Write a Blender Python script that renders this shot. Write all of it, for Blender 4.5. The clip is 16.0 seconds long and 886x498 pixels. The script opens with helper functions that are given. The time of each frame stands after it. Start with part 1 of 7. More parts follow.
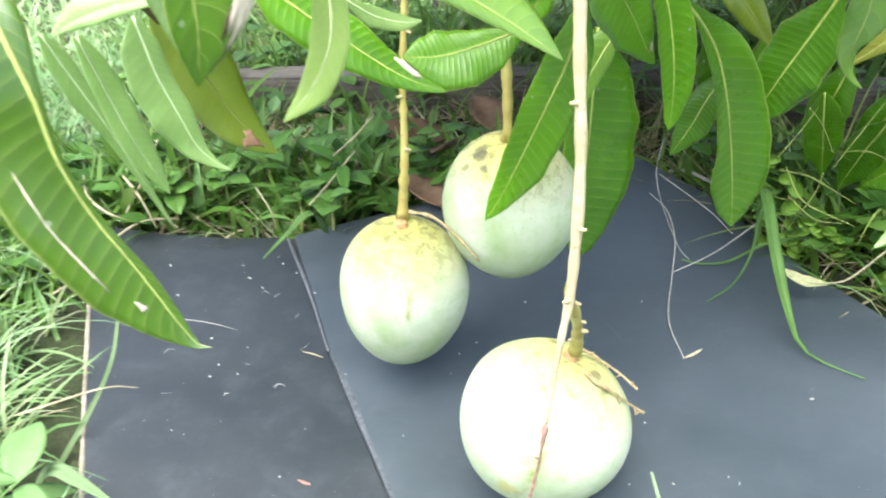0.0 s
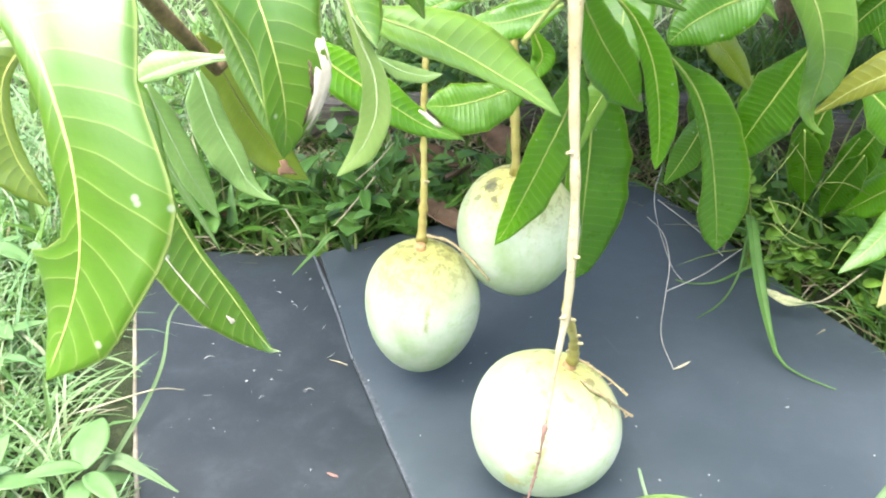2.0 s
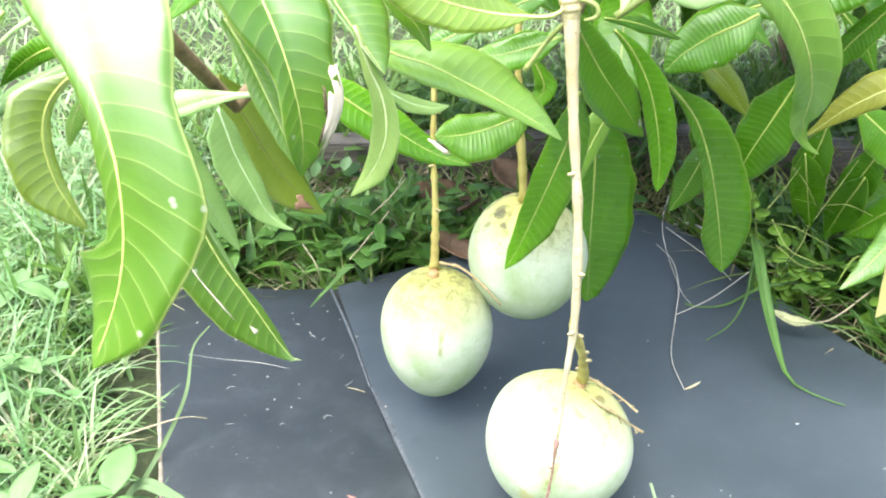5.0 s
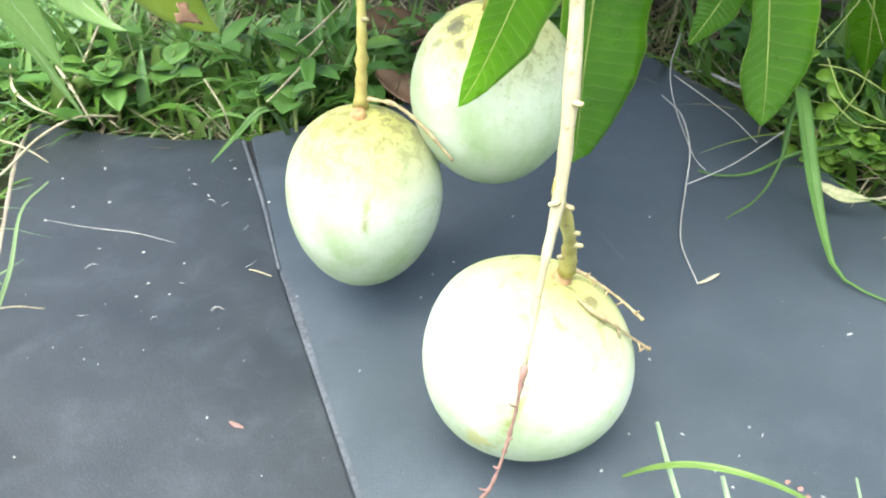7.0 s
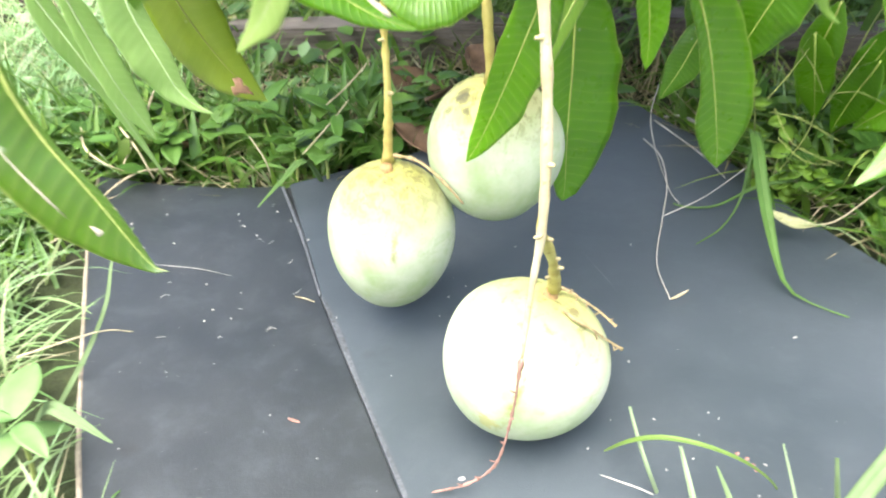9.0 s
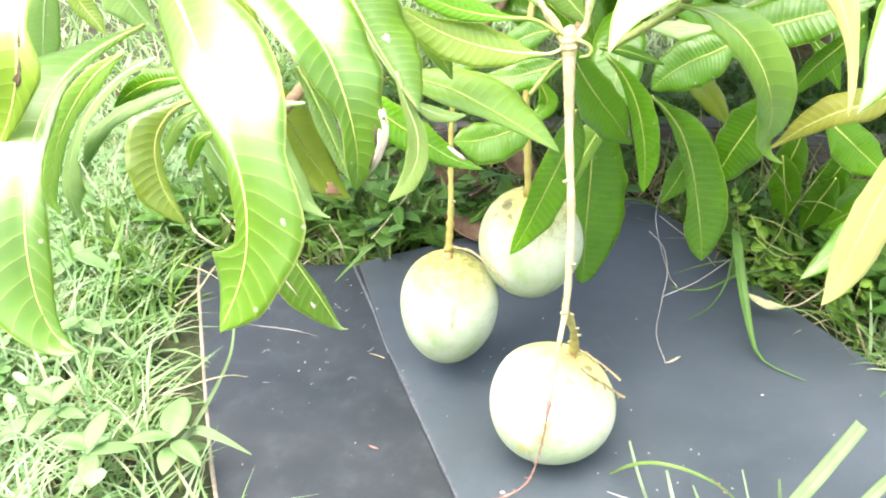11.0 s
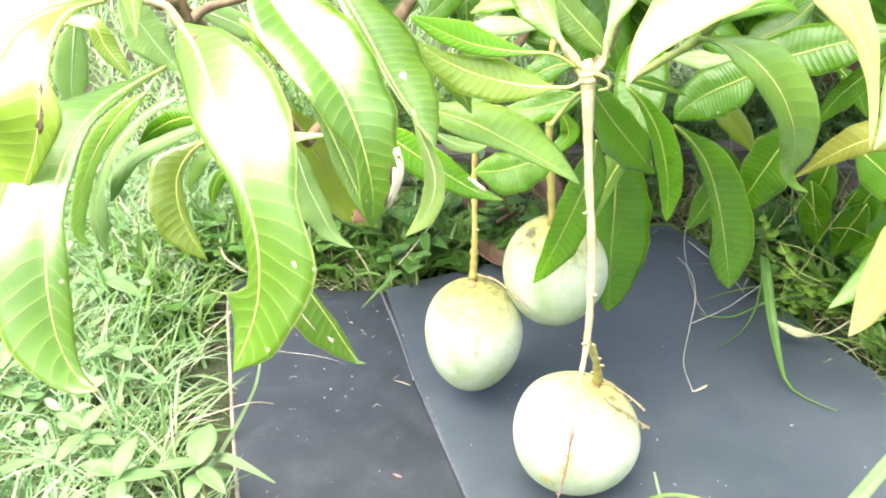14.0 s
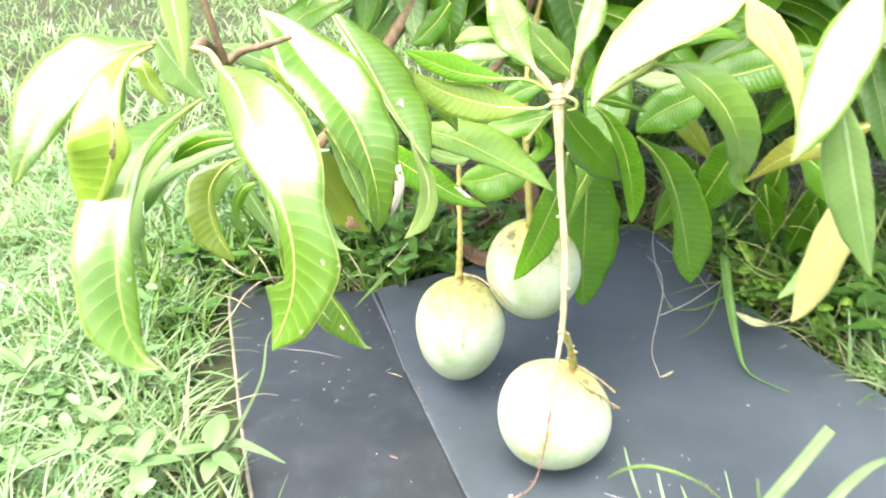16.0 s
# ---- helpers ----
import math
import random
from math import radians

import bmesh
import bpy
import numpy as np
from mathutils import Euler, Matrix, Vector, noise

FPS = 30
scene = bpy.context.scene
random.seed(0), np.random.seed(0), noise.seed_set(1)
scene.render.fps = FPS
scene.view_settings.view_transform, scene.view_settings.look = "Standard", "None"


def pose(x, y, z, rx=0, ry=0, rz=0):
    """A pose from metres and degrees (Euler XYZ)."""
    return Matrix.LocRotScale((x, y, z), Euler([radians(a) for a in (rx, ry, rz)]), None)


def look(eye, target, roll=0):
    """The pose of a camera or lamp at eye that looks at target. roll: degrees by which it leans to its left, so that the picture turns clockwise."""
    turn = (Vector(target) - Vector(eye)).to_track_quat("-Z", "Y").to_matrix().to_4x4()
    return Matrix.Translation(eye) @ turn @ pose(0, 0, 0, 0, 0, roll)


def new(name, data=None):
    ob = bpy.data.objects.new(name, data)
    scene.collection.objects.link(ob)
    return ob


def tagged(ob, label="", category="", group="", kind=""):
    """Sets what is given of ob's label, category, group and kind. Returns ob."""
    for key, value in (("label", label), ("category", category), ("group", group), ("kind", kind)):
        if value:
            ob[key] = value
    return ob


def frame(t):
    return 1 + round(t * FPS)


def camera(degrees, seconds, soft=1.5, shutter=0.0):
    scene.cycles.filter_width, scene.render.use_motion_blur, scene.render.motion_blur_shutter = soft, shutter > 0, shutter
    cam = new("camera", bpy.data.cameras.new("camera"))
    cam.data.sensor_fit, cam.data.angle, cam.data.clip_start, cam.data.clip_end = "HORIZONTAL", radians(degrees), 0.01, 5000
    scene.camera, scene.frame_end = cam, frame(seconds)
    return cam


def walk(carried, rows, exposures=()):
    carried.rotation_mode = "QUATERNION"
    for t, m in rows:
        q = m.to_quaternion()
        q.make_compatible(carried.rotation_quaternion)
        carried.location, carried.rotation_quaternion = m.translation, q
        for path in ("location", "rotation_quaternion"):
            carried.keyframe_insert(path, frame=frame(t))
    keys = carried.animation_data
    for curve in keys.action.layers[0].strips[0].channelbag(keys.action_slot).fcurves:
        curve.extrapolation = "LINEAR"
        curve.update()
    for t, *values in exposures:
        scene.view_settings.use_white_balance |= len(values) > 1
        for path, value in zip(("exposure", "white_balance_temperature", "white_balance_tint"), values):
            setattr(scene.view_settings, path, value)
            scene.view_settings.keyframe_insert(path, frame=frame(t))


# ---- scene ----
cam = camera(53.2, 16.0, soft=2.0, shutter=0.5)
PATH = [
    (0, (0.082, 0.017, 0.403), (0.007, 1.747, -0.598), -1.5),
    (0.5, (0.08, -0.011, 0.42), (-0.044, 1.73, -0.557), -2.5),
    (1, (0.083, -0.015, 0.423), (0.007, 1.724, -0.56), -1.1),
    (1.5, (0.081, -0.031, 0.434), (-0.006, 1.704, -0.558), -2.2),
    (2, (0.082, -0.044, 0.445), (-0.017, 1.699, -0.531), -1.3),
    (2.5, (0.087, -0.07, 0.456), (-0.053, 1.681, -0.5), -3.4),
    (3, (0.087, -0.086, 0.465), (-0.08, 1.679, -0.461), -3.7),
    (3.2, (0.084, -0.087, 0.463), (-0.054, 1.676, -0.472), -2.8),
    (5.3, (0.088, -0.059, 0.436), (-0.046, 1.728, -0.452), -3.3),
    (5.5, (0.098, -0.013, 0.415), (-0.033, 1.759, -0.503), -4.0),
    (6, (0.098, 0.071, 0.381), (0.064, 1.838, -0.555), -3.3),
    (6.5, (0.099, 0.112, 0.346), (0.02, 1.745, -0.807), -2.1),
    (7, (0.098, 0.101, 0.337), (0.018, 1.74, -0.806), -0.8),
    (7.5, (0.1, 0.086, 0.335), (0.002, 1.725, -0.807), 0.4),
    (8, (0.094, 0.074, 0.342), (-0.017, 1.716, -0.796), -1.8),
    (8.5, (0.1, 0.061, 0.357), (-0.016, 1.716, -0.76), -2.9),
    (9, (0.102, 0.006, 0.398), (-0.007, 1.685, -0.684), -2.7),
    (9.5, (0.105, -0.087, 0.458), (-0.015, 1.63, -0.56), -2.5),
    (10, (0.092, -0.145, 0.494), (-0.049, 1.598, -0.476), -2.4),
    (10.2, (0.085, -0.153, 0.501), (-0.063, 1.593, -0.462), -2.2),
    (12.3, (0.097, -0.149, 0.501), (-0.085, 1.612, -0.43), -2.5),
    (12.5, (0.097, -0.15, 0.501), (-0.098, 1.611, -0.427), -2.5),
    (13, (0.092, -0.156, 0.504), (-0.095, 1.607, -0.422), -2.1),
    (13.5, (0.094, -0.16, 0.508), (-0.109, 1.606, -0.409), -2.6),
    (14, (0.098, -0.15, 0.509), (-0.134, 1.618, -0.397), -3.2),
    (14.5, (0.097, -0.144, 0.507), (-0.127, 1.624, -0.401), -3.0),
    (15, (0.099, -0.159, 0.513), (-0.095, 1.614, -0.392), -2.2),
    (15.5, (0.096, -0.153, 0.518), (-0.109, 1.621, -0.382), -2.2),
    (16, (0.099, -0.221, 0.543), (-0.088, 1.555, -0.357), -3.4),
]
EXPOSURES = [(0.0, 1.46, 6250, 10), (3.2, 1.48, 6250, 10), (6.5, 1.49, 6200, 9), (7.5, 1.56, 6250, 9), (9.0, 1.66, 6650, 12), (9.6, 1.76, 6800, 14), (10.2, 1.76, 6750, 14), (12.3, 1.66, 6670, 13), (16.0, 1.66, 6670, 13)]
walk(cam, [(t, look(eye, target, roll)) for t, eye, target, roll in PATH], EXPOSURES)

# ---- world, sun, exposure ----
SUN_ELEVATION, SUN_TURN = 70.0, 212.0
world = bpy.data.worlds.new("overcast_sky")
scene.world = world
world.use_nodes = True
wn = world.node_tree
sky = wn.nodes.new("ShaderNodeTexSky")
sky.sky_type, sky.sun_disc = "NISHITA", False
sky.sun_elevation, sky.sun_rotation = radians(SUN_ELEVATION), radians(SUN_TURN)
sky.air_density, sky.dust_density, sky.ozone_density = 1.0, 7.0, 1.0
wn.nodes["Background"].inputs["Strength"].default_value = 0.15
wn.links.new(sky.outputs["Color"], wn.nodes["Background"].inputs["Color"])

sun = new("sun", bpy.data.lights.new("sun", "SUN"))
sun.data.energy, sun.data.angle, sun.data.color = 4.2, radians(82), (0.98, 1.0, 0.95)
az, el = radians(SUN_TURN), radians(SUN_ELEVATION)
sun_way = Vector((math.sin(az) * math.cos(el), math.cos(az) * math.cos(el), math.sin(el)))
sun.matrix_world = look(sun_way * 20, (0, 0, 0))


# ---- materials ----
def nodes_of(name):
    m = bpy.data.materials.new(name)
    m.use_nodes = True
    return m, m.node_tree.nodes, m.node_tree.links, m.node_tree.nodes["Principled BSDF"]


def noise_node(N, Lk, scale, detail=4.0, rough=0.55, coord=None, distort=0.0):
    n = N.new("ShaderNodeTexNoise")
    n.inputs["Scale"].default_value, n.inputs["Detail"].default_value = scale, detail
    n.inputs["Roughness"].default_value, n.inputs["Distortion"].default_value = rough, distort
    if coord is not None:
        Lk.new(coord, n.inputs["Vector"])
    return n.outputs["Fac"]


def ramp(N, Lk, fac, stops):
    r = N.new("ShaderNodeValToRGB")
    while len(r.color_ramp.elements) < len(stops):
        r.color_ramp.elements.new(0.5)
    for e, (p, c) in zip(r.color_ramp.elements, stops):
        e.position, e.color = p, (*c, 1)
    Lk.new(fac, r.inputs["Fac"])
    return r.outputs["Color"]


def mixed(N, Lk, fac, a, b, mode="MIX"):
    m = N.new("ShaderNodeMix")
    m.data_type, m.blend_type = "RGBA", mode
    for sock, v in ((m.inputs["Factor"], fac), (m.inputs["A"], a), (m.inputs["B"], b)):
        if isinstance(v, (int, float)):
            sock.default_value = v
        elif isinstance(v, tuple):
            sock.default_value = (*v, 1)
        else:
            Lk.new(v, sock)
    return m.outputs["Result"]


def calc(N, Lk, op, a, b=None, c=None):
    m = N.new("ShaderNodeMath")
    m.operation = op
    for sock, v in zip(m.inputs, (a, b, c)):
        if v is None:
            continue
        if isinstance(v, (int, float)):
            sock.default_value = v
        else:
            Lk.new(v, sock)
    return m.outputs["Value"]


def spread(N, Lk, v, lo, hi, to_lo=0.0, to_hi=1.0):
    m = N.new("ShaderNodeMapRange")
    for i, x in enumerate((lo, hi, to_lo, to_hi)):
        m.inputs[i + 1].default_value = x
    Lk.new(v, m.inputs[0])
    return m.outputs["Result"]


def bumped(N, Lk, bsdf, height, strength, distance):
    b = N.new("ShaderNodeBump")
    b.inputs["Strength"].default_value, b.inputs["Distance"].default_value = strength, distance
    Lk.new(height, b.inputs["Height"])
    Lk.new(b.outputs["Normal"], bsdf.inputs["Normal"])
    return b.outputs["Normal"]


def place_of(N, kind="Object"):
    return N.new("ShaderNodeTexCoord").outputs[kind]


def plain(name, colour, rough=0.6, var=0.25, scale=120.0, bump=0.25, depth=0.0006):
    """A surface with fine grain and blotches round one base colour."""
    m, N, Lk, b = nodes_of(name)
    co = place_of(N)
    fine, wide = noise_node(N, Lk, scale, 5, 0.6, co), noise_node(N, Lk, scale * 0.12, 3, 0.5, co)
    lo, hi = tuple(c * (1 - var) for c in colour), tuple(min(1, c * (1 + var)) for c in colour)
    c1 = ramp(N, Lk, fine, [(0.3, lo), (0.7, hi)])
    c2 = ramp(N, Lk, wide, [(0.35, (0.75, 0.75, 0.75)), (0.65, (1.1, 1.1, 1.1))])
    Lk.new(mixed(N, Lk, 1.0, c1, c2, "MULTIPLY"), b.inputs["Base Color"])
    b.inputs["Roughness"].default_value = rough
    bumped(N, Lk, b, fine, bump, depth)
    return m


def leafy(name, colour, vein, through_colour, rough=0.3, glow=0.34, vein_amount=0.75, spots=True, veins=14.0, wax=0.0, relief=0.6, gloss=0.25, joined=False):
    """A mango leaf: blade colour, paler side veins by the blade's own UV, thin enough to let light through."""
    m, N, Lk, b = nodes_of(name)
    uv = N.new("ShaderNodeSeparateXYZ")
    Lk.new(place_of(N, "UV"), uv.inputs[0])
    co = place_of(N)
    across = calc(N, Lk, "ABSOLUTE", calc(N, Lk, "SUBTRACT", uv.outputs["X"], 0.5))
    side = calc(N, Lk, "GREATER_THAN", uv.outputs["X"], 0.5)
    wob = calc(N, Lk, "MULTIPLY", noise_node(N, Lk, 30, 2, 0.5, co), 0.9)
    bow = calc(N, Lk, "MULTIPLY", calc(N, Lk, "POWER", across, 1.35), 3.4)
    run = calc(N, Lk, "SUBTRACT", calc(N, Lk, "MULTIPLY", uv.outputs["Y"], veins), bow)
    run = calc(N, Lk, "ADD", calc(N, Lk, "ADD", run, calc(N, Lk, "MULTIPLY", side, 0.42)), wob)
    dist = calc(N, Lk, "ABSOLUTE", calc(N, Lk, "SUBTRACT", calc(N, Lk, "FRACT", run), 0.5))
    line = spread(N, Lk, dist, 0.008, 0.042, 1.0, 0.0)
    soft = spread(N, Lk, dist, 0.0, 0.45, 1.0, 0.0)
    ob = N.new("ShaderNodeNewGeometry").outputs["Random Per Island"] if joined else N.new("ShaderNodeObjectInfo").outputs["Random"]
    tone = ramp(N, Lk, ob, [(0.0, tuple(c * 0.82 for c in colour)), (1.0, tuple(c * 1.18 for c in colour))])
    blot = ramp(N, Lk, noise_node(N, Lk, 22, 4, 0.6, co), [(0.3, (0.72, 0.78, 0.7)), (0.7, (1.12, 1.1, 1.05))])
    base = mixed(N, Lk, 1.0, tone, blot, "MULTIPLY")
    base = mixed(N, Lk, calc(N, Lk, "MULTIPLY", soft, 0.05), base, vein)
    base = mixed(N, Lk, calc(N, Lk, "MULTIPLY", line, vein_amount * 0.8), base, vein)
    rim = spread(N, Lk, across, 0.478, 0.492)
    base = mixed(N, Lk, calc(N, Lk, "MULTIPLY", rim, 0.6), base, vein)
    if spots:
        v = N.new("ShaderNodeTexVoronoi")
        v.inputs["Scale"].default_value = 70
        Lk.new(co, v.inputs["Vector"])
        gate = calc(N, Lk, "GREATER_THAN", noise_node(N, Lk, 9, 2, 0.5, co), 0.5)
        dots = calc(N, Lk, "MULTIPLY", spread(N, Lk, v.outputs["Distance"], 0.045, 0.08, 1.0, 0.0), gate)
        base = mixed(N, Lk, calc(N, Lk, "MULTIPLY", dots, 0.55), base, (0.72, 0.72, 0.62))
    Lk.new(base, b.inputs["Base Color"])
    rr = spread(N, Lk, noise_node(N, Lk, 60, 3, 0.6, co), 0.3, 0.7, rough * 0.8, rough * 1.25)
    Lk.new(rr, b.inputs["Roughness"])
    b.inputs["Specular IOR Level"].default_value = gloss
    b.inputs["Coat Weight"].default_value = wax
    b.inputs["Coat Roughness"].default_value = 0.3
    b.inputs["Coat IOR"].default_value = 2.05
    h = calc(N, Lk, "ADD", calc(N, Lk, "MULTIPLY", calc(N, Lk, "POWER", soft, 2.0), -0.35), calc(N, Lk, "MULTIPLY", noise_node(N, Lk, 260, 3, 0.6, co), 0.35))
    nrm = bumped(N, Lk, b, h, relief, 0.0011)
    t = N.new("ShaderNodeBsdfTranslucent")
    Lk.new(mixed(N, Lk, calc(N, Lk, "MULTIPLY", line, 0.5), through_colour, tuple(min(1, c * 1.5) for c in through_colour)), t.inputs["Color"])
    Lk.new(nrm, t.inputs["Normal"])
    mx = N.new("ShaderNodeMixShader")
    mx.inputs[0].default_value = glow
    Lk.new(b.outputs[0], mx.inputs[1])
    Lk.new(t.outputs[0], mx.inputs[2])
    Lk.new(mx.outputs[0], N["Material Output"].inputs["Surface"])
    return m


# upper side, underside and midrib of each tone of leaf
GREEN_TONES = (
    ("bright", (0.118, 0.255, 0.012), (0.28, 0.4, 0.09), (0.56, 0.63, 0.2)),
    ("bright2", (0.15, 0.355, 0.012), (0.28, 0.4, 0.08), (0.5, 0.6, 0.16)),
    ("fresh", (0.22, 0.39, 0.065), (0.28, 0.4, 0.12), (0.5, 0.6, 0.2)),
    ("mid", (0.118, 0.315, 0.006), (0.25, 0.36, 0.07), (0.48, 0.58, 0.15)),
    ("dark", (0.074, 0.225, 0.005), (0.19, 0.29, 0.05), (0.42, 0.53, 0.12)))
PALE_TONES = (
    ("lime", (0.36, 0.47, 0.17), (0.44, 0.57, 0.22), (0.6, 0.7, 0.36)),
    ("pale", (0.28, 0.42, 0.155), (0.32, 0.48, 0.25), (0.5, 0.65, 0.36)),
    ("olive", (0.23, 0.32, 0.02), (0.22, 0.27, 0.04), (0.3, 0.34, 0.09)),
    ("sickle", (0.19, 0.28, 0.02), (0.24, 0.32, 0.04), (0.42, 0.48, 0.12)),
    ("yellow", (0.24, 0.37, 0.035), (0.46, 0.54, 0.1), (0.66, 0.68, 0.24)),
    ("amber", (0.2, 0.22, 0.03), (0.23, 0.25, 0.05), (0.52, 0.55, 0.2)),
    ("beige", (0.55, 0.52, 0.25), (0.58, 0.55, 0.31), (0.66, 0.63, 0.38)))
LEAF = {}
for key, top, under, rib in GREEN_TONES + PALE_TONES:
    flat = key in ("mid", "dark")
    count = {"mid": 22.0, "dark": 22.0, "bright": 23.0, "bright2": 22.0, "yellow": 20.0}.get(key, 18.0)
    LEAF[key] = (leafy("leaf_top_" + key, top, rib, tuple(min(1, c * 2.0) for c in top), vein_amount=0.36 if flat else {"pale": 0.22, "lime": 0.12, "beige": 0.15, "amber": 0.2, "olive": 0.25, "bright": 0.42}.get(key, 0.48), veins=count,
                       wax=0.28 if key == "mid" else 0.15 if flat else {"pale": 0.4, "lime": 0.4, "beige": 0.2, "amber": 0.2}.get(key, 1.0), rough=0.3 if flat else 0.36, gloss=0.5 if flat else 0.25,
                       relief=0.5 if flat else {"pale": 0.2, "lime": 0.1, "beige": 0.2, "olive": 0.3}.get(key, 0.5)),
                 leafy("leaf_under_" + key, under, rib, tuple(min(1, c * 1.6) for c in under), rough=0.5, vein_amount=0.45, veins=count, relief=0.45),
                 plain("midrib_" + key, rib, 0.45, 0.15, 200))
CROWN = [leafy("crown_leaf_top", (0.07, 0.19, 0.007), (0.42, 0.53, 0.12), (0.17, 0.45, 0.014), rough=0.3, vein_amount=0.27, veins=20.0, relief=0.24, gloss=0.42, joined=True),
         leafy("crown_leaf_under", (0.2, 0.31, 0.055), (0.42, 0.53, 0.12), (0.32, 0.5, 0.09), rough=0.5, vein_amount=0.4, veins=20.0, joined=True),
         LEAF["dark"][2]]
DRY = {"dry": plain("dry_leaf_tissue", (0.68, 0.6, 0.5), 0.8, 0.2, 150, 0.5),
       "brown": plain("brown_leaf_tissue", (0.12, 0.09, 0.05), 0.85, 0.4, 200, 0.5),
       "red": plain("reddish_leaf_tissue", (0.33, 0.19, 0.12), 0.7, 0.35, 150, 0.4)}

BARK = plain("twig_bark", (0.2, 0.14, 0.08), 0.8, 0.4, 180, 0.8, 0.001)
GREEN_STEM = plain("green_stem", (0.32, 0.38, 0.12), 0.5, 0.25, 160, 0.4)


def stalk_material(name, stops, scar):
    m, N, Lk, b = nodes_of(name)
    co = place_of(N)
    base = ramp(N, Lk, noise_node(N, Lk, 55, 4, 0.6, co), list(zip((0.25, 0.5, 0.75), stops)))
    scars = spread(N, Lk, noise_node(N, Lk, 240, 3, 0.6, co), 0.62, 0.7)
    base = mixed(N, Lk, calc(N, Lk, "MULTIPLY", scars, 0.7), base, scar)
    Lk.new(base, b.inputs["Base Color"])
    b.inputs["Roughness"].default_value = 0.55
    bumped(N, Lk, b, noise_node(N, Lk, 200, 4, 0.6, co), 0.6, 0.001)
    return m


STALK = stalk_material("fruit_stalk_skin", ((0.3, 0.22, 0.07), (0.44, 0.38, 0.12), (0.53, 0.48, 0.2)), (0.2, 0.11, 0.04))
PALE_STALK = stalk_material("pale_stalk_skin", ((0.4, 0.32, 0.17), (0.54, 0.46, 0.3), (0.66, 0.6, 0.46)), (0.3, 0.2, 0.1))
SCAR = plain("reddish_stem_end", (0.42, 0.26, 0.12), 0.7, 0.35, 300, 0.6)
BUD_SCAR = plain("bud_scar_bark", (0.42, 0.36, 0.2), 0.7, 0.4, 300, 0.6)
DRY_STALK = plain("dried_flower_stalk", (0.36, 0.28, 0.15), 0.75, 0.35, 200, 0.7)
RED_STALK = plain("reddish_dried_stalk", (0.3, 0.17, 0.14), 0.7, 0.3, 220, 0.6)


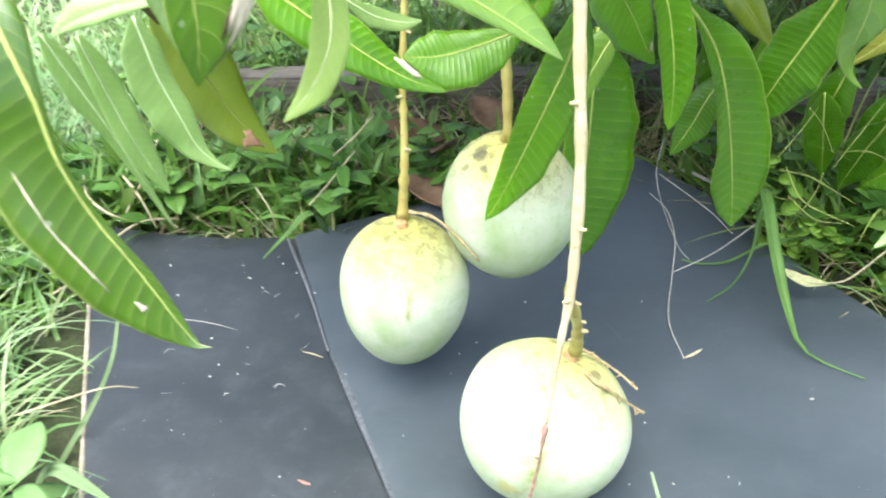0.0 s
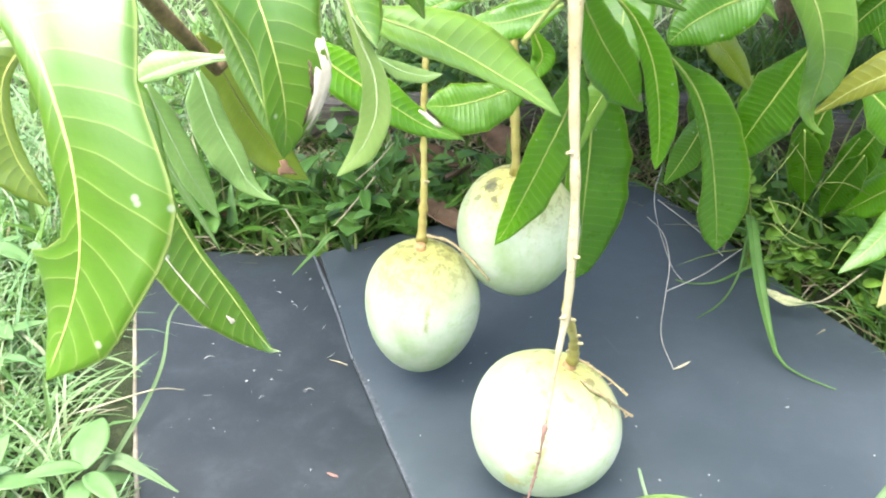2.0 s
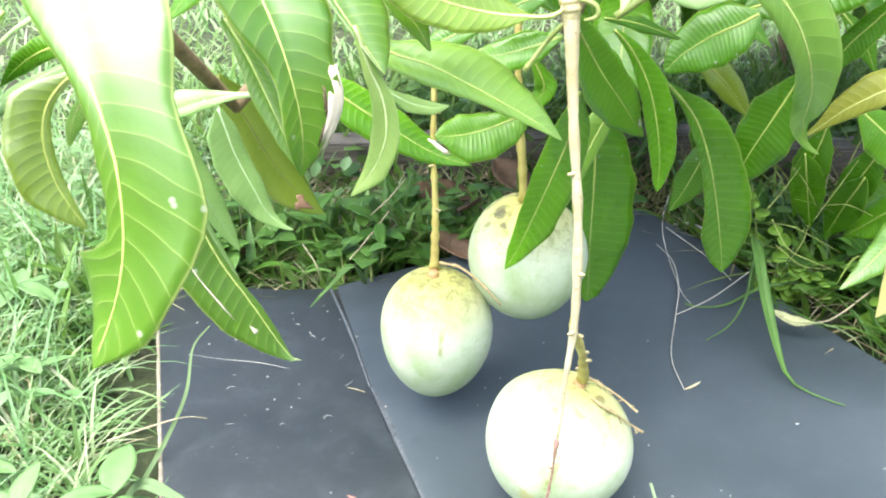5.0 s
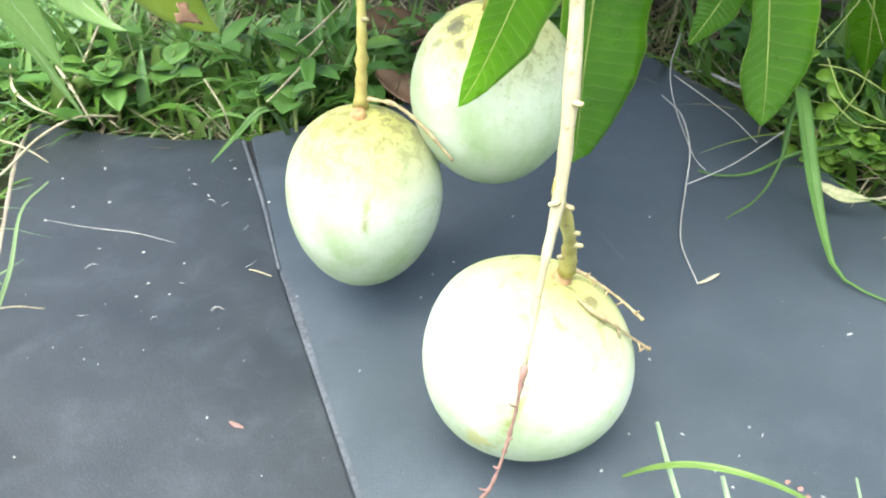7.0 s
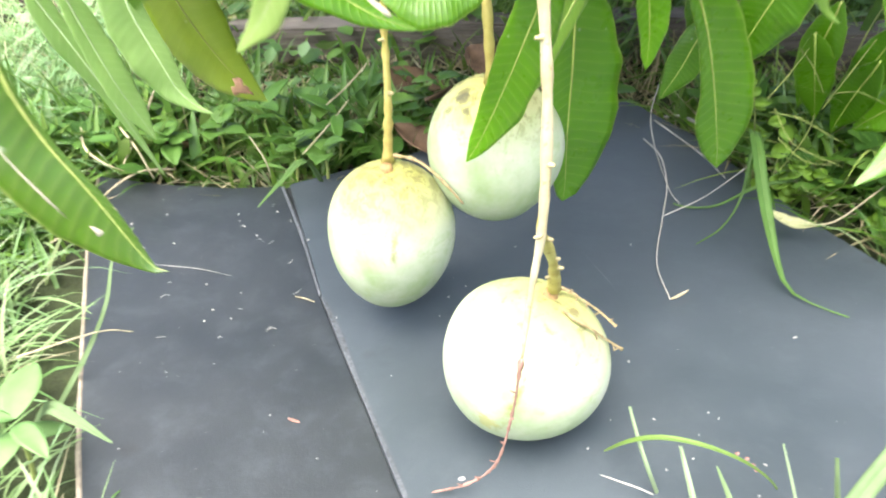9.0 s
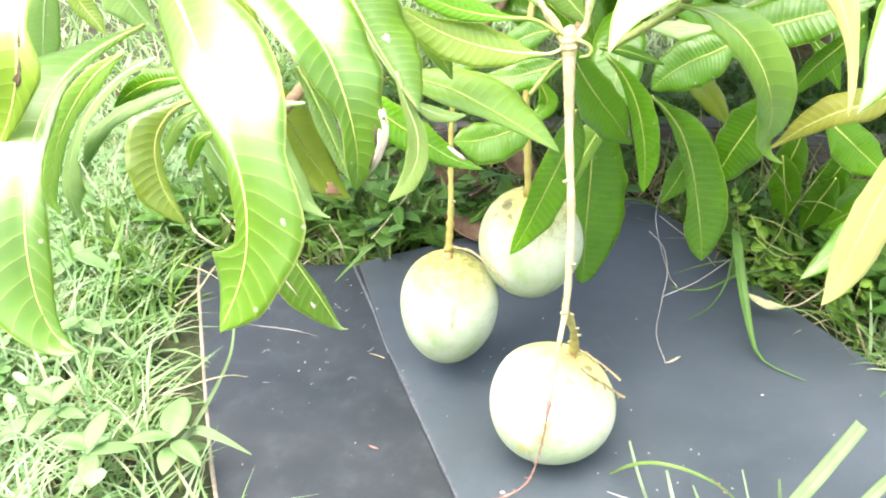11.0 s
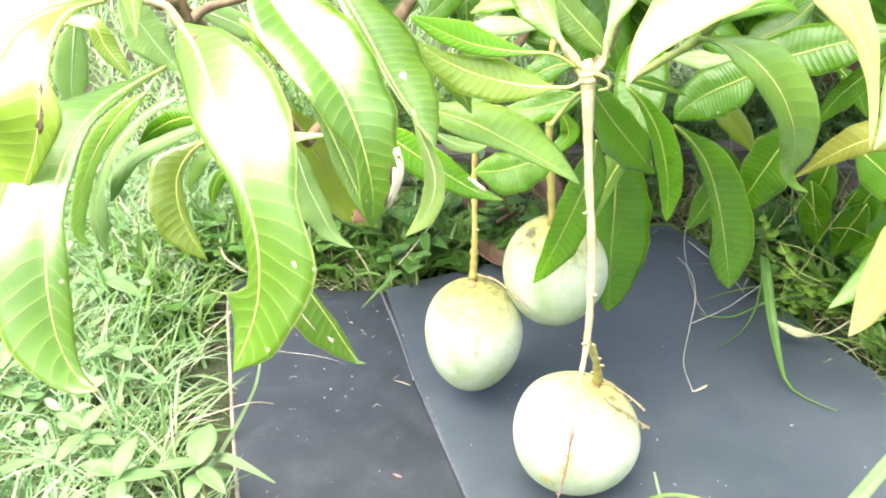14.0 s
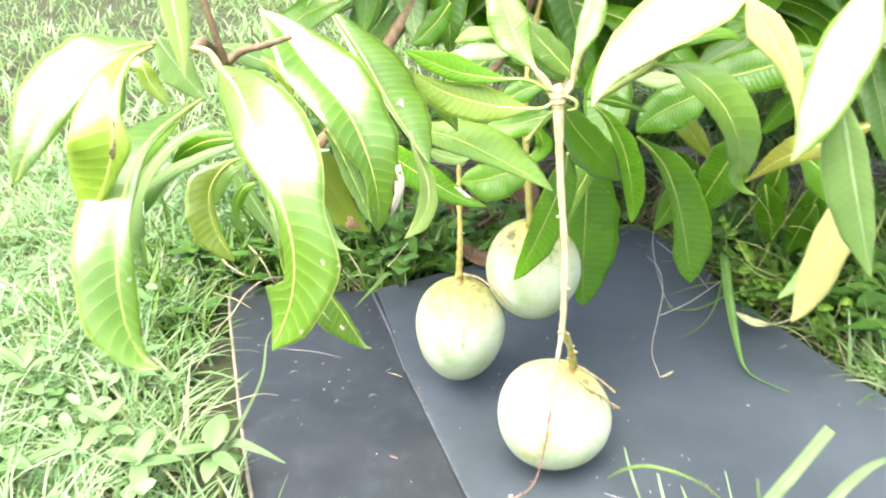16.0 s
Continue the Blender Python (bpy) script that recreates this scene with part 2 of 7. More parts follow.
def mango_skin(name, russet, streak, zone, blots=()):
    """Pale green skin with whitish bloom, yellow round the stem, brown russet marks by the stem and one sap streak."""
    m, N, Lk, b = nodes_of(name)
    co = place_of(N)
    xyz = N.new("ShaderNodeSeparateXYZ")
    Lk.new(co, xyz.inputs[0])
    wide, fine = noise_node(N, Lk, 26, 4, 0.6, co), noise_node(N, Lk, 170, 4, 0.65, co)
    base = ramp(N, Lk, wide, [(0.3, (0.32, 0.43, 0.215)), (0.48, (0.46, 0.54, 0.385)), (0.68, (0.58, 0.62, 0.53))])
    lift = spread(N, Lk, calc(N, Lk, "ADD", xyz.outputs["Z"], calc(N, Lk, "MULTIPLY", wide, 0.03)), 0.034, 0.068)
    base = mixed(N, Lk, calc(N, Lk, "MULTIPLY", lift, 0.92), base, (0.38, 0.37, 0.1))
    lent = N.new("ShaderNodeTexVoronoi")
    lent.inputs["Scale"].default_value = 420
    Lk.new(co, lent.inputs["Vector"])
    dots = spread(N, Lk, lent.outputs["Distance"], 0.12, 0.2, 1.0, 0.0)
    base = mixed(N, Lk, calc(N, Lk, "MULTIPLY", dots, 0.4), base, (0.42, 0.5, 0.24))
    for x, y, z, r, tint in blots:
        # bruises and sunburn, each with a ragged rim
        away = N.new("ShaderNodeVectorMath")
        away.operation = "DISTANCE"
        Lk.new(co, away.inputs[0])
        away.inputs[1].default_value = (x, y, z)
        rag = calc(N, Lk, "ADD", away.outputs["Value"], calc(N, Lk, "MULTIPLY", calc(N, Lk, "SUBTRACT", noise_node(N, Lk, 150, 6, 0.75, co, 0.6), 0.5), r * 3.6))
        base = mixed(N, Lk, calc(N, Lk, "MULTIPLY", spread(N, Lk, rag, r * 0.75, r * 1.25, 1.0, 0.0), 0.75), base, tint)
    rus = spread(N, Lk, noise_node(N, Lk, zone[2], 6, 0.75, co, 0.6), 0.62 - russet, 0.72 - russet)
    rus = calc(N, Lk, "MULTIPLY", rus, spread(N, Lk, xyz.outputs["Z"], zone[0], zone[1]))
    base = mixed(N, Lk, calc(N, Lk, "MULTIPLY", rus, 0.75), base, (0.13, 0.12, 0.05))
    spk = N.new("ShaderNodeTexVoronoi")
    spk.inputs["Scale"].default_value = 330
    Lk.new(co, spk.inputs["Vector"])
    speck = calc(N, Lk, "MULTIPLY", spread(N, Lk, spk.outputs["Distance"], 0.16, 0.26, 1.0, 0.0), spread(N, Lk, noise_node(N, Lk, 60, 4, 0.7, co), 0.5, 0.62))
    speck = calc(N, Lk, "MULTIPLY", speck, spread(N, Lk, xyz.outputs["Z"], -0.005, 0.03))
    base = mixed(N, Lk, calc(N, Lk, "MULTIPLY", speck, 0.6), base, (0.16, 0.17, 0.05))
    green = spread(N, Lk, noise_node(N, Lk, 38, 5, 0.7, co, 0.5), 0.58, 0.72)
    base = mixed(N, Lk, calc(N, Lk, "MULTIPLY", green, 0.6), base, (0.3, 0.43, 0.15))
    mottle = spread(N, Lk, noise_node(N, Lk, 120, 5, 0.7, co, 0.4), 0.5, 0.68)
    base = mixed(N, Lk, calc(N, Lk, "MULTIPLY", mottle, 0.3), base, (0.36, 0.43, 0.19))
    wig = calc(N, Lk, "MULTIPLY", calc(N, Lk, "SUBTRACT", noise_node(N, Lk, 70, 3, 0.6, co), 0.5), 0.007)
    off = calc(N, Lk, "ABSOLUTE", calc(N, Lk, "SUBTRACT", calc(N, Lk, "ADD", xyz.outputs["X"], wig), streak[0]))
    line = spread(N, Lk, off, 0.0006, 0.003, 1.0, 0.0)
    line = calc(N, Lk, "MULTIPLY", line, spread(N, Lk, xyz.outputs["Z"], streak[1], streak[1] + 0.006))
    line = calc(N, Lk, "MULTIPLY", line, spread(N, Lk, xyz.outputs["Z"], streak[2] - 0.008, streak[2], 1.0, 0.0))
    line = calc(N, Lk, "MULTIPLY", line, calc(N, Lk, "LESS_THAN", xyz.outputs["Y"], 0.0))
    line = calc(N, Lk, "MULTIPLY", line, spread(N, Lk, fine, 0.35, 0.6))
    base = mixed(N, Lk, calc(N, Lk, "MULTIPLY", line, 0.7), base, (0.24, 0.23, 0.06))
    Lk.new(base, b.inputs["Base Color"])
    Lk.new(spread(N, Lk, wide, 0.3, 0.7, 0.5, 0.66), b.inputs["Roughness"])
    b.inputs["Specular IOR Level"].default_value = 0.35
    b.inputs["Subsurface Weight"].default_value = 0.12
    b.inputs["Subsurface Radius"].default_value = (0.004, 0.006, 0.002)
    bumped(N, Lk, b, calc(N, Lk, "ADD", fine, calc(N, Lk, "MULTIPLY", wide, 1.5)), 0.3, 0.0007)
    return m


DARK_BLOTS = ((-0.126, 0.396, 0.008), (-0.158, 0.728, 0.004), (-0.221, 0.673, 0.005))


def mat_material(name, k, blue):
    m, N, Lk, b = nodes_of(name)
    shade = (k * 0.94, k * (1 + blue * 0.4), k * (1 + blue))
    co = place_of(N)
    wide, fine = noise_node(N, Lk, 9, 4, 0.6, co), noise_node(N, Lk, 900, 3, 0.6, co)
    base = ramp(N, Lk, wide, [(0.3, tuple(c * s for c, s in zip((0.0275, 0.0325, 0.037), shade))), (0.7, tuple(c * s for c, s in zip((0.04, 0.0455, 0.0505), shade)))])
    dust = spread(N, Lk, noise_node(N, Lk, 32, 7, 0.78, co, 0.25), 0.48, 0.8)
    base = mixed(N, Lk, calc(N, Lk, "MULTIPLY", dust, 0.32), base, (0.093, 0.113, 0.132))
    mud = spread(N, Lk, noise_node(N, Lk, 16, 3, 0.5, co), 0.66, 0.73)
    base = mixed(N, Lk, calc(N, Lk, "MULTIPLY", mud, 0.4), base, (0.016, 0.018, 0.022))
    for x, y, r in DARK_BLOTS:
        # dark marks, each a round blot with a ragged rim
        away = N.new("ShaderNodeVectorMath")
        away.operation = "DISTANCE"
        Lk.new(co, away.inputs[0])
        away.inputs[1].default_value = (x, y, 0.0)
        rag = calc(N, Lk, "ADD", away.outputs["Value"], calc(N, Lk, "MULTIPLY", noise_node(N, Lk, 90, 3, 0.6, co), 0.008))
        base = mixed(N, Lk, calc(N, Lk, "MULTIPLY", spread(N, Lk, rag, r * 0.7, r * 1.6, 1.0, 0.0), 0.75), base, (0.009, 0.011, 0.014))
    Lk.new(base, b.inputs["Base Color"])
    Lk.new(spread(N, Lk, wide, 0.3, 0.7, 0.42, 0.56), b.inputs["Roughness"])
    b.inputs["Specular IOR Level"].default_value = 0.85
    bumped(N, Lk, b, calc(N, Lk, "ADD", fine, calc(N, Lk, "MULTIPLY", wide, 7.0)), 0.3, 0.0007)
    return m


RUBBER = mat_material("dusty_blue_grey_rubber", 1.3, 0.22)
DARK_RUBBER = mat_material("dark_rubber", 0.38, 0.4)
RUBBER_EDGE = plain("frayed_tan_backing", (0.31, 0.27, 0.215), 0.9, 0.3, 200, 0.8)
SCUFF = plain("scuffed_rubber", (0.17, 0.18, 0.19), 0.6, 0.6, 400, 0.5)
BEAD = plain("worn_rubber_bead", (0.085, 0.095, 0.11), 0.55, 0.5, 300, 0.5)
GROOVE = plain("groove_rubber", (0.03, 0.034, 0.04), 0.6, 0.2, 300, 0.4)
FLAKE = plain("white_flake", (0.37, 0.37, 0.36), 0.7, 0.15, 400, 0.4)
STRAW = plain("bleached_straw", (0.42, 0.375, 0.25), 0.75, 0.25, 250, 0.5)
GREY_TWIG = plain("bleached_twig", (0.42, 0.41, 0.38), 0.8, 0.25, 250, 0.6)
FALLEN = plain("fallen_brown_leaf", (0.14, 0.085, 0.05), 0.8, 0.35, 90, 0.6)


def wood_material():
    m, N, Lk, b = nodes_of("weathered_grey_wood")
    mp = N.new("ShaderNodeMapping")
    mp.inputs["Scale"].default_value = (4, 60, 60)
    Lk.new(place_of(N), mp.inputs["Vector"])
    grain, blot = noise_node(N, Lk, 4, 6, 0.65, mp.outputs[0]), noise_node(N, Lk, 14, 4, 0.6, place_of(N))
    base = ramp(N, Lk, grain, [(0.3, (0.1, 0.09, 0.08)), (0.7, (0.25, 0.225, 0.2))])
    base = mixed(N, Lk, 1.0, base, ramp(N, Lk, blot, [(0.3, (0.7, 0.7, 0.66)), (0.7, (1.1, 1.05, 1.05))]), "MULTIPLY")
    Lk.new(base, b.inputs["Base Color"])
    b.inputs["Roughness"].default_value = 0.88
    bumped(N, Lk, b, grain, 0.8, 0.003)
    return m


WOOD = wood_material()


def ground_material():
    m, N, Lk, b = nodes_of("soil_and_thatch")
    co = place_of(N)
    wide, fine = noise_node(N, Lk, 7, 5, 0.6, co), noise_node(N, Lk, 150, 6, 0.7, co)
    a = ramp(N, Lk, fine, [(0.3, (0.014, 0.011, 0.008)), (0.55, (0.04, 0.03, 0.02)), (0.8, (0.11, 0.085, 0.05))])
    g = ramp(N, Lk, fine, [(0.3, (0.02, 0.03, 0.01)), (0.7, (0.06, 0.08, 0.03))])
    Lk.new(mixed(N, Lk, spread(N, Lk, wide, 0.33, 0.52), a, g), b.inputs["Base Color"])
    b.inputs["Roughness"].default_value = 0.95
    bumped(N, Lk, b, fine, 1.0, 0.006)
    return m


def grassy(name, stops, glow=0.35, rough=0.5):
    """Blades and small leaves: the colour goes by blade."""
    m, N, Lk, b = nodes_of(name)
    isl = N.new("ShaderNodeNewGeometry").outputs["Random Per Island"]
    c = ramp(N, Lk, isl, stops)
    c = mixed(N, Lk, 1.0, c, ramp(N, Lk, noise_node(N, Lk, 45, 4, 0.6, place_of(N)), [(0.3, (0.75, 0.78, 0.7)), (0.7, (1.15, 1.12, 1.1))]), "MULTIPLY")
    Lk.new(c, b.inputs["Base Color"])
    b.inputs["Roughness"].default_value = rough
    t = N.new("ShaderNodeBsdfTranslucent")
    Lk.new(mixed(N, Lk, 0.5, c, (0.45, 0.62, 0.2)), t.inputs["Color"])
    mx = N.new("ShaderNodeMixShader")
    mx.inputs[0].default_value = glow
    Lk.new(b.outputs[0], mx.inputs[1])
    Lk.new(t.outputs[0], mx.inputs[2])
    Lk.new(mx.outputs[0], N["Material Output"].inputs["Surface"])
    return m


GRASS = grassy("grass_blades", [(0.0, (0.085, 0.2, 0.0549)), (0.5, (0.18, 0.32, 0.122)), (0.85, (0.31, 0.44, 0.232)), (1.0, (0.46, 0.48, 0.354))])
LONG_GRASS = grassy("long_blades", [(0.0, (0.13, 0.29, 0.11)), (0.5, (0.23, 0.39, 0.195)), (0.85, (0.32, 0.45, 0.281)), (1.0, (0.45, 0.48, 0.366))])
# blade greens darkened, so the tree's shade is partly in the colour
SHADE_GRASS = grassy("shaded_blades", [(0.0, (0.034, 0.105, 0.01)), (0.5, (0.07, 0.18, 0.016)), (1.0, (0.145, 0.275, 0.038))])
STEMS = grassy("thin_stems", [(0.0, (0.17, 0.31, 0.05)), (0.6, (0.3, 0.42, 0.09)), (1.0, (0.42, 0.45, 0.18))])
# weed greens darkened likewise for the shade under the tree
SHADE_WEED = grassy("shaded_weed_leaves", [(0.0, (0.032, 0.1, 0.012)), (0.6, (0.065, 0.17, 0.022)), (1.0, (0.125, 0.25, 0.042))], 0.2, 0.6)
PLANT_WEED = grassy("low_weed_leaves", [(0.0, (0.1, 0.22, 0.061)), (0.6, (0.16, 0.3, 0.11)), (1.0, (0.24, 0.38, 0.183))], 0.3, 0.5)
WEED = grassy("weed_leaves", [(0.0, (0.12, 0.25, 0.0854)), (0.6, (0.21, 0.36, 0.171)), (1.0, (0.32, 0.46, 0.281))])
THATCH = grassy("dry_thatch", [(0.0, (0.17, 0.13, 0.075)), (0.6, (0.36, 0.31, 0.19)), (1.0, (0.52, 0.47, 0.35))], 0.1, 0.8)


# ---- mesh helpers ----
def mesh_of(name, verts, faces, mats, slots=None, smooth=True, uvs=None):
    me = bpy.data.meshes.new(name)
    me.from_pydata([tuple(v) for v in verts], [], faces)
    for m in mats:
        me.materials.append(m)
    if slots is not None:
        me.polygons.foreach_set("material_index", slots)
    me.polygons.foreach_set("use_smooth", [smooth] * len(me.polygons))
    if uvs is not None:
        lay = me.uv_layers.new(name="UVMap")
        idx = np.empty(len(me.loops), dtype=np.int32)
        me.loops.foreach_get("vertex_index", idx)
        lay.data.foreach_set("uv", np.asarray(uvs, dtype=np.float32)[idx].ravel())
    me.update()
    return me


def child(name, me, parent=None, label=""):
    ob = new(name, me)
    ob.parent = parent
    return tagged(ob, label)


def spline(points, n):
    """n places evenly along a smooth curve through the points."""
    P = [np.array(p, float) for p in points]
    P = [2 * P[0] - P[1]] + P + [2 * P[-1] - P[-2]]
    out = []
    for i in range(1, len(P) - 2):
        a, b, c, d = P[i - 1:i + 3]
        for s in np.linspace(0, 1, 24, endpoint=False):
            out.append(0.5 * (2 * b + (c - a) * s + (2 * a - 5 * b + 4 * c - d) * s * s + (3 * b - a - 3 * c + d) * s ** 3))
    out.append(P[-2])
    out = np.array(out)
    run = np.concatenate([[0], np.cumsum(np.linalg.norm(np.diff(out, axis=0), axis=1))])
    at = np.linspace(0, run[-1], n)
    return np.stack([np.interp(at, run, out[:, k]) for k in range(3)], 1), run[-1]


def unit(v):
    return v / max(1e-9, np.linalg.norm(v))


def tube_data(points, radii, n=14, sides=8, knobs=0.0, rng=None):
    """Verts and faces of a closed round stem through points; radii from end to end."""
    C, _ = spline(points, n)
    R = np.interp(np.linspace(0, 1, n), np.linspace(0, 1, len(radii)), radii)
    T = np.gradient(C, axis=0)
    side = unit(np.cross(T[0], (0.3, 0.9, 0.2)))
    V, Fs = [], []
    for i in range(n):
        t = unit(T[i])
        side = unit(side - t * (side @ t))
        up = np.cross(t, side)
        r = R[i] * (1 + (rng.uniform(-knobs, knobs) if rng else 0))
        for k in range(sides):
            a = 2 * math.pi * k / sides
            V.append(C[i] + r * (math.cos(a) * side + math.sin(a) * up))
    for i in range(n - 1):
        for k in range(sides):
            k2 = (k + 1) % sides
            Fs.append((i * sides + k, i * sides + k2, (i + 1) * sides + k2, (i + 1) * sides + k))
    Fs.append(tuple(range(sides))[::-1])
    Fs.append(tuple((n - 1) * sides + k for k in range(sides)))
    return V, Fs


def tube(name, points, radii, material, parent=None, label="", n=14, sides=8, knobs=0.0):
    V, Fs = tube_data(points, radii, n, sides, knobs, np.random.default_rng(int(abs(points[0][0]) * 9999)))
    return child(name, mesh_of(name, V, Fs, [material]), parent, label)


# ---- the mango tree: leaves ----
tree = tagged(new("mango_tree"), "low mango tree branches with long glossy green leaves drooping over grass", "tree")
tree.location = (0.62, 1.5, 0.0)
TREE_BACK = Matrix.Translation(-tree.location)


def on_tree(ob):
    ob.parent = tree
    ob.matrix_parent_inverse = TREE_BACK
    return ob


leaf_count = [0]
LEAF_LABEL = {"sickle": "curved olive-yellow leaf lit through", "bright2": "bright green leaf with fine pale veins", "fresh": "soft light green leaf with a pale midrib", "bright": "glossy bright green leaf with pale veins", "mid": "mid-green leaf with a pale yellow midrib",
              "dark": "dark green glossy leaf", "lime": "pale lime green leaf turned over", "pale": "pale green leaf with a dull sheen", "olive": "olive leaf with a reddish tip",
              "yellow": "yellow-green leaf lit through", "amber": "dull yellow ageing leaf", "beige": "faded pale yellow leaf"}


def leaf(tone, points, width, face, petiole=0.07, wave=0.05, twist=0.0, patch=(), fold=14.0, sides=(1.0, 1.0), blunt=0.0, profile=None, into=None):
    """One leaf: a thin solid blade along points from stem to tip, its upper side turned to face; a raised midrib; dry patches."""
    leaf_count[0] += 1
    rng = np.random.default_rng(100 + leaf_count[0])
    n, half = (34, 5) if into is None else (13, 3)
    C, length = spline(points, n)
    T = np.gradient(C, axis=0)
    ph, ph2, freq = rng.uniform(0, 6.3), rng.uniform(0, 6.3), rng.uniform(2.2, 3.6)
    s = np.linspace(0, 1, n)
    q = np.clip((s - petiole) / (1 - petiole), 0, 1)
    shape = np.sin(math.pi * q ** 0.86 * (1 - 0.17 * blunt)) ** 0.72 * (1 - 0.18 * q) * np.sqrt(1 - q ** 14)
    shape = shape / shape.max()
    halves = [shape * width * 0.5 * k for k in sides]
    if profile:
        halves = [np.interp(s, profile[0], p) for p in profile[1:]]
        halves = [np.convolve(np.pad(h, 1, mode="edge"), (0.12, 0.76, 0.12), "valid") * (s < 0.999) for h in halves]
    face = np.array(face, float)
    frames = []
    for i in range(n):
        t = unit(T[i])
        lat = unit(np.cross(face, t))
        a = math.radians(twist) * max(0.0, (s[i] - 0.55) / 0.45)
        nor = np.cross(t, lat)
        frames.append((t, lat * math.cos(a) + nor * math.sin(a), nor * math.cos(a) - lat * math.sin(a)))

    def spot(i, u, lift=0.0):
        t, lat, nor = frames[i]
        sgn = 1 if u >= 0 else -1
        w = halves[sgn > 0][i]
        rise = abs(u) * math.tan(math.radians(fold)) - 0.28 * u * u
        rise += wave * abs(u) ** 2 * (math.sin(freq * 6.3 * s[i] + (ph if sgn > 0 else ph2)) + 0.4 * math.sin(freq * 14 * s[i] + ph2))
        edge = 1 + (0.015 * math.sin(31 * s[i] + ph) + 0.012 * math.sin(57 * s[i] + ph2)) * abs(u)
        return C[i] + lat * (u * w * edge) + nor * (rise * w + lift)

    V, uv, Fs, slots = [], [], [], []
    m = 2 * half + 1
    for lift in (0.00025, -0.00025):
        for i in range(n):
            for k in range(m):
                u = (k - half) / half
                V.append(spot(i, u, lift))
                uv.append((0.5 + u * 0.5, q[i]))
    o = n * m
    for i in range(n - 1):
        for k in range(m - 1):
            a, b, c, d = i * m + k, i * m + k + 1, (i + 1) * m + k + 1, (i + 1) * m + k
            Fs += [(a, b, c, d), (o + d, o + c, o + b, o + a)]
            slots += [0, 1]
        for k in (0, m - 1):
            a, d = i * m + k, (i + 1) * m + k
            Fs.append((a, d, o + d, o + a) if k == 0 else (d, a, o + a, o + d))
            slots.append(0)
    top, under, rib = LEAF[tone]
    r0 = 0.0004 + width * 0.0085
    tv, tf = tube_data([C[i] + frames[i][2] * 0.0002 for i in range(0, n, 2)] + [C[-1]], [r0 * 1.5, r0 * 1.15, r0 * 0.8, r0 * 0.5, r0 * 0.2], 28 if into is None else 10, 6 if into is None else 4)
    if into is not None:
        # one of the many leaves of the crown, joined into one mesh
        for pv, pf, ps, pu in ((V, Fs, slots, uv), (tv, tf, [2] * len(tf), [(0.5, 0.5)] * len(tv))):
            o2 = len(into[0])
            into[0].extend(pv)
            into[1].extend(tuple(k + o2 for k in f) for f in pf)
            into[2].extend(ps)
            into[3].extend(pu)
        return None
    blade = on_tree(child("leaf", mesh_of("leaf", V, Fs, [top, under], slots, True, uv), None, LEAF_LABEL[tone]))
    # petiole and midrib, one tapering raised rib
    child("midrib", mesh_of("midrib", tv, tf, [rib]), blade, "pale raised midrib and stalk")
    for sc, uc, ds, du, what in patch:
        # a ragged patch round (sc, uc), a little proud of the blade on both sides
        rim = 20
        pts = []
        for ring in (0.0, 0.55, 1.0):
            for k in range(rim):
                a = 2 * math.pi * k / rim
                rad = ring * (1 + (0.28 * math.sin(3 * a + ph) + 0.2 * math.sin(7 * a + ph2) + rng.uniform(-0.12, 0.12)) * (ring > 0.9))
                pts.append((min(0.995, max(0.01, sc + ds * rad * math.cos(a))), min(1.03, max(-1.03, uc + du * rad * math.sin(a)))))
        pv = []
        for lift in (0.0005, -0.0005):
            for sv, u in pts:
                f = sv * (n - 1)
                i0 = min(n - 2, int(f))
                pv.append(spot(i0, u, lift) * (1 - f + i0) + spot(i0 + 1, u, lift) * (f - i0))
        z = len(pts)
        pf = []
        for ring in range(2):
            for k in range(rim):
                a, b2 = ring * rim + k, ring * rim + (k + 1) % rim
                pf += [(a, b2, b2 + rim, a + rim), (z + a + rim, z + b2 + rim, z + b2, z + a)]
        for k in range(rim):
            a, b2 = 2 * rim + k, 2 * rim + (k + 1) % rim
            pf.append((a, b2, z + b2, z + a))
        child("dry_patch", mesh_of("dry_patch", pv, pf, [DRY[what]]), blade, {"dry": "bleached dry leaf edge", "brown": "brown insect damage", "red": "reddish dry patch"}[what])
    return blade


leaf("bright", [(0.1176, 0.3680, 0.3637), (0.1073, 0.3740, 0.3777), (0.1021, 0.3768, 0.3839), (0.0952, 0.3813, 0.3948), (0.0900, 0.3861, 0.4073), (0.0831, 0.3931, 0.4260), (0.0779, 0.4000, 0.4445)], 0.029, (0.01, -0.77, 0.64), profile=((0.00, 0.19, 0.28, 0.42, 0.57, 0.79, 1.00), (0.0010, 0.0010, 0.0041, 0.0102, 0.0142, 0.0095, 0.0007), (0.0010, 0.0010, 0.0048, 0.0130, 0.0153, 0.0101, 0.0007)))
leaf("bright", [(0.1245, 0.3700, 0.3603), (0.1328, 0.3752, 0.3720), (0.1359, 0.3804, 0.3860), (0.1417, 0.3859, 0.3999), (0.1470, 0.3920, 0.4152), (0.1498, 0.4000, 0.4365)], 0.017, (-0.06, -0.81, 0.58), profile=((0.00, 0.18, 0.35, 0.54, 0.74, 1.00), (0.0010, 0.0010, 0.0027, 0.0088, 0.0088, 0.0007), (0.0010, 0.0010, 0.0027, 0.0075, 0.0081, 0.0007)))
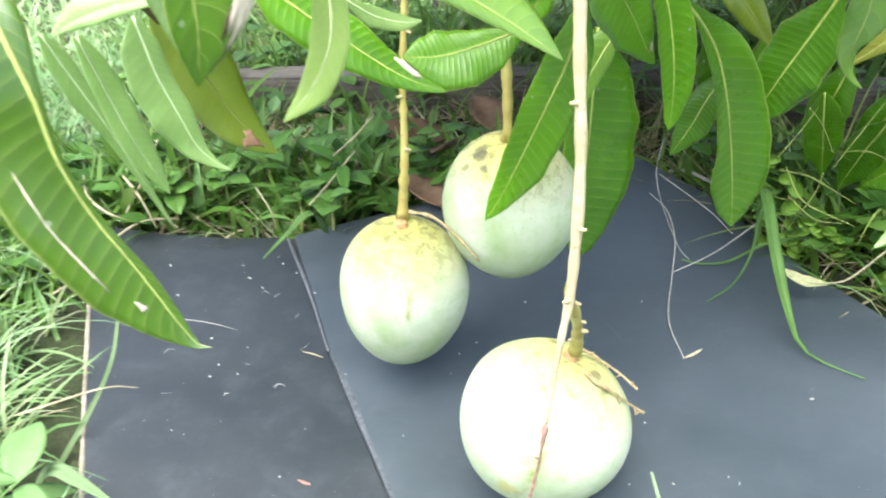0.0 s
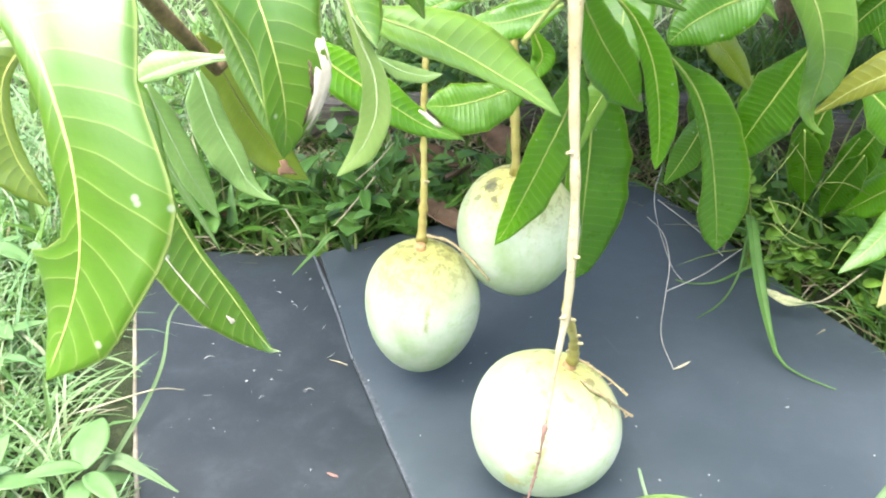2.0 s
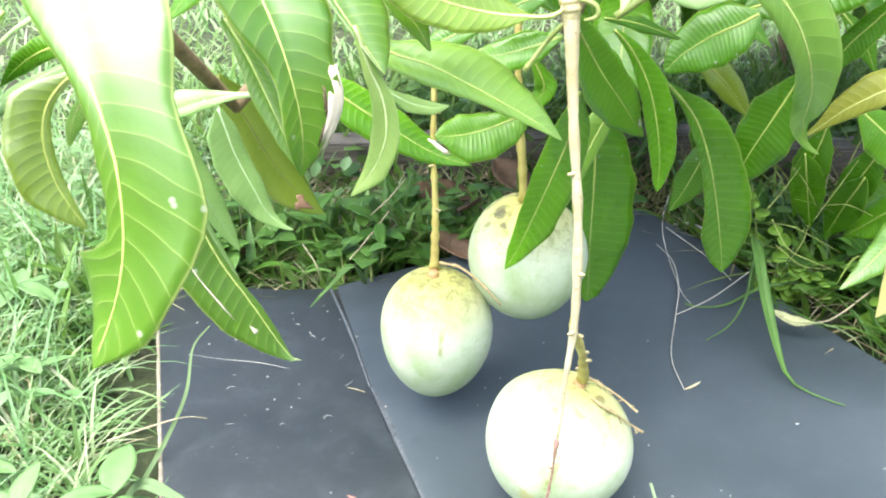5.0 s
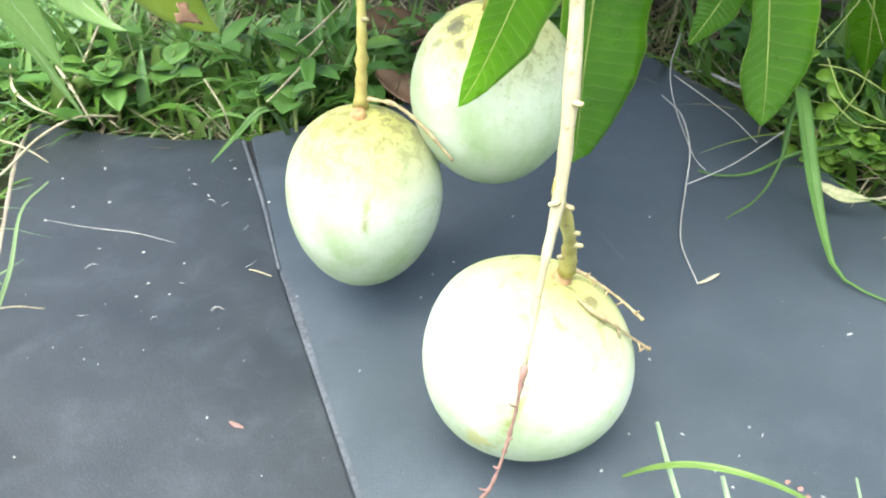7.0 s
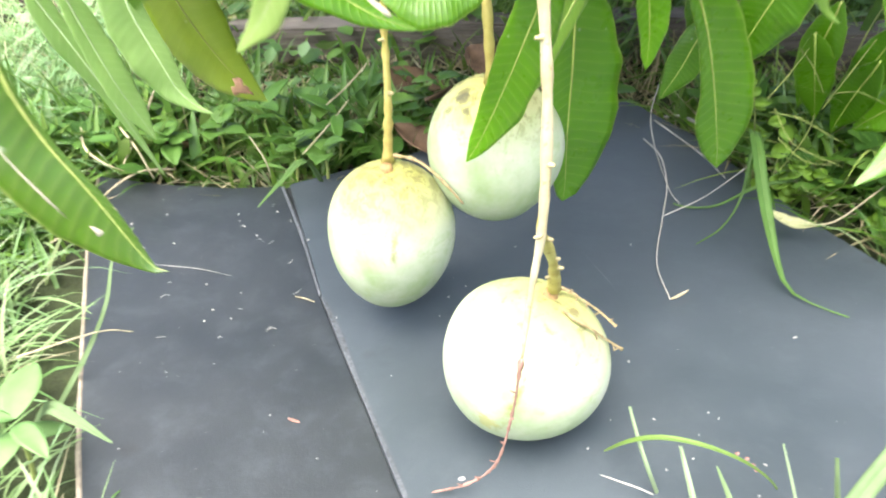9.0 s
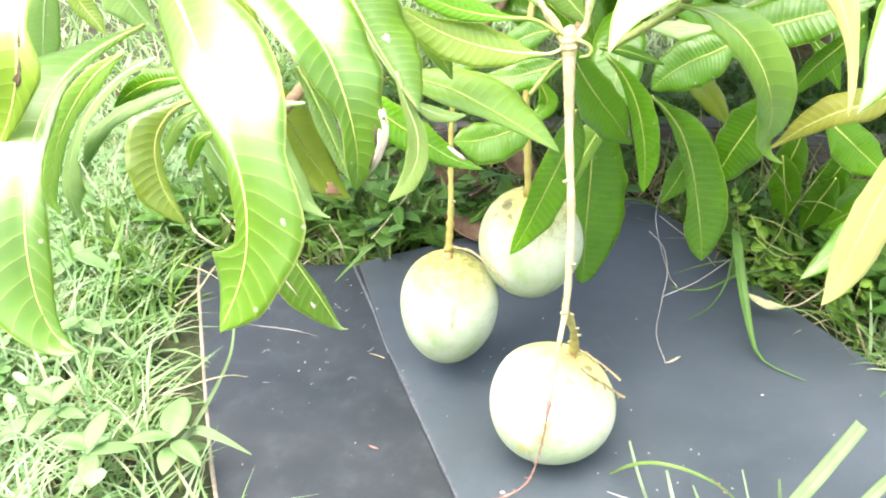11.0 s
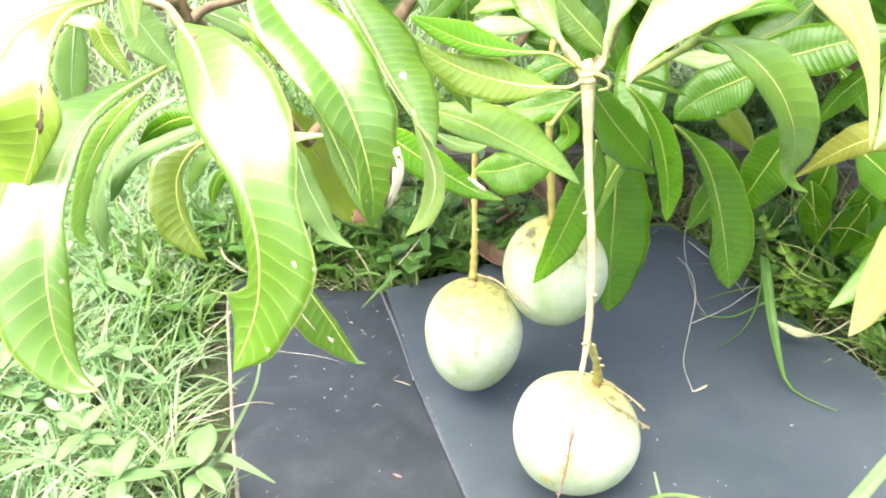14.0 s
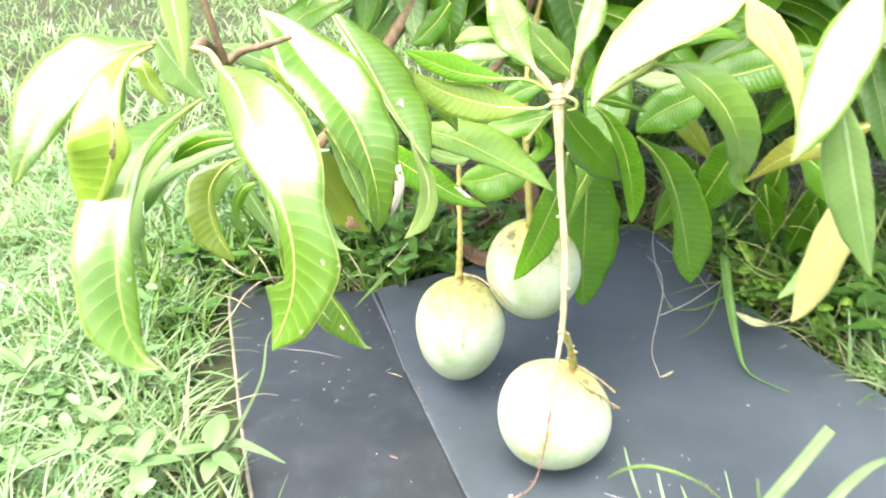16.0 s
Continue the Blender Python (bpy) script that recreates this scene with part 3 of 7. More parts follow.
leaf("mid", [(0.1160, 0.3700, 0.3632), (0.1022, 0.3640, 0.3732), (0.0856, 0.3575, 0.3765), (0.0694, 0.3509, 0.3804), (0.0536, 0.3443, 0.3862), (0.0385, 0.3372, 0.3952), (0.0239, 0.3300, 0.4046)], 0.019, (0.05, -0.87, 0.49), profile=((0.00, 0.16, 0.33, 0.49, 0.66, 0.83, 1.00), (0.0010, 0.0010, 0.0017, 0.0074, 0.0126, 0.0071, 0.0009), (0.0010, 0.0010, 0.0017, 0.0047, 0.0060, 0.0058, 0.0009)))
leaf("yellow", [(0.1189, 0.3700, 0.3554), (0.1111, 0.3666, 0.3526), (0.1008, 0.3627, 0.3539), (0.0856, 0.3567, 0.3569), (0.0692, 0.3500, 0.3624), (0.0532, 0.3430, 0.3700), (0.0395, 0.3364, 0.3793), (0.0279, 0.3300, 0.3898)], 0.028, (0.05, -0.83, 0.55), profile=((0.00, 0.08, 0.18, 0.34, 0.51, 0.68, 0.85, 1.00), (0.0010, 0.0011, 0.0014, 0.0105, 0.0145, 0.0095, 0.0047, 0.0016), (0.0010, 0.0011, 0.0014, 0.0084, 0.0131, 0.0135, 0.0100, 0.0020)))
leaf("bright", [(0.0287, 0.3600, 0.3712), (0.0396, 0.3600, 0.3614), (0.0478, 0.3600, 0.3508), (0.0530, 0.3600, 0.3393)], 0.011, (0.08, -0.76, 0.64), profile=((0.00, 0.36, 0.69, 1.00), (0.0014, 0.0057, 0.0050, 0.0004), (0.0014, 0.0057, 0.0057, 0.0004)))
leaf("fresh", [(0.0156, 0.3650, 0.3458), (0.0342, 0.3686, 0.3365), (0.0532, 0.3721, 0.3285), (0.0707, 0.3755, 0.3179), (0.0869, 0.3787, 0.3071), (0.1015, 0.3815, 0.2970), (0.1195, 0.3850, 0.2824)], 0.029, (0.04, -0.67, 0.74), profile=((0.00, 0.17, 0.34, 0.51, 0.67, 0.81, 1.00), (0.0032, 0.0088, 0.0114, 0.0082, 0.0057, 0.0041, 0.0004), (0.0032, 0.0080, 0.0170, 0.0212, 0.0203, 0.0133, 0.0004)))
leaf("mid", [(-0.0139, 0.4000, 0.3190), (0.0002, 0.4020, 0.3050), (0.0223, 0.4048, 0.2875), (0.0450, 0.4075, 0.2708), (0.0586, 0.4089, 0.2638), (0.0692, 0.4100, 0.2599)], 0.025, (0.08, -0.82, 0.57), profile=((0.00, 0.19, 0.47, 0.74, 0.89, 1.00), (0.0038, 0.0125, 0.0127, 0.0073, 0.0032, 0.0004), (0.0038, 0.0110, 0.0119, 0.0073, 0.0032, 0.0004)), patch=[(0.8, 0.8, 0.07, 0.35, 'dry')])
leaf("mid", [(0.1083, 0.4800, 0.2697), (0.0912, 0.4745, 0.2644), (0.0741, 0.4691, 0.2605), (0.0614, 0.4651, 0.2593), (0.0509, 0.4619, 0.2601), (0.0446, 0.4600, 0.2609)], 0.033, (0.05, -0.81, 0.59), profile=((0.00, 0.27, 0.54, 0.74, 0.90, 1.00), (0.0022, 0.0071, 0.0123, 0.0140, 0.0088, 0.0004), (0.0022, 0.0150, 0.0202, 0.0184, 0.0066, 0.0004)))
leaf("pale", [(0.0160, 0.4600, 0.2915), (0.0296, 0.4679, 0.2806), (0.0438, 0.4750, 0.2747), (0.0543, 0.4800, 0.2742)], 0.012, (0.07, -0.82, 0.57), profile=((0.00, 0.40, 0.76, 1.00), (0.0013, 0.0062, 0.0044, 0.0004), (0.0013, 0.0053, 0.0044, 0.0004)))
leaf("bright", [(-0.0441, 0.2601, 0.4470), (-0.0318, 0.2513, 0.4381), (-0.0169, 0.2384, 0.4226), (-0.0013, 0.2272, 0.4085), (0.0081, 0.2205, 0.3973), (0.0144, 0.2152, 0.3832), (0.0175, 0.2127, 0.3725), (0.0196, 0.2114, 0.3592), (0.0198, 0.2115, 0.3487), (0.0188, 0.2121, 0.3412), (0.0172, 0.2131, 0.3337)], 0.040, (0.61, -0.69, 0.39), profile=((0.00, 0.12, 0.28, 0.44, 0.55, 0.66, 0.74, 0.83, 0.90, 0.95, 1.00), (0.0009, 0.0093, 0.0180, 0.0177, 0.0188, 0.0130, 0.0064, 0.0077, 0.0073, 0.0044, 0.0003), (0.0009, 0.0093, 0.0225, 0.0221, 0.0209, 0.0196, 0.0145, 0.0165, 0.0122, 0.0050, 0.0003)), patch=[(0.86, 0.88, 0.085, 0.24, 'dry'), (0.83, 0.57, 0.03, 0.04, 'brown'), (0.9, 0.55, 0.022, 0.04, 'brown')], wave=0.08, fold=26)
leaf("bright", [(-0.0122, 0.3050, 0.4334), (0.0035, 0.2915, 0.4129), (0.0143, 0.2813, 0.3965), (0.0225, 0.2738, 0.3839), (0.0309, 0.2669, 0.3727), (0.0375, 0.2616, 0.3640), (0.0434, 0.2570, 0.3564)], 0.031, (0.74, -0.66, 0.13), profile=((0.00, 0.27, 0.48, 0.64, 0.79, 0.90, 1.00), (0.0030, 0.0056, 0.0030, 0.0029, 0.0022, 0.0015, 0.0004), (0.0030, 0.0226, 0.0278, 0.0258, 0.0188, 0.0116, 0.0004)), patch=[(0.62, 0.25, 0.02, 0.06, 'dry')])
leaf("lime", [(0.0326, 0.2620, 0.3743), (0.0365, 0.2629, 0.3590), (0.0411, 0.2638, 0.3433), (0.0406, 0.2645, 0.3286), (0.0344, 0.2652, 0.3152), (0.0239, 0.2660, 0.3033)], 0.012, (0.11, -0.83, 0.54), profile=((0.00, 0.20, 0.41, 0.60, 0.80, 1.00), (0.0008, 0.0026, 0.0047, 0.0062, 0.0042, 0.0003), (0.0014, 0.0023, 0.0044, 0.0056, 0.0060, 0.0003)))
leaf("fresh", [(-0.0123, 0.2500, 0.3813), (-0.0056, 0.2464, 0.3695), (0.0009, 0.2422, 0.3548), (0.0080, 0.2372, 0.3373), (0.0106, 0.2350, 0.3290)], 0.010, (0.19, -0.79, 0.58), profile=((0.00, 0.24, 0.52, 0.85, 1.00), (0.0022, 0.0039, 0.0056, 0.0034, 0.0003), (0.0022, 0.0039, 0.0045, 0.0028, 0.0003)))
leaf("bright", [(-0.0485, 0.1953, 0.4325), (-0.0368, 0.1776, 0.4280), (-0.0261, 0.1576, 0.4201), (-0.0171, 0.1409, 0.4101), (-0.0097, 0.1286, 0.3974), (-0.0053, 0.1228, 0.3866), (-0.0028, 0.1193, 0.3748), (-0.0029, 0.1175, 0.3643), (-0.0044, 0.1163, 0.3536), (-0.0068, 0.1154, 0.3455), (-0.0112, 0.1142, 0.3351), (-0.0146, 0.1131, 0.3288), (-0.0173, 0.1119, 0.3231)], 0.035, (-0.19, -0.67, 0.72), profile=((0.00, 0.13, 0.27, 0.40, 0.52, 0.60, 0.67, 0.73, 0.80, 0.85, 0.92, 0.96, 1.00), (0.0023, 0.0102, 0.0111, 0.0099, 0.0047, 0.0043, 0.0054, 0.0049, 0.0051, 0.0193, 0.0084, 0.0037, 0.0003), (0.0023, 0.0125, 0.0212, 0.0248, 0.0237, 0.0176, 0.0181, 0.0214, 0.0189, 0.0162, 0.0121, 0.0063, 0.0003)), patch=[(0.09, 0.2, 0.015, 0.1, 'brown'), (0.06, -0.3, 0.008, 0.12, 'brown')], wave=0.08, fold=11)
leaf("bright", [(-0.0384, 0.2260, 0.3592), (-0.0323, 0.2212, 0.3512), (-0.0285, 0.2182, 0.3426), (-0.0260, 0.2167, 0.3355), (-0.0241, 0.2159, 0.3287), (-0.0223, 0.2156, 0.3139), (-0.0176, 0.2165, 0.2983), (-0.0127, 0.2173, 0.2877), (-0.0076, 0.2182, 0.2765), (-0.0022, 0.2189, 0.2639), (0.0027, 0.2190, 0.2551), (0.0065, 0.2190, 0.2541)], 0.020, (0.37, -0.59, 0.71), profile=((0.00, 0.09, 0.18, 0.24, 0.30, 0.43, 0.56, 0.66, 0.77, 0.88, 0.97, 1.00), (0.0079, 0.0116, 0.0142, 0.0156, 0.0163, 0.0177, 0.0171, 0.0162, 0.0138, 0.0076, 0.0010, 0.0002), (0.0039, 0.0065, 0.0054, 0.0034, 0.0021, 0.0016, 0.0020, 0.0021, 0.0028, 0.0022, 0.0005, 0.0002)), fold=16, patch=[(0.6, -0.62, 0.13, 0.014, 'dry'), (0.8, -0.45, 0.015, 0.07, 'dry')])
leaf("bright", [(-0.0766, 0.2352, 0.4051), (-0.0799, 0.2106, 0.4053), (-0.0834, 0.1887, 0.4039), (-0.0864, 0.1694, 0.3993), (-0.0881, 0.1516, 0.3903), (-0.0883, 0.1368, 0.3775), (-0.0886, 0.1264, 0.3632), (-0.0877, 0.1199, 0.3495), (-0.0856, 0.1149, 0.3348), (-0.0813, 0.1115, 0.3229), (-0.0762, 0.1096, 0.3172), (-0.0707, 0.1083, 0.3156)], 0.027, (0.30, -0.25, 0.92), profile=((0.00, 0.14, 0.26, 0.37, 0.48, 0.59, 0.68, 0.77, 0.85, 0.92, 0.97, 1.00), (0.0011, 0.0033, 0.0113, 0.0180, 0.0193, 0.0193, 0.0189, 0.0188, 0.0173, 0.0111, 0.0055, 0.0002), (0.0011, 0.0020, 0.0034, 0.0029, 0.0054, 0.0045, 0.0080, 0.0083, 0.0065, 0.0038, 0.0028, 0.0002)), wave=0.07)
leaf("fresh", [(-0.1051, 0.2700, 0.3829), (-0.1262, 0.2761, 0.3687), (-0.1470, 0.2829, 0.3469), (-0.1643, 0.2895, 0.3220), (-0.1778, 0.2962, 0.2934), (-0.1761, 0.3000, 0.2782)], 0.012, (0.44, -0.75, 0.50), profile=((0.00, 0.19, 0.42, 0.65, 0.88, 1.00), (0.0009, 0.0053, 0.0074, 0.0045, 0.0038, 0.0007), (0.0009, 0.0065, 0.0042, 0.0048, 0.0044, 0.0007)))
leaf("pale", [(-0.0803, 0.2500, 0.3857), (-0.1014, 0.2609, 0.3752), (-0.1255, 0.2726, 0.3572), (-0.1443, 0.2821, 0.3354), (-0.1586, 0.2902, 0.3110), (-0.1653, 0.2958, 0.2900), (-0.1647, 0.3000, 0.2726)], 0.027, (0.24, -0.44, 0.87), profile=((0.00, 0.16, 0.37, 0.56, 0.74, 0.89, 1.00), (0.0013, 0.0069, 0.0102, 0.0106, 0.0074, 0.0025, 0.0003), (0.0013, 0.0083, 0.0131, 0.0167, 0.0155, 0.0057, 0.0003)))
leaf("mid", [(-0.0754, 0.2700, 0.3702), (-0.0927, 0.2737, 0.3672), (-0.1078, 0.2770, 0.3604), (-0.1208, 0.2800, 0.3509)], 0.011, (0.38, -0.80, 0.47), profile=((0.00, 0.35, 0.68, 1.00), (0.0042, 0.0066, 0.0054, 0.0003), (0.0030, 0.0045, 0.0042, 0.0003)))
leaf("pale", [(-0.0807, 0.2850, 0.3608), (-0.1022, 0.2877, 0.3534), (-0.1249, 0.2905, 0.3430), (-0.1426, 0.2930, 0.3276), (-0.1523, 0.2950, 0.3107)], 0.014, (0.22, -0.45, 0.86), profile=((0.00, 0.25, 0.53, 0.79, 1.00), (0.0024, 0.0039, 0.0053, 0.0065, 0.0009), (0.0024, 0.0058, 0.0079, 0.0075, 0.0009)))
leaf("sickle", [(-0.0655, 0.2500, 0.3650), (-0.0737, 0.2446, 0.3622), (-0.0814, 0.2390, 0.3529), (-0.0835, 0.2348, 0.3408), (-0.0811, 0.2317, 0.3267), (-0.0765, 0.2303, 0.3162), (-0.0721, 0.2300, 0.3076)], 0.017, (0.52, -0.75, 0.41), profile=((0.00, 0.14, 0.33, 0.51, 0.71, 0.87, 1.00), (0.0008, 0.0027, 0.0131, 0.0138, 0.0130, 0.0068, 0.0003), (0.0008, 0.0016, 0.0022, 0.0033, 0.0034, 0.0023, 0.0003)))
leaf("mid", [(-0.0656, 0.2700, 0.3411), (-0.0737, 0.2700, 0.3372), (-0.0791, 0.2700, 0.3289), (-0.0815, 0.2700, 0.3185)], 0.007, (0.33, -0.79, 0.52), profile=((0.00, 0.30, 0.64, 1.00), (0.0009, 0.0030, 0.0030, 0.0003), (0.0015, 0.0042, 0.0042, 0.0003)))
leaf("fresh", [(-0.0742, 0.2750, 0.3508), (-0.0845, 0.2750, 0.3450), (-0.0917, 0.2750, 0.3351), (-0.0952, 0.2750, 0.3257)], 0.008, (0.31, -0.71, 0.63), profile=((0.00, 0.35, 0.71, 1.00), (0.0009, 0.0025, 0.0024, 0.0006), (0.0013, 0.0050, 0.0043, 0.0006)))
leaf("yellow", [(-0.0912, 0.2199, 0.4387), (-0.0877, 0.1829, 0.4420), (-0.0857, 0.1602, 0.4363), (-0.0846, 0.1466, 0.4259), (-0.0855, 0.1416, 0.4145), (-0.0893, 0.1406, 0.4027), (-0.0966, 0.1408, 0.3899), (-0.1063, 0.1399, 0.3772)], 0.027, (0.39, -0.63, 0.67), profile=((0.00, 0.28, 0.45, 0.58, 0.68, 0.77, 0.88, 1.00), (0.0010, 0.0035, 0.0110, 0.0163, 0.0183, 0.0190, 0.0170, 0.0002), (0.0010, 0.0015, 0.0020, 0.0027, 0.0089, 0.0052, 0.0025, 0.0002)), patch=[(0.6, 0.12, 0.03, 0.1, 'brown'), (0.7, 0.1, 0.035, 0.12, 'brown')], wave=0.07)
leaf("bright", [(-0.0897, 0.2200, 0.4401), (-0.0982, 0.2090, 0.4415), (-0.1074, 0.1967, 0.4400), (-0.1165, 0.1834, 0.4339), (-0.1257, 0.1690, 0.4226), (-0.1347, 0.1568, 0.4073), (-0.1427, 0.1500, 0.3909)], 0.030, (0.42, -0.40, 0.81), profile=((0.00, 0.13, 0.27, 0.43, 0.62, 0.82, 1.00), (0.0010, 0.0063, 0.0170, 0.0204, 0.0176, 0.0106, 0.0002), (0.0010, 0.0038, 0.0077, 0.0096, 0.0093, 0.0068, 0.0002)), wave=0.07)
leaf("yellow", [(-0.1229, 0.2400, 0.4249), (-0.1176, 0.2400, 0.4262), (-0.1092, 0.2400, 0.4240), (-0.1059, 0.2400, 0.4141), (-0.1007, 0.2400, 0.4059), (-0.0970, 0.2400, 0.3995)], 0.011, (0.40, -0.79, 0.47), profile=((0.00, 0.13, 0.34, 0.59, 0.82, 1.00), (0.0008, 0.0027, 0.0038, 0.0047, 0.0032, 0.0003), (0.0008, 0.0027, 0.0043, 0.0058, 0.0037, 0.0003)))
leaf("pale", [(-0.1495, 0.3000, 0.4161), (-0.1582, 0.3057, 0.3996), (-0.1679, 0.3126, 0.3785), (-0.1760, 0.3188, 0.3581), (-0.1768, 0.3200, 0.3542)], 0.020, (0.41, -0.73, 0.55), profile=((0.00, 0.28, 0.62, 0.94, 1.00), (0.0011, 0.0087, 0.0108, 0.0019, 0.0003), (0.0011, 0.0076, 0.0090, 0.0019, 0.0003)))
leaf("pale", [(-0.1230, 0.3000, 0.4261), (-0.1196, 0.3021, 0.4167), (-0.1139, 0.3050, 0.4039), (-0.1067, 0.3083, 0.3895), (-0.1014, 0.3100, 0.3826)], 0.023, (0.34, -0.74, 0.59), profile=((0.00, 0.20, 0.49, 0.82, 1.00), (0.0015, 0.0077, 0.0132, 0.0064, 0.0003), (0.0015, 0.0092, 0.0101, 0.0048, 0.0003)))
leaf("pale", [(-0.0826, 0.3000, 0.4181), (-0.0714, 0.3128, 0.4086), (-0.0615, 0.3234, 0.3998), (-0.0563, 0.3300, 0.3923)], 0.016, (0.25, -0.76, 0.59), profile=((0.00, 0.41, 0.76, 1.00), (0.0017, 0.0076, 0.0056, 0.0007), (0.0017, 0.0086, 0.0056, 0.0007)))
leaf("yellow", [(-0.0501, 0.2700, 0.4185), (-0.0413, 0.2700, 0.4094), (-0.0371, 0.2700, 0.4014), (-0.0351, 0.2700, 0.3951)], 0.008, (0.24, -0.76, 0.61), profile=((0.00, 0.45, 0.77, 1.00), (0.0009, 0.0041, 0.0023, 0.0003), (0.0009, 0.0044, 0.0023, 0.0003)))
leaf("lime", [(-0.0709, 0.2000, 0.4901), (-0.0680, 0.1973, 0.4743), (-0.0666, 0.1950, 0.4604), (-0.0657, 0.1927, 0.4463), (-0.0657, 0.1900, 0.4289)], 0.015, (0.39, -0.59, 0.70), profile=((0.00, 0.26, 0.49, 0.72, 1.00), (0.0024, 0.0072, 0.0062, 0.0043, 0.0002), (0.0024, 0.0082, 0.0072, 0.0048, 0.0002)))
leaf("pale", [(-0.0599, 0.4500, 0.2945), (-0.0751, 0.4477, 0.2946), (-0.0913, 0.4454, 0.2928), (-0.1061, 0.4432, 0.2892), (-0.1179, 0.4414, 0.2848), (-0.1266, 0.4400, 0.2802)], 0.017, (0.31, -0.81, 0.49), profile=((0.00, 0.22, 0.46, 0.68, 0.86, 1.00), (0.0010, 0.0026, 0.0071, 0.0123, 0.0064, 0.0003), (0.0010, 0.0020, 0.0045, 0.0052, 0.0032, 0.0003)))
leaf("pale", [(-0.1279, 0.4700, 0.2711), (-0.1243, 0.4738, 0.2529), (-0.1193, 0.4790, 0.2265), (-0.1140, 0.4833, 0.2041), (-0.1073, 0.4870, 0.1844), (-0.1020, 0.4900, 0.1680)], 0.018, (0.28, -0.67, 0.68), profile=((0.00, 0.17, 0.43, 0.64, 0.84, 1.00), (0.0018, 0.0060, 0.0069, 0.0077, 0.0053, 0.0003), (0.0029, 0.0084, 0.0106, 0.0103, 0.0060, 0.0003)))
leaf("pale", [(-0.1623, 0.5000, 0.2642), (-0.1578, 0.5058, 0.2460), (-0.1510, 0.5128, 0.2227), (-0.1429, 0.5210, 0.1939), (-0.1344, 0.5295, 0.1607), (-0.1224, 0.5400, 0.1160)], 0.016, (0.27, -0.61, 0.75), profile=((0.00, 0.12, 0.28, 0.48, 0.70, 1.00), (0.0020, 0.0080, 0.0097, 0.0050, 0.0030, 0.0004), (0.0020, 0.0074, 0.0062, 0.0035, 0.0030, 0.0004)))
leaf("pale", [(-0.0839, 0.4400, 0.2891), (-0.0817, 0.4416, 0.2747), (-0.0786, 0.4436, 0.2565), (-0.0716, 0.4460, 0.2341), (-0.0659, 0.4477, 0.2173), (-0.0572, 0.4491, 0.2068), (-0.0498, 0.4500, 0.2023)], 0.022, (0.25, -0.70, 0.67), profile=((0.00, 0.15, 0.34, 0.58, 0.77, 0.91, 1.00), (0.0022, 0.0124, 0.0148, 0.0142, 0.0079, 0.0025, 0.0003), (0.0022, 0.0069, 0.0074, 0.0077, 0.0049, 0.0016, 0.0003)))
leaf("olive", [(-0.1271, 0.5800, 0.2726), (-0.1194, 0.6015, 0.2361), (-0.1099, 0.6213, 0.1945), (-0.0966, 0.6362, 0.1583), (-0.0837, 0.6447, 0.1369), (-0.0727, 0.6500, 0.1238)], 0.051, (0.20, -0.78, 0.59), profile=((0.00, 0.24, 0.51, 0.75, 0.90, 1.00), (0.0021, 0.0190, 0.0258, 0.0200, 0.0098, 0.0005), (0.0021, 0.0198, 0.0249, 0.0162, 0.0079, 0.0005)), patch=[(0.86, -0.35, 0.05, 0.4, 'red')])
leaf("bright2", [(0.1215, 0.3750, 0.3547), (0.1313, 0.3987, 0.3325), (0.1461, 0.4299, 0.3041), (0.1613, 0.4581, 0.2789), (0.1728, 0.4806, 0.2575), (0.1810, 0.4950, 0.2442)], 0.032, (-0.09, -0.86, 0.51), profile=((0.00, 0.20, 0.45, 0.69, 0.88, 1.00), (0.0014, 0.0106, 0.0178, 0.0172, 0.0071, 0.0009), (0.0014, 0.0098, 0.0145, 0.0146, 0.0062, 0.0009)), patch=[(0.9, 0.55, 0.025, 0.25, 'dry')])
leaf("mid", [(0.1535, 0.4500, 0.3261), (0.1654, 0.4570, 0.3115), (0.1778, 0.4658, 0.2870), (0.1855, 0.4737, 0.2594), (0.1896, 0.4799, 0.2335), (0.1905, 0.4838, 0.2148), (0.1902, 0.4850, 0.2083)], 0.020, (-0.12, -0.84, 0.52), profile=((0.00, 0.15, 0.37, 0.60, 0.80, 0.95, 1.00), (0.0012, 0.0032, 0.0065, 0.0075, 0.0060, 0.0035, 0.0004), (0.0012, 0.0055, 0.0113, 0.0124, 0.0102, 0.0035, 0.0004)))
leaf("mid", [(0.1965, 0.5200, 0.2745), (0.2105, 0.5271, 0.2600), (0.2259, 0.5365, 0.2368), (0.2389, 0.5477, 0.2040), (0.2496, 0.5595, 0.1664), (0.2574, 0.5693, 0.1333), (0.2624, 0.5761, 0.1091), (0.2644, 0.5800, 0.0949)], 0.038, (-0.17, -0.83, 0.54), profile=((0.00, 0.10, 0.25, 0.43, 0.63, 0.80, 0.93, 1.00), (0.0013, 0.0027, 0.0064, 0.0065, 0.0086, 0.0149, 0.0110, 0.0010), (0.0013, 0.0053, 0.0182, 0.0231, 0.0264, 0.0228, 0.0110, 0.0010)))
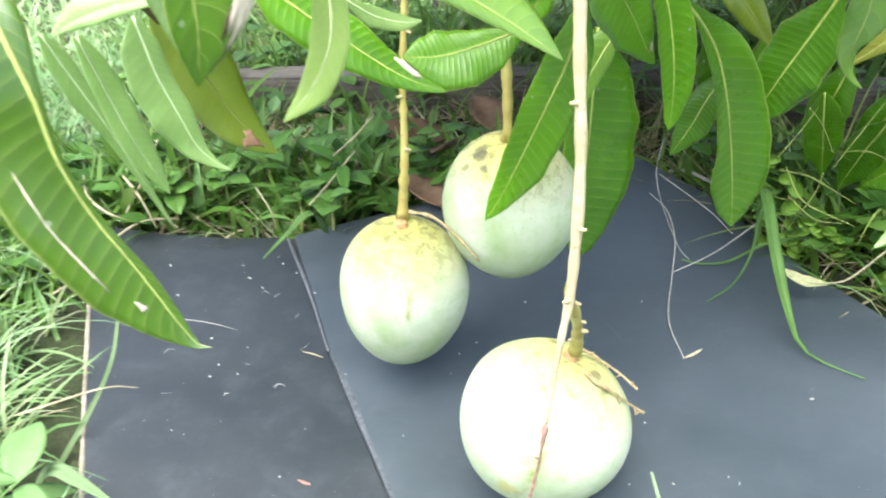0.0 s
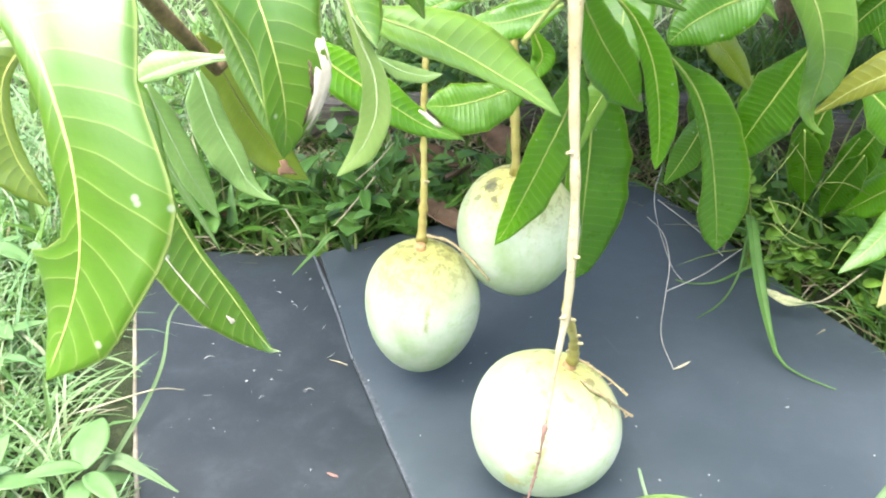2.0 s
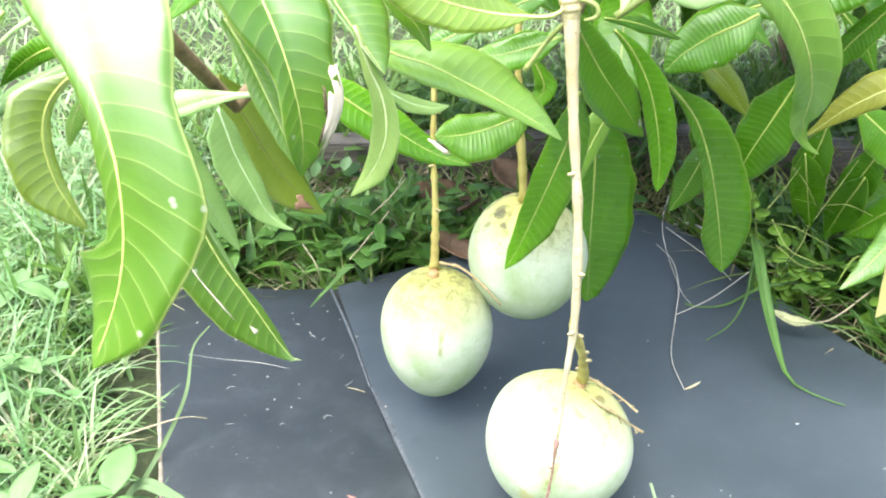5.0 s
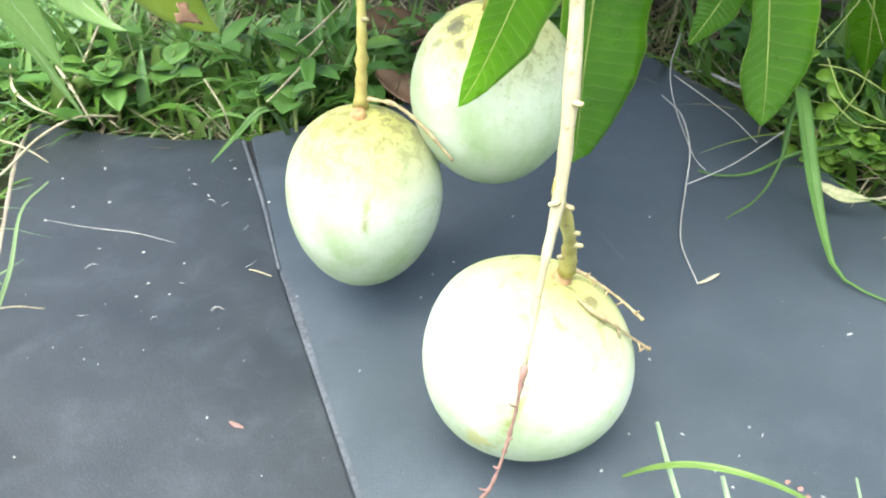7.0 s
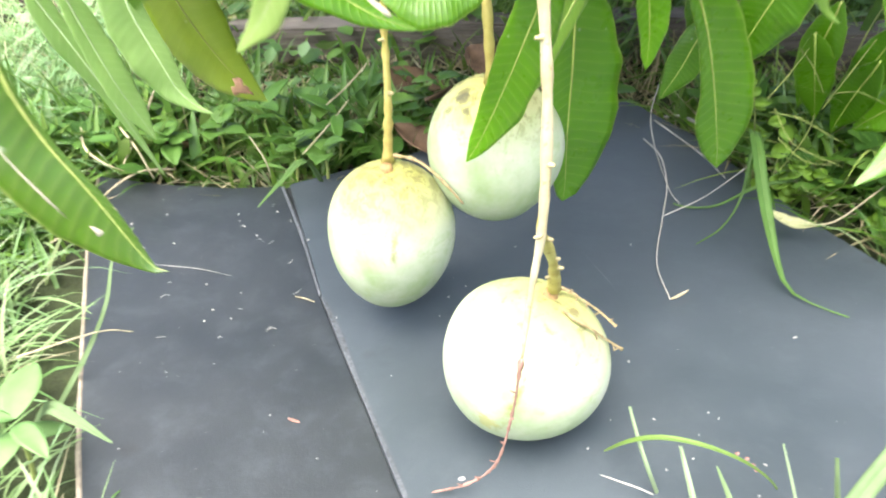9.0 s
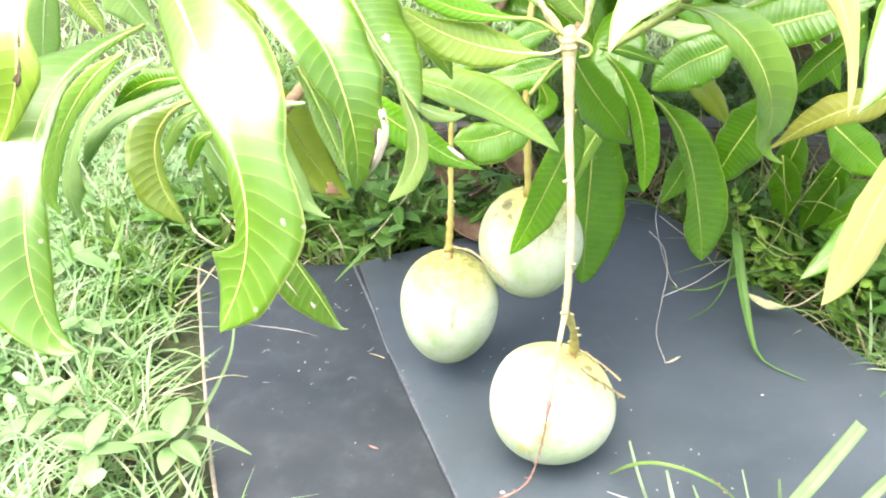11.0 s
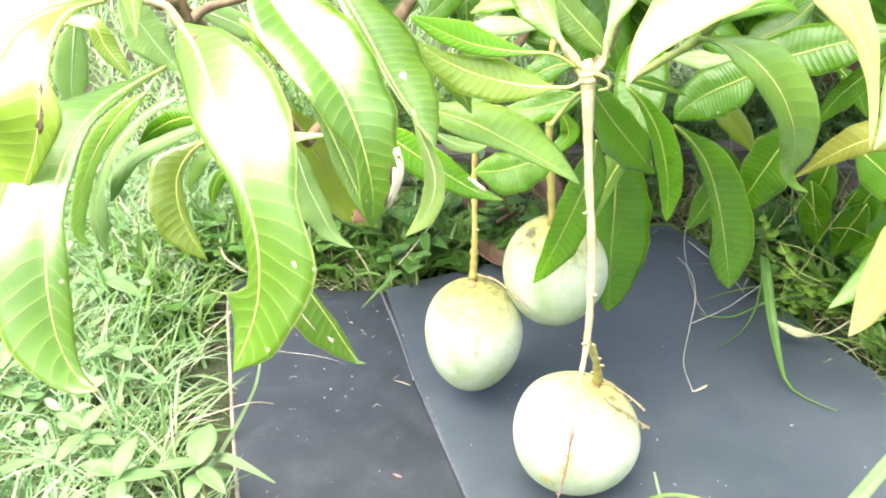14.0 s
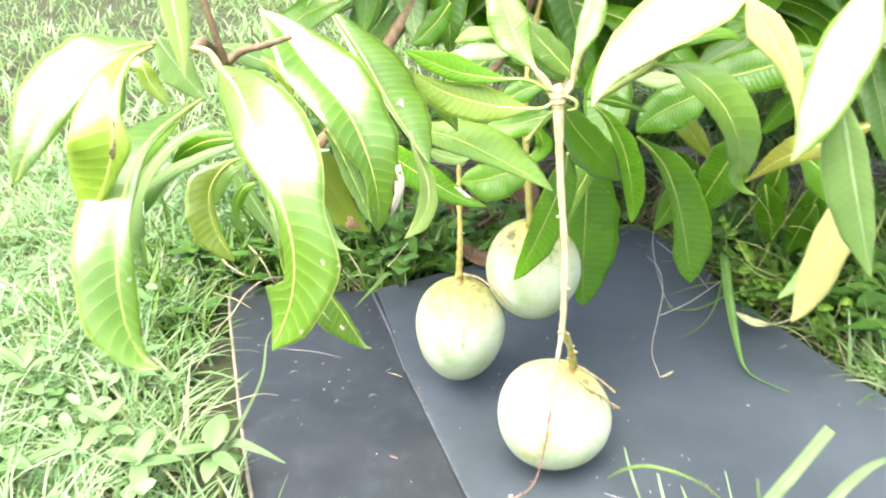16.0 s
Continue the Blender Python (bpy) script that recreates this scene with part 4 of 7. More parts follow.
leaf("fresh", [(0.1898, 0.4000, 0.3720), (0.2020, 0.3997, 0.3698), (0.2126, 0.3993, 0.3655), (0.2277, 0.3999, 0.3538), (0.2423, 0.4043, 0.3358), (0.2546, 0.4150, 0.3132), (0.2635, 0.4307, 0.2893), (0.2683, 0.4514, 0.2642), (0.2783, 0.4688, 0.2457), (0.2949, 0.4900, 0.2302)], 0.031, (-0.21, -0.77, 0.60), profile=((0.00, 0.06, 0.11, 0.20, 0.31, 0.44, 0.58, 0.73, 0.86, 1.00), (0.0011, 0.0029, 0.0085, 0.0104, 0.0100, 0.0087, 0.0103, 0.0071, 0.0034, 0.0006), (0.0011, 0.0037, 0.0085, 0.0174, 0.0207, 0.0196, 0.0125, 0.0031, 0.0034, 0.0006)))
leaf("dark", [(0.2493, 0.5000, 0.3210), (0.2368, 0.5000, 0.3146), (0.2198, 0.5000, 0.3073), (0.2039, 0.5000, 0.2972), (0.1929, 0.5000, 0.2860)], 0.039, (-0.16, -0.86, 0.49), profile=((0.00, 0.21, 0.48, 0.77, 1.00), (0.0034, 0.0180, 0.0182, 0.0131, 0.0017), (0.0034, 0.0172, 0.0208, 0.0157, 0.0022)))
leaf("dark", [(0.2491, 0.5300, 0.3177), (0.2626, 0.5260, 0.3222), (0.2816, 0.5204, 0.3279), (0.3033, 0.5136, 0.3360), (0.3244, 0.5068, 0.3429), (0.3447, 0.5000, 0.3493)], 0.039, (-0.25, -0.83, 0.49), profile=((0.00, 0.14, 0.34, 0.57, 0.79, 1.00), (0.0036, 0.0124, 0.0183, 0.0194, 0.0127, 0.0008), (0.0036, 0.0177, 0.0210, 0.0181, 0.0127, 0.0008)))
leaf("mid", [(0.1930, 0.4200, 0.3677), (0.2072, 0.4251, 0.3765), (0.2254, 0.4307, 0.3815), (0.2441, 0.4360, 0.3826), (0.2583, 0.4400, 0.3760)], 0.010, (-0.19, -0.87, 0.46), profile=((0.00, 0.24, 0.51, 0.78, 1.00), (0.0007, 0.0030, 0.0044, 0.0044, 0.0004), (0.0007, 0.0038, 0.0052, 0.0044, 0.0004)))
leaf("lime", [(0.2593, 0.4100, 0.4263), (0.2281, 0.3954, 0.4147), (0.1977, 0.3818, 0.4015), (0.1780, 0.3729, 0.3896), (0.1584, 0.3641, 0.3753), (0.1488, 0.3592, 0.3643), (0.1440, 0.3560, 0.3553)], 0.045, (-0.09, -0.62, 0.78), profile=((0.00, 0.24, 0.48, 0.65, 0.82, 0.93, 1.00), (0.0016, 0.0217, 0.0291, 0.0264, 0.0147, 0.0053, 0.0003), (0.0016, 0.0178, 0.0163, 0.0106, 0.0052, 0.0025, 0.0003)))
leaf("amber", [(0.3624, 0.4500, 0.3048), (0.3392, 0.4617, 0.2883), (0.3205, 0.4711, 0.2775), (0.3034, 0.4809, 0.2631), (0.2926, 0.4881, 0.2502), (0.2835, 0.4940, 0.2402)], 0.024, (-0.24, -0.74, 0.62), profile=((0.00, 0.28, 0.49, 0.70, 0.87, 1.00), (0.0032, 0.0118, 0.0147, 0.0105, 0.0036, 0.0005), (0.0032, 0.0126, 0.0095, 0.0070, 0.0027, 0.0005)))
leaf("beige", [(0.2323, 0.3300, 0.4302), (0.2434, 0.3300, 0.4128), (0.2537, 0.3300, 0.3979), (0.2625, 0.3300, 0.3826), (0.2697, 0.3300, 0.3637), (0.2735, 0.3300, 0.3443), (0.2747, 0.3300, 0.3259)], 0.022, (-0.26, -0.79, 0.55), profile=((0.00, 0.18, 0.34, 0.49, 0.67, 0.84, 1.00), (0.0011, 0.0115, 0.0077, 0.0045, 0.0028, 0.0023, 0.0003), (0.0011, 0.0109, 0.0110, 0.0078, 0.0034, 0.0023, 0.0003)))
leaf("bright", [(0.2839, 0.2700, 0.4534), (0.2701, 0.2499, 0.4260), (0.2579, 0.2371, 0.4046), (0.2478, 0.2289, 0.3869), (0.2413, 0.2247, 0.3754), (0.2366, 0.2220, 0.3661)], 0.030, (-0.26, -0.68, 0.68), profile=((0.00, 0.33, 0.58, 0.78, 0.90, 1.00), (0.0011, 0.0159, 0.0151, 0.0098, 0.0036, 0.0002), (0.0011, 0.0137, 0.0128, 0.0105, 0.0059, 0.0002)))
leaf("pale", [(0.2593, 0.2300, 0.3966), (0.2682, 0.2349, 0.3717), (0.2772, 0.2397, 0.3450), (0.2873, 0.2446, 0.3163), (0.2994, 0.2500, 0.2819)], 0.025, (-0.30, -0.67, 0.68), profile=((0.00, 0.22, 0.45, 0.70, 1.00), (0.0033, 0.0141, 0.0156, 0.0123, 0.0003), (0.0033, 0.0091, 0.0094, 0.0074, 0.0003)))
leaf("beige", [(0.3280, 0.3600, 0.3126), (0.3238, 0.3698, 0.2748), (0.3189, 0.3780, 0.2407), (0.3144, 0.3866, 0.2015), (0.3101, 0.3921, 0.1754), (0.3064, 0.3950, 0.1622)], 0.029, (-0.26, -0.66, 0.70), profile=((0.00, 0.25, 0.48, 0.74, 0.91, 1.00), (0.0025, 0.0092, 0.0122, 0.0113, 0.0052, 0.0004), (0.0025, 0.0125, 0.0163, 0.0141, 0.0067, 0.0004)))
leaf("bright2", [(0.3773, 0.5000, 0.1915), (0.3592, 0.4978, 0.1670), (0.3425, 0.4958, 0.1443), (0.3246, 0.4940, 0.1256)], 0.023, (-0.25, -0.67, 0.70), profile=((0.00, 0.36, 0.69, 1.00), (0.0043, 0.0109, 0.0072, 0.0005), (0.0043, 0.0122, 0.0099, 0.0005)))
leaf("dark", [(0.2985, 0.5500, 0.2685), (0.2859, 0.5570, 0.2374), (0.2758, 0.5622, 0.2137), (0.2672, 0.5668, 0.1916), (0.2607, 0.5700, 0.1753)], 0.040, (-0.20, -0.83, 0.53), profile=((0.00, 0.33, 0.59, 0.83, 1.00), (0.0027, 0.0194, 0.0179, 0.0106, 0.0010), (0.0027, 0.0208, 0.0226, 0.0135, 0.0010)))
leaf("olive", [(0.2306, 0.6000, 0.2741), (0.2522, 0.6000, 0.2541), (0.2659, 0.6000, 0.2384), (0.2792, 0.6000, 0.2198)], 0.023, (-0.19, -0.85, 0.49), profile=((0.00, 0.40, 0.69, 1.00), (0.0024, 0.0105, 0.0095, 0.0010), (0.0024, 0.0124, 0.0095, 0.0010)))
leaf("dark", [(0.3471, 0.5200, 0.3274), (0.3322, 0.5275, 0.3071), (0.3196, 0.5334, 0.2904), (0.3080, 0.5400, 0.2682)], 0.019, (-0.26, -0.81, 0.53), profile=((0.00, 0.36, 0.65, 1.00), (0.0021, 0.0078, 0.0079, 0.0027), (0.0021, 0.0095, 0.0114, 0.0027)))
leaf("mid", [(0.1321, 0.4300, 0.2958), (0.1296, 0.4517, 0.2636), (0.1198, 0.4713, 0.2273), (0.1051, 0.4862, 0.1851), (0.0952, 0.4907, 0.1616), (0.0872, 0.4920, 0.1479)], 0.030, (-0.01, -0.85, 0.53), profile=((0.00, 0.23, 0.48, 0.75, 0.91, 1.00), (0.0020, 0.0116, 0.0132, 0.0100, 0.0066, 0.0005), (0.0020, 0.0124, 0.0167, 0.0163, 0.0070, 0.0005)))
leaf("mid", [(0.1546, 0.5400, 0.2518), (0.1556, 0.5480, 0.2192), (0.1561, 0.5576, 0.1775), (0.1555, 0.5672, 0.1330), (0.1560, 0.5754, 0.0925), (0.1558, 0.5789, 0.0749), (0.1550, 0.5800, 0.0692)], 0.053, (0.22, -0.82, 0.52), profile=((0.00, 0.18, 0.41, 0.65, 0.87, 0.97, 1.00), (0.0020, 0.0124, 0.0171, 0.0167, 0.0103, 0.0057, 0.0011), (0.0020, 0.0249, 0.0354, 0.0367, 0.0239, 0.0103, 0.0011)))
leaf("fresh", [(0.1632, 0.5000, 0.2668), (0.1533, 0.5023, 0.2478), (0.1411, 0.5053, 0.2221), (0.1284, 0.5085, 0.1925), (0.1218, 0.5100, 0.1786)], 0.022, (-0.05, -0.75, 0.66), profile=((0.00, 0.22, 0.51, 0.84, 1.00), (0.0018, 0.0135, 0.0156, 0.0071, 0.0005), (0.0018, 0.0063, 0.0064, 0.0048, 0.0005)))
leaf("dark", [(0.2841, 0.7000, 0.1689), (0.2707, 0.7000, 0.1501), (0.2578, 0.7000, 0.1220), (0.2436, 0.7000, 0.0969)], 0.028, (-0.14, -0.78, 0.61), profile=((0.00, 0.28, 0.65, 1.00), (0.0029, 0.0128, 0.0140, 0.0012), (0.0029, 0.0128, 0.0140, 0.0012)))
leaf("mid", [(0.5020, 0.7500, 0.0936), (0.4712, 0.7665, 0.0648), (0.4387, 0.7835, 0.0308), (0.4071, 0.8000, -0.0085)], 0.067, (-0.26, -0.73, 0.63), profile=((0.00, 0.31, 0.64, 1.00), (0.0049, 0.0317, 0.0311, 0.0020), (0.0049, 0.0349, 0.0356, 0.0020)))
leaf("mid", [(0.3687, 0.6200, 0.2176), (0.3887, 0.6200, 0.2001), (0.4092, 0.6200, 0.1818), (0.4329, 0.6200, 0.1610)], 0.038, (-0.30, -0.75, 0.58), profile=((0.00, 0.31, 0.63, 1.00), (0.0025, 0.0208, 0.0202, 0.0020), (0.0025, 0.0173, 0.0177, 0.0020)))
leaf("mid", [(0.0898, 0.4500, 0.3841), (0.0718, 0.4500, 0.3862), (0.0583, 0.4500, 0.3849), (0.0466, 0.4500, 0.3797)], 0.013, (0.06, -0.85, 0.53), profile=((0.00, 0.41, 0.71, 1.00), (0.0012, 0.0048, 0.0055, 0.0004), (0.0012, 0.0055, 0.0071, 0.0004)))
leaf("pale", [(0.0919, 0.4700, 0.3644), (0.0748, 0.4700, 0.3654), (0.0587, 0.4700, 0.3660), (0.0345, 0.4700, 0.3635)], 0.016, (0.05, -0.76, 0.65), profile=((0.00, 0.30, 0.58, 1.00), (0.0013, 0.0079, 0.0079, 0.0004), (0.0013, 0.0070, 0.0079, 0.0004)))
leaf("dark", [(0.0367, 0.5500, 0.3893), (0.0251, 0.5500, 0.3744), (0.0110, 0.5500, 0.3614), (0.0001, 0.5500, 0.3539)], 0.021, (0.11, -0.88, 0.46), profile=((0.00, 0.37, 0.74, 1.00), (0.0035, 0.0099, 0.0081, 0.0005), (0.0035, 0.0113, 0.0108, 0.0005)))
leaf("fresh", [(0.1380, 0.4200, 0.3557), (0.1243, 0.4200, 0.3714), (0.1094, 0.4200, 0.3880), (0.0984, 0.4200, 0.4024)], 0.021, (-0.02, -0.85, 0.53), profile=((0.00, 0.34, 0.70, 1.00), (0.0011, 0.0103, 0.0100, 0.0011), (0.0011, 0.0103, 0.0108, 0.0011)))
leaf("dark", [(0.1477, 0.4500, 0.3331), (0.1699, 0.4593, 0.3265), (0.1957, 0.4700, 0.3143)], 0.010, (-0.10, -0.85, 0.52), profile=((0.00, 0.45, 1.00), (0.0012, 0.0049, 0.0008), (0.0012, 0.0049, 0.0008)))
leaf("pale", [(0.1798, 0.4800, 0.3411), (0.2061, 0.4800, 0.3363), (0.2301, 0.4800, 0.3373)], 0.016, (-0.13, -0.77, 0.62), profile=((0.00, 0.53, 1.00), (0.0013, 0.0078, 0.0009), (0.0013, 0.0078, 0.0009)))
leaf("dark", [(0.1156, 0.4200, 0.3532), (0.1008, 0.4200, 0.3499), (0.0878, 0.4200, 0.3435), (0.0783, 0.4200, 0.3370)], 0.019, (0.02, -0.86, 0.52), profile=((0.00, 0.37, 0.72, 1.00), (0.0011, 0.0100, 0.0077, 0.0004), (0.0011, 0.0092, 0.0077, 0.0004)))
leaf("mid", [(0.1222, 0.4300, 0.3281), (0.1050, 0.4300, 0.3226), (0.0857, 0.4300, 0.3186), (0.0701, 0.4300, 0.3203)], 0.021, (0.02, -0.84, 0.54), profile=((0.00, 0.34, 0.71, 1.00), (0.0012, 0.0111, 0.0088, 0.0004), (0.0012, 0.0103, 0.0104, 0.0004)))
leaf("dark", [(0.0847, 0.4400, 0.3361), (0.0578, 0.4400, 0.3273), (0.0298, 0.4400, 0.3130)], 0.016, (0.06, -0.85, 0.53), profile=((0.00, 0.47, 1.00), (0.0012, 0.0080, 0.0004), (0.0012, 0.0080, 0.0004)))
leaf("dark", [(0.0719, 0.5000, 0.3521), (0.0466, 0.5000, 0.3400), (0.0250, 0.5000, 0.3241)], 0.017, (0.07, -0.87, 0.50), profile=((0.00, 0.51, 1.00), (0.0013, 0.0086, 0.0004), (0.0013, 0.0086, 0.0004)))
leaf("mid", [(0.1084, 0.4700, 0.3031), (0.1141, 0.4700, 0.2878), (0.1080, 0.4700, 0.2780), (0.0954, 0.4700, 0.2744)], 0.015, (-0.01, -0.82, 0.57), profile=((0.00, 0.39, 0.68, 1.00), (0.0021, 0.0067, 0.0052, 0.0004), (0.0021, 0.0083, 0.0052, 0.0004)))
leaf("dark", [(0.3053, 0.5800, 0.3529), (0.2898, 0.5800, 0.3373), (0.2688, 0.5800, 0.3260), (0.2522, 0.5800, 0.3121)], 0.024, (-0.20, -0.85, 0.49), profile=((0.00, 0.33, 0.68, 1.00), (0.0023, 0.0116, 0.0118, 0.0010), (0.0023, 0.0116, 0.0118, 0.0010)))
leaf("dark", [(0.3304, 0.5800, 0.3020), (0.3469, 0.5800, 0.2827), (0.3600, 0.5800, 0.2581)], 0.019, (-0.27, -0.81, 0.52), profile=((0.00, 0.48, 1.00), (0.0022, 0.0095, 0.0009), (0.0022, 0.0095, 0.0009)))
leaf("mid", [(0.3764, 0.7000, 0.1752), (0.3757, 0.7077, 0.1561), (0.3736, 0.7162, 0.1348), (0.3728, 0.7270, 0.1059), (0.3722, 0.7355, 0.0824), (0.3727, 0.7400, 0.0692)], 0.035, (-0.23, -0.76, 0.61), profile=((0.00, 0.18, 0.38, 0.66, 0.88, 1.00), (0.0022, 0.0120, 0.0167, 0.0136, 0.0046, 0.0006), (0.0022, 0.0120, 0.0178, 0.0148, 0.0046, 0.0006)))
leaf("dark", [(0.4285, 0.7000, 0.1570), (0.4252, 0.7077, 0.1388), (0.4199, 0.7165, 0.1183), (0.4147, 0.7273, 0.0908), (0.4111, 0.7357, 0.0683), (0.4106, 0.7400, 0.0557)], 0.035, (-0.26, -0.74, 0.61), profile=((0.00, 0.18, 0.39, 0.66, 0.88, 1.00), (0.0021, 0.0123, 0.0170, 0.0138, 0.0046, 0.0006), (0.0021, 0.0123, 0.0182, 0.0149, 0.0046, 0.0006)))
leaf("mid", [(0.4706, 0.7000, 0.1070), (0.4619, 0.7079, 0.0953), (0.4503, 0.7175, 0.0819), (0.4374, 0.7284, 0.0647), (0.4276, 0.7365, 0.0515), (0.4244, 0.7400, 0.0439)], 0.037, (-0.28, -0.73, 0.63), profile=((0.00, 0.19, 0.42, 0.69, 0.90, 1.00), (0.0023, 0.0132, 0.0181, 0.0147, 0.0050, 0.0006), (0.0023, 0.0132, 0.0193, 0.0159, 0.0050, 0.0006)))
leaf("dark", [(0.2612, 0.7000, 0.1920), (0.2684, 0.7077, 0.1757), (0.2772, 0.7162, 0.1573), (0.2872, 0.7269, 0.1330), (0.2954, 0.7355, 0.1127), (0.2997, 0.7400, 0.1020)], 0.035, (-0.17, -0.78, 0.60), profile=((0.00, 0.18, 0.39, 0.66, 0.88, 1.00), (0.0023, 0.0127, 0.0170, 0.0139, 0.0048, 0.0006), (0.0023, 0.0127, 0.0182, 0.0151, 0.0048, 0.0006)))
leaf("mid", [(0.3606, 0.7000, 0.1505), (0.3660, 0.7077, 0.1334), (0.3718, 0.7160, 0.1142), (0.3798, 0.7268, 0.0887), (0.3862, 0.7355, 0.0674), (0.3895, 0.7400, 0.0561)], 0.034, (-0.24, -0.75, 0.62), profile=((0.00, 0.18, 0.39, 0.66, 0.88, 1.00), (0.0022, 0.0119, 0.0167, 0.0138, 0.0046, 0.0006), (0.0022, 0.0119, 0.0178, 0.0149, 0.0046, 0.0006)))
leaf("dark", [(0.4172, 0.7000, 0.1257), (0.4152, 0.7077, 0.1106), (0.4117, 0.7164, 0.0940), (0.4085, 0.7275, 0.0710), (0.4063, 0.7358, 0.0529), (0.4065, 0.7400, 0.0430)], 0.036, (-0.26, -0.74, 0.63), profile=((0.00, 0.18, 0.39, 0.67, 0.88, 1.00), (0.0022, 0.0124, 0.0172, 0.0141, 0.0047, 0.0006), (0.0022, 0.0124, 0.0184, 0.0152, 0.0047, 0.0006)))
leaf("mid", [(0.3075, 0.7000, 0.1992), (0.3129, 0.7076, 0.1843), (0.3194, 0.7161, 0.1675), (0.3271, 0.7267, 0.1455), (0.3334, 0.7354, 0.1269), (0.3368, 0.7400, 0.1170)], 0.035, (-0.20, -0.78, 0.59), profile=((0.00, 0.18, 0.39, 0.66, 0.88, 1.00), (0.0022, 0.0119, 0.0169, 0.0136, 0.0045, 0.0006), (0.0022, 0.0119, 0.0180, 0.0148, 0.0045, 0.0006)))


# leaves deep in the crown
rng = np.random.default_rng(5)
for i in range(110):
    x, y, z = rng.uniform(-0.06, 0.66), rng.uniform(0.62, 1.15), rng.uniform(0.3, 0.62)
    a, down = rng.uniform(0, 6.28), rng.uniform(0.3, 0.95)
    ln, w = rng.uniform(0.12, 0.2), rng.uniform(0.034, 0.05)
    d = np.array((math.cos(a) * (1 - down * 0.5), -abs(math.sin(a)) * (1 - down * 0.5), -down))
    p = np.array((x, y, z))
    if p[0] + d[0] * ln < 0.16 and p[2] + d[2] * ln < 0.3:
        p[2] += 0.16
    leaf(("dark", "dark", "mid")[i % 3], [tuple(p), tuple(p + d * ln * 0.45 + (0, 0, 0.015)), tuple(p + d * ln * 0.8), tuple(p + d * ln + (0, 0, -0.02))], w, (rng.uniform(-0.4, 0.4), -0.6, 0.7))

for i in range(60):
    x, y, z = rng.uniform(-0.06, 0.42), rng.uniform(0.6, 0.85), rng.uniform(0.3, 0.48)
    a, down = rng.uniform(0, 6.28), rng.uniform(0.1, 0.6)
    ln = rng.uniform(0.1, 0.16)
    d = np.array((math.cos(a), -abs(math.sin(a)) * 0.5, -down))
    p = np.array((x, y, z))
    if p[0] + d[0] * ln < 0.16 and p[2] + d[2] * ln < 0.3:
        # nothing hangs down before the plank
        p[2] += 0.14
    leaf(("dark", "mid")[i % 2], [tuple(p), tuple(p + d * ln * 0.5 + (0, 0, 0.012)), tuple(p + d * ln + (0, 0, -0.015))], rng.uniform(0.034, 0.046), (rng.uniform(-0.3, 0.3), -0.6, 0.7))

# an unseen crown above, added to shade the grass behind
crown = ([], [], [], [])
for i in range(720):
    turn, out = rng.uniform(0, 6.283), math.sqrt(rng.uniform(0, 1)) * rng.uniform(0.8, 1.1)
    p = np.array((0.38 + 0.78 * out * math.cos(turn), 0.97 + 0.56 * out * math.sin(turn), 0.5 + rng.uniform(0, 0.3) * (1.05 - 0.55 * out)))
    p[1] += 0.06 * (p[0] > 0.2)
    a, down = rng.uniform(0, 6.28), rng.uniform(0.1, 0.6)
    d = unit(np.array((math.cos(a), math.sin(a), -down)))
    ln = rng.uniform(0.15, 0.22)
    leaf(("dark", "mid")[i % 2], [tuple(p), tuple(p + d * ln * 0.5 + (0, 0, 0.02)), tuple(p + d * ln + (0, 0, -0.02))], rng.uniform(0.045, 0.06), (rng.uniform(-0.3, 0.3), rng.uniform(-0.3, 0.3), 1.0), into=crown)

crown_mesh = on_tree(child("crown_leaves", mesh_of("crown_leaves", crown[0], crown[1], CROWN, crown[2], True, crown[3]), None, "unseen dense upper crown of dark green leaves, added for shade"))
tagged(crown_mesh, "unseen dense upper crown of dark green leaves, added for shade", kind="stuff")


# ---- the mango tree: branches and stalks ----
def wood(name, pts, radii, mat, label="", n=16, knobs=0.06, sides=8):
    return on_tree(tube(name, pts, radii, mat, None, label, n, sides, knobs))


wood("trunk", [(0.62, 1.5, -0.03), (0.61, 1.48, 0.25), (0.6, 1.45, 0.55), (0.59, 1.43, 0.82)], [0.045, 0.038, 0.033, 0.027], BARK, "brown bark trunk", 20, 0.08, 14)
wood("branch", [(0.6, 1.44, 0.6), (0.35, 1.05, 0.62), (0.08, 0.68, 0.47), (-0.075, 0.49, 0.285), (-0.1, 0.43, 0.335), (-0.1, 0.33, 0.41), (-0.07, 0.225, 0.436)], [0.018, 0.013, 0.009, 0.007, 0.006, 0.005, 0.003], BARK, "dark brown drooping branch", 26)
wood("branch", [(0.6, 1.43, 0.72), (0.2, 0.9, 0.76), (-0.01, 0.5, 0.66), (-0.075, 0.29, 0.55), (-0.064, 0.215, 0.455), (-0.0577, 0.21, 0.4393), (-0.051, 0.21, 0.4311)], [0.016, 0.012, 0.007, 0.0045, 0.0035, 0.0018], BARK, "brown branch ending in a leaf rosette", 22)
wood("branch", [(0.6, 1.43, 0.7), (0.36, 1.0, 0.62), (0.2, 0.68, 0.42), (0.132, 0.46, 0.335), (0.122, 0.371, 0.357)], [0.015, 0.011, 0.007, 0.0045, 0.0045], BARK, "brown branch that carries the fruit", 22)
wood("branch", [(0.6, 1.43, 0.75), (0.42, 1.0, 0.7), (0.29, 0.55, 0.5), (0.222, 0.43, 0.4), (0.1938, 0.41, 0.3702)], [0.014, 0.009, 0.006, 0.004, 0.0032], GREEN_STEM, "green young branch", 22)
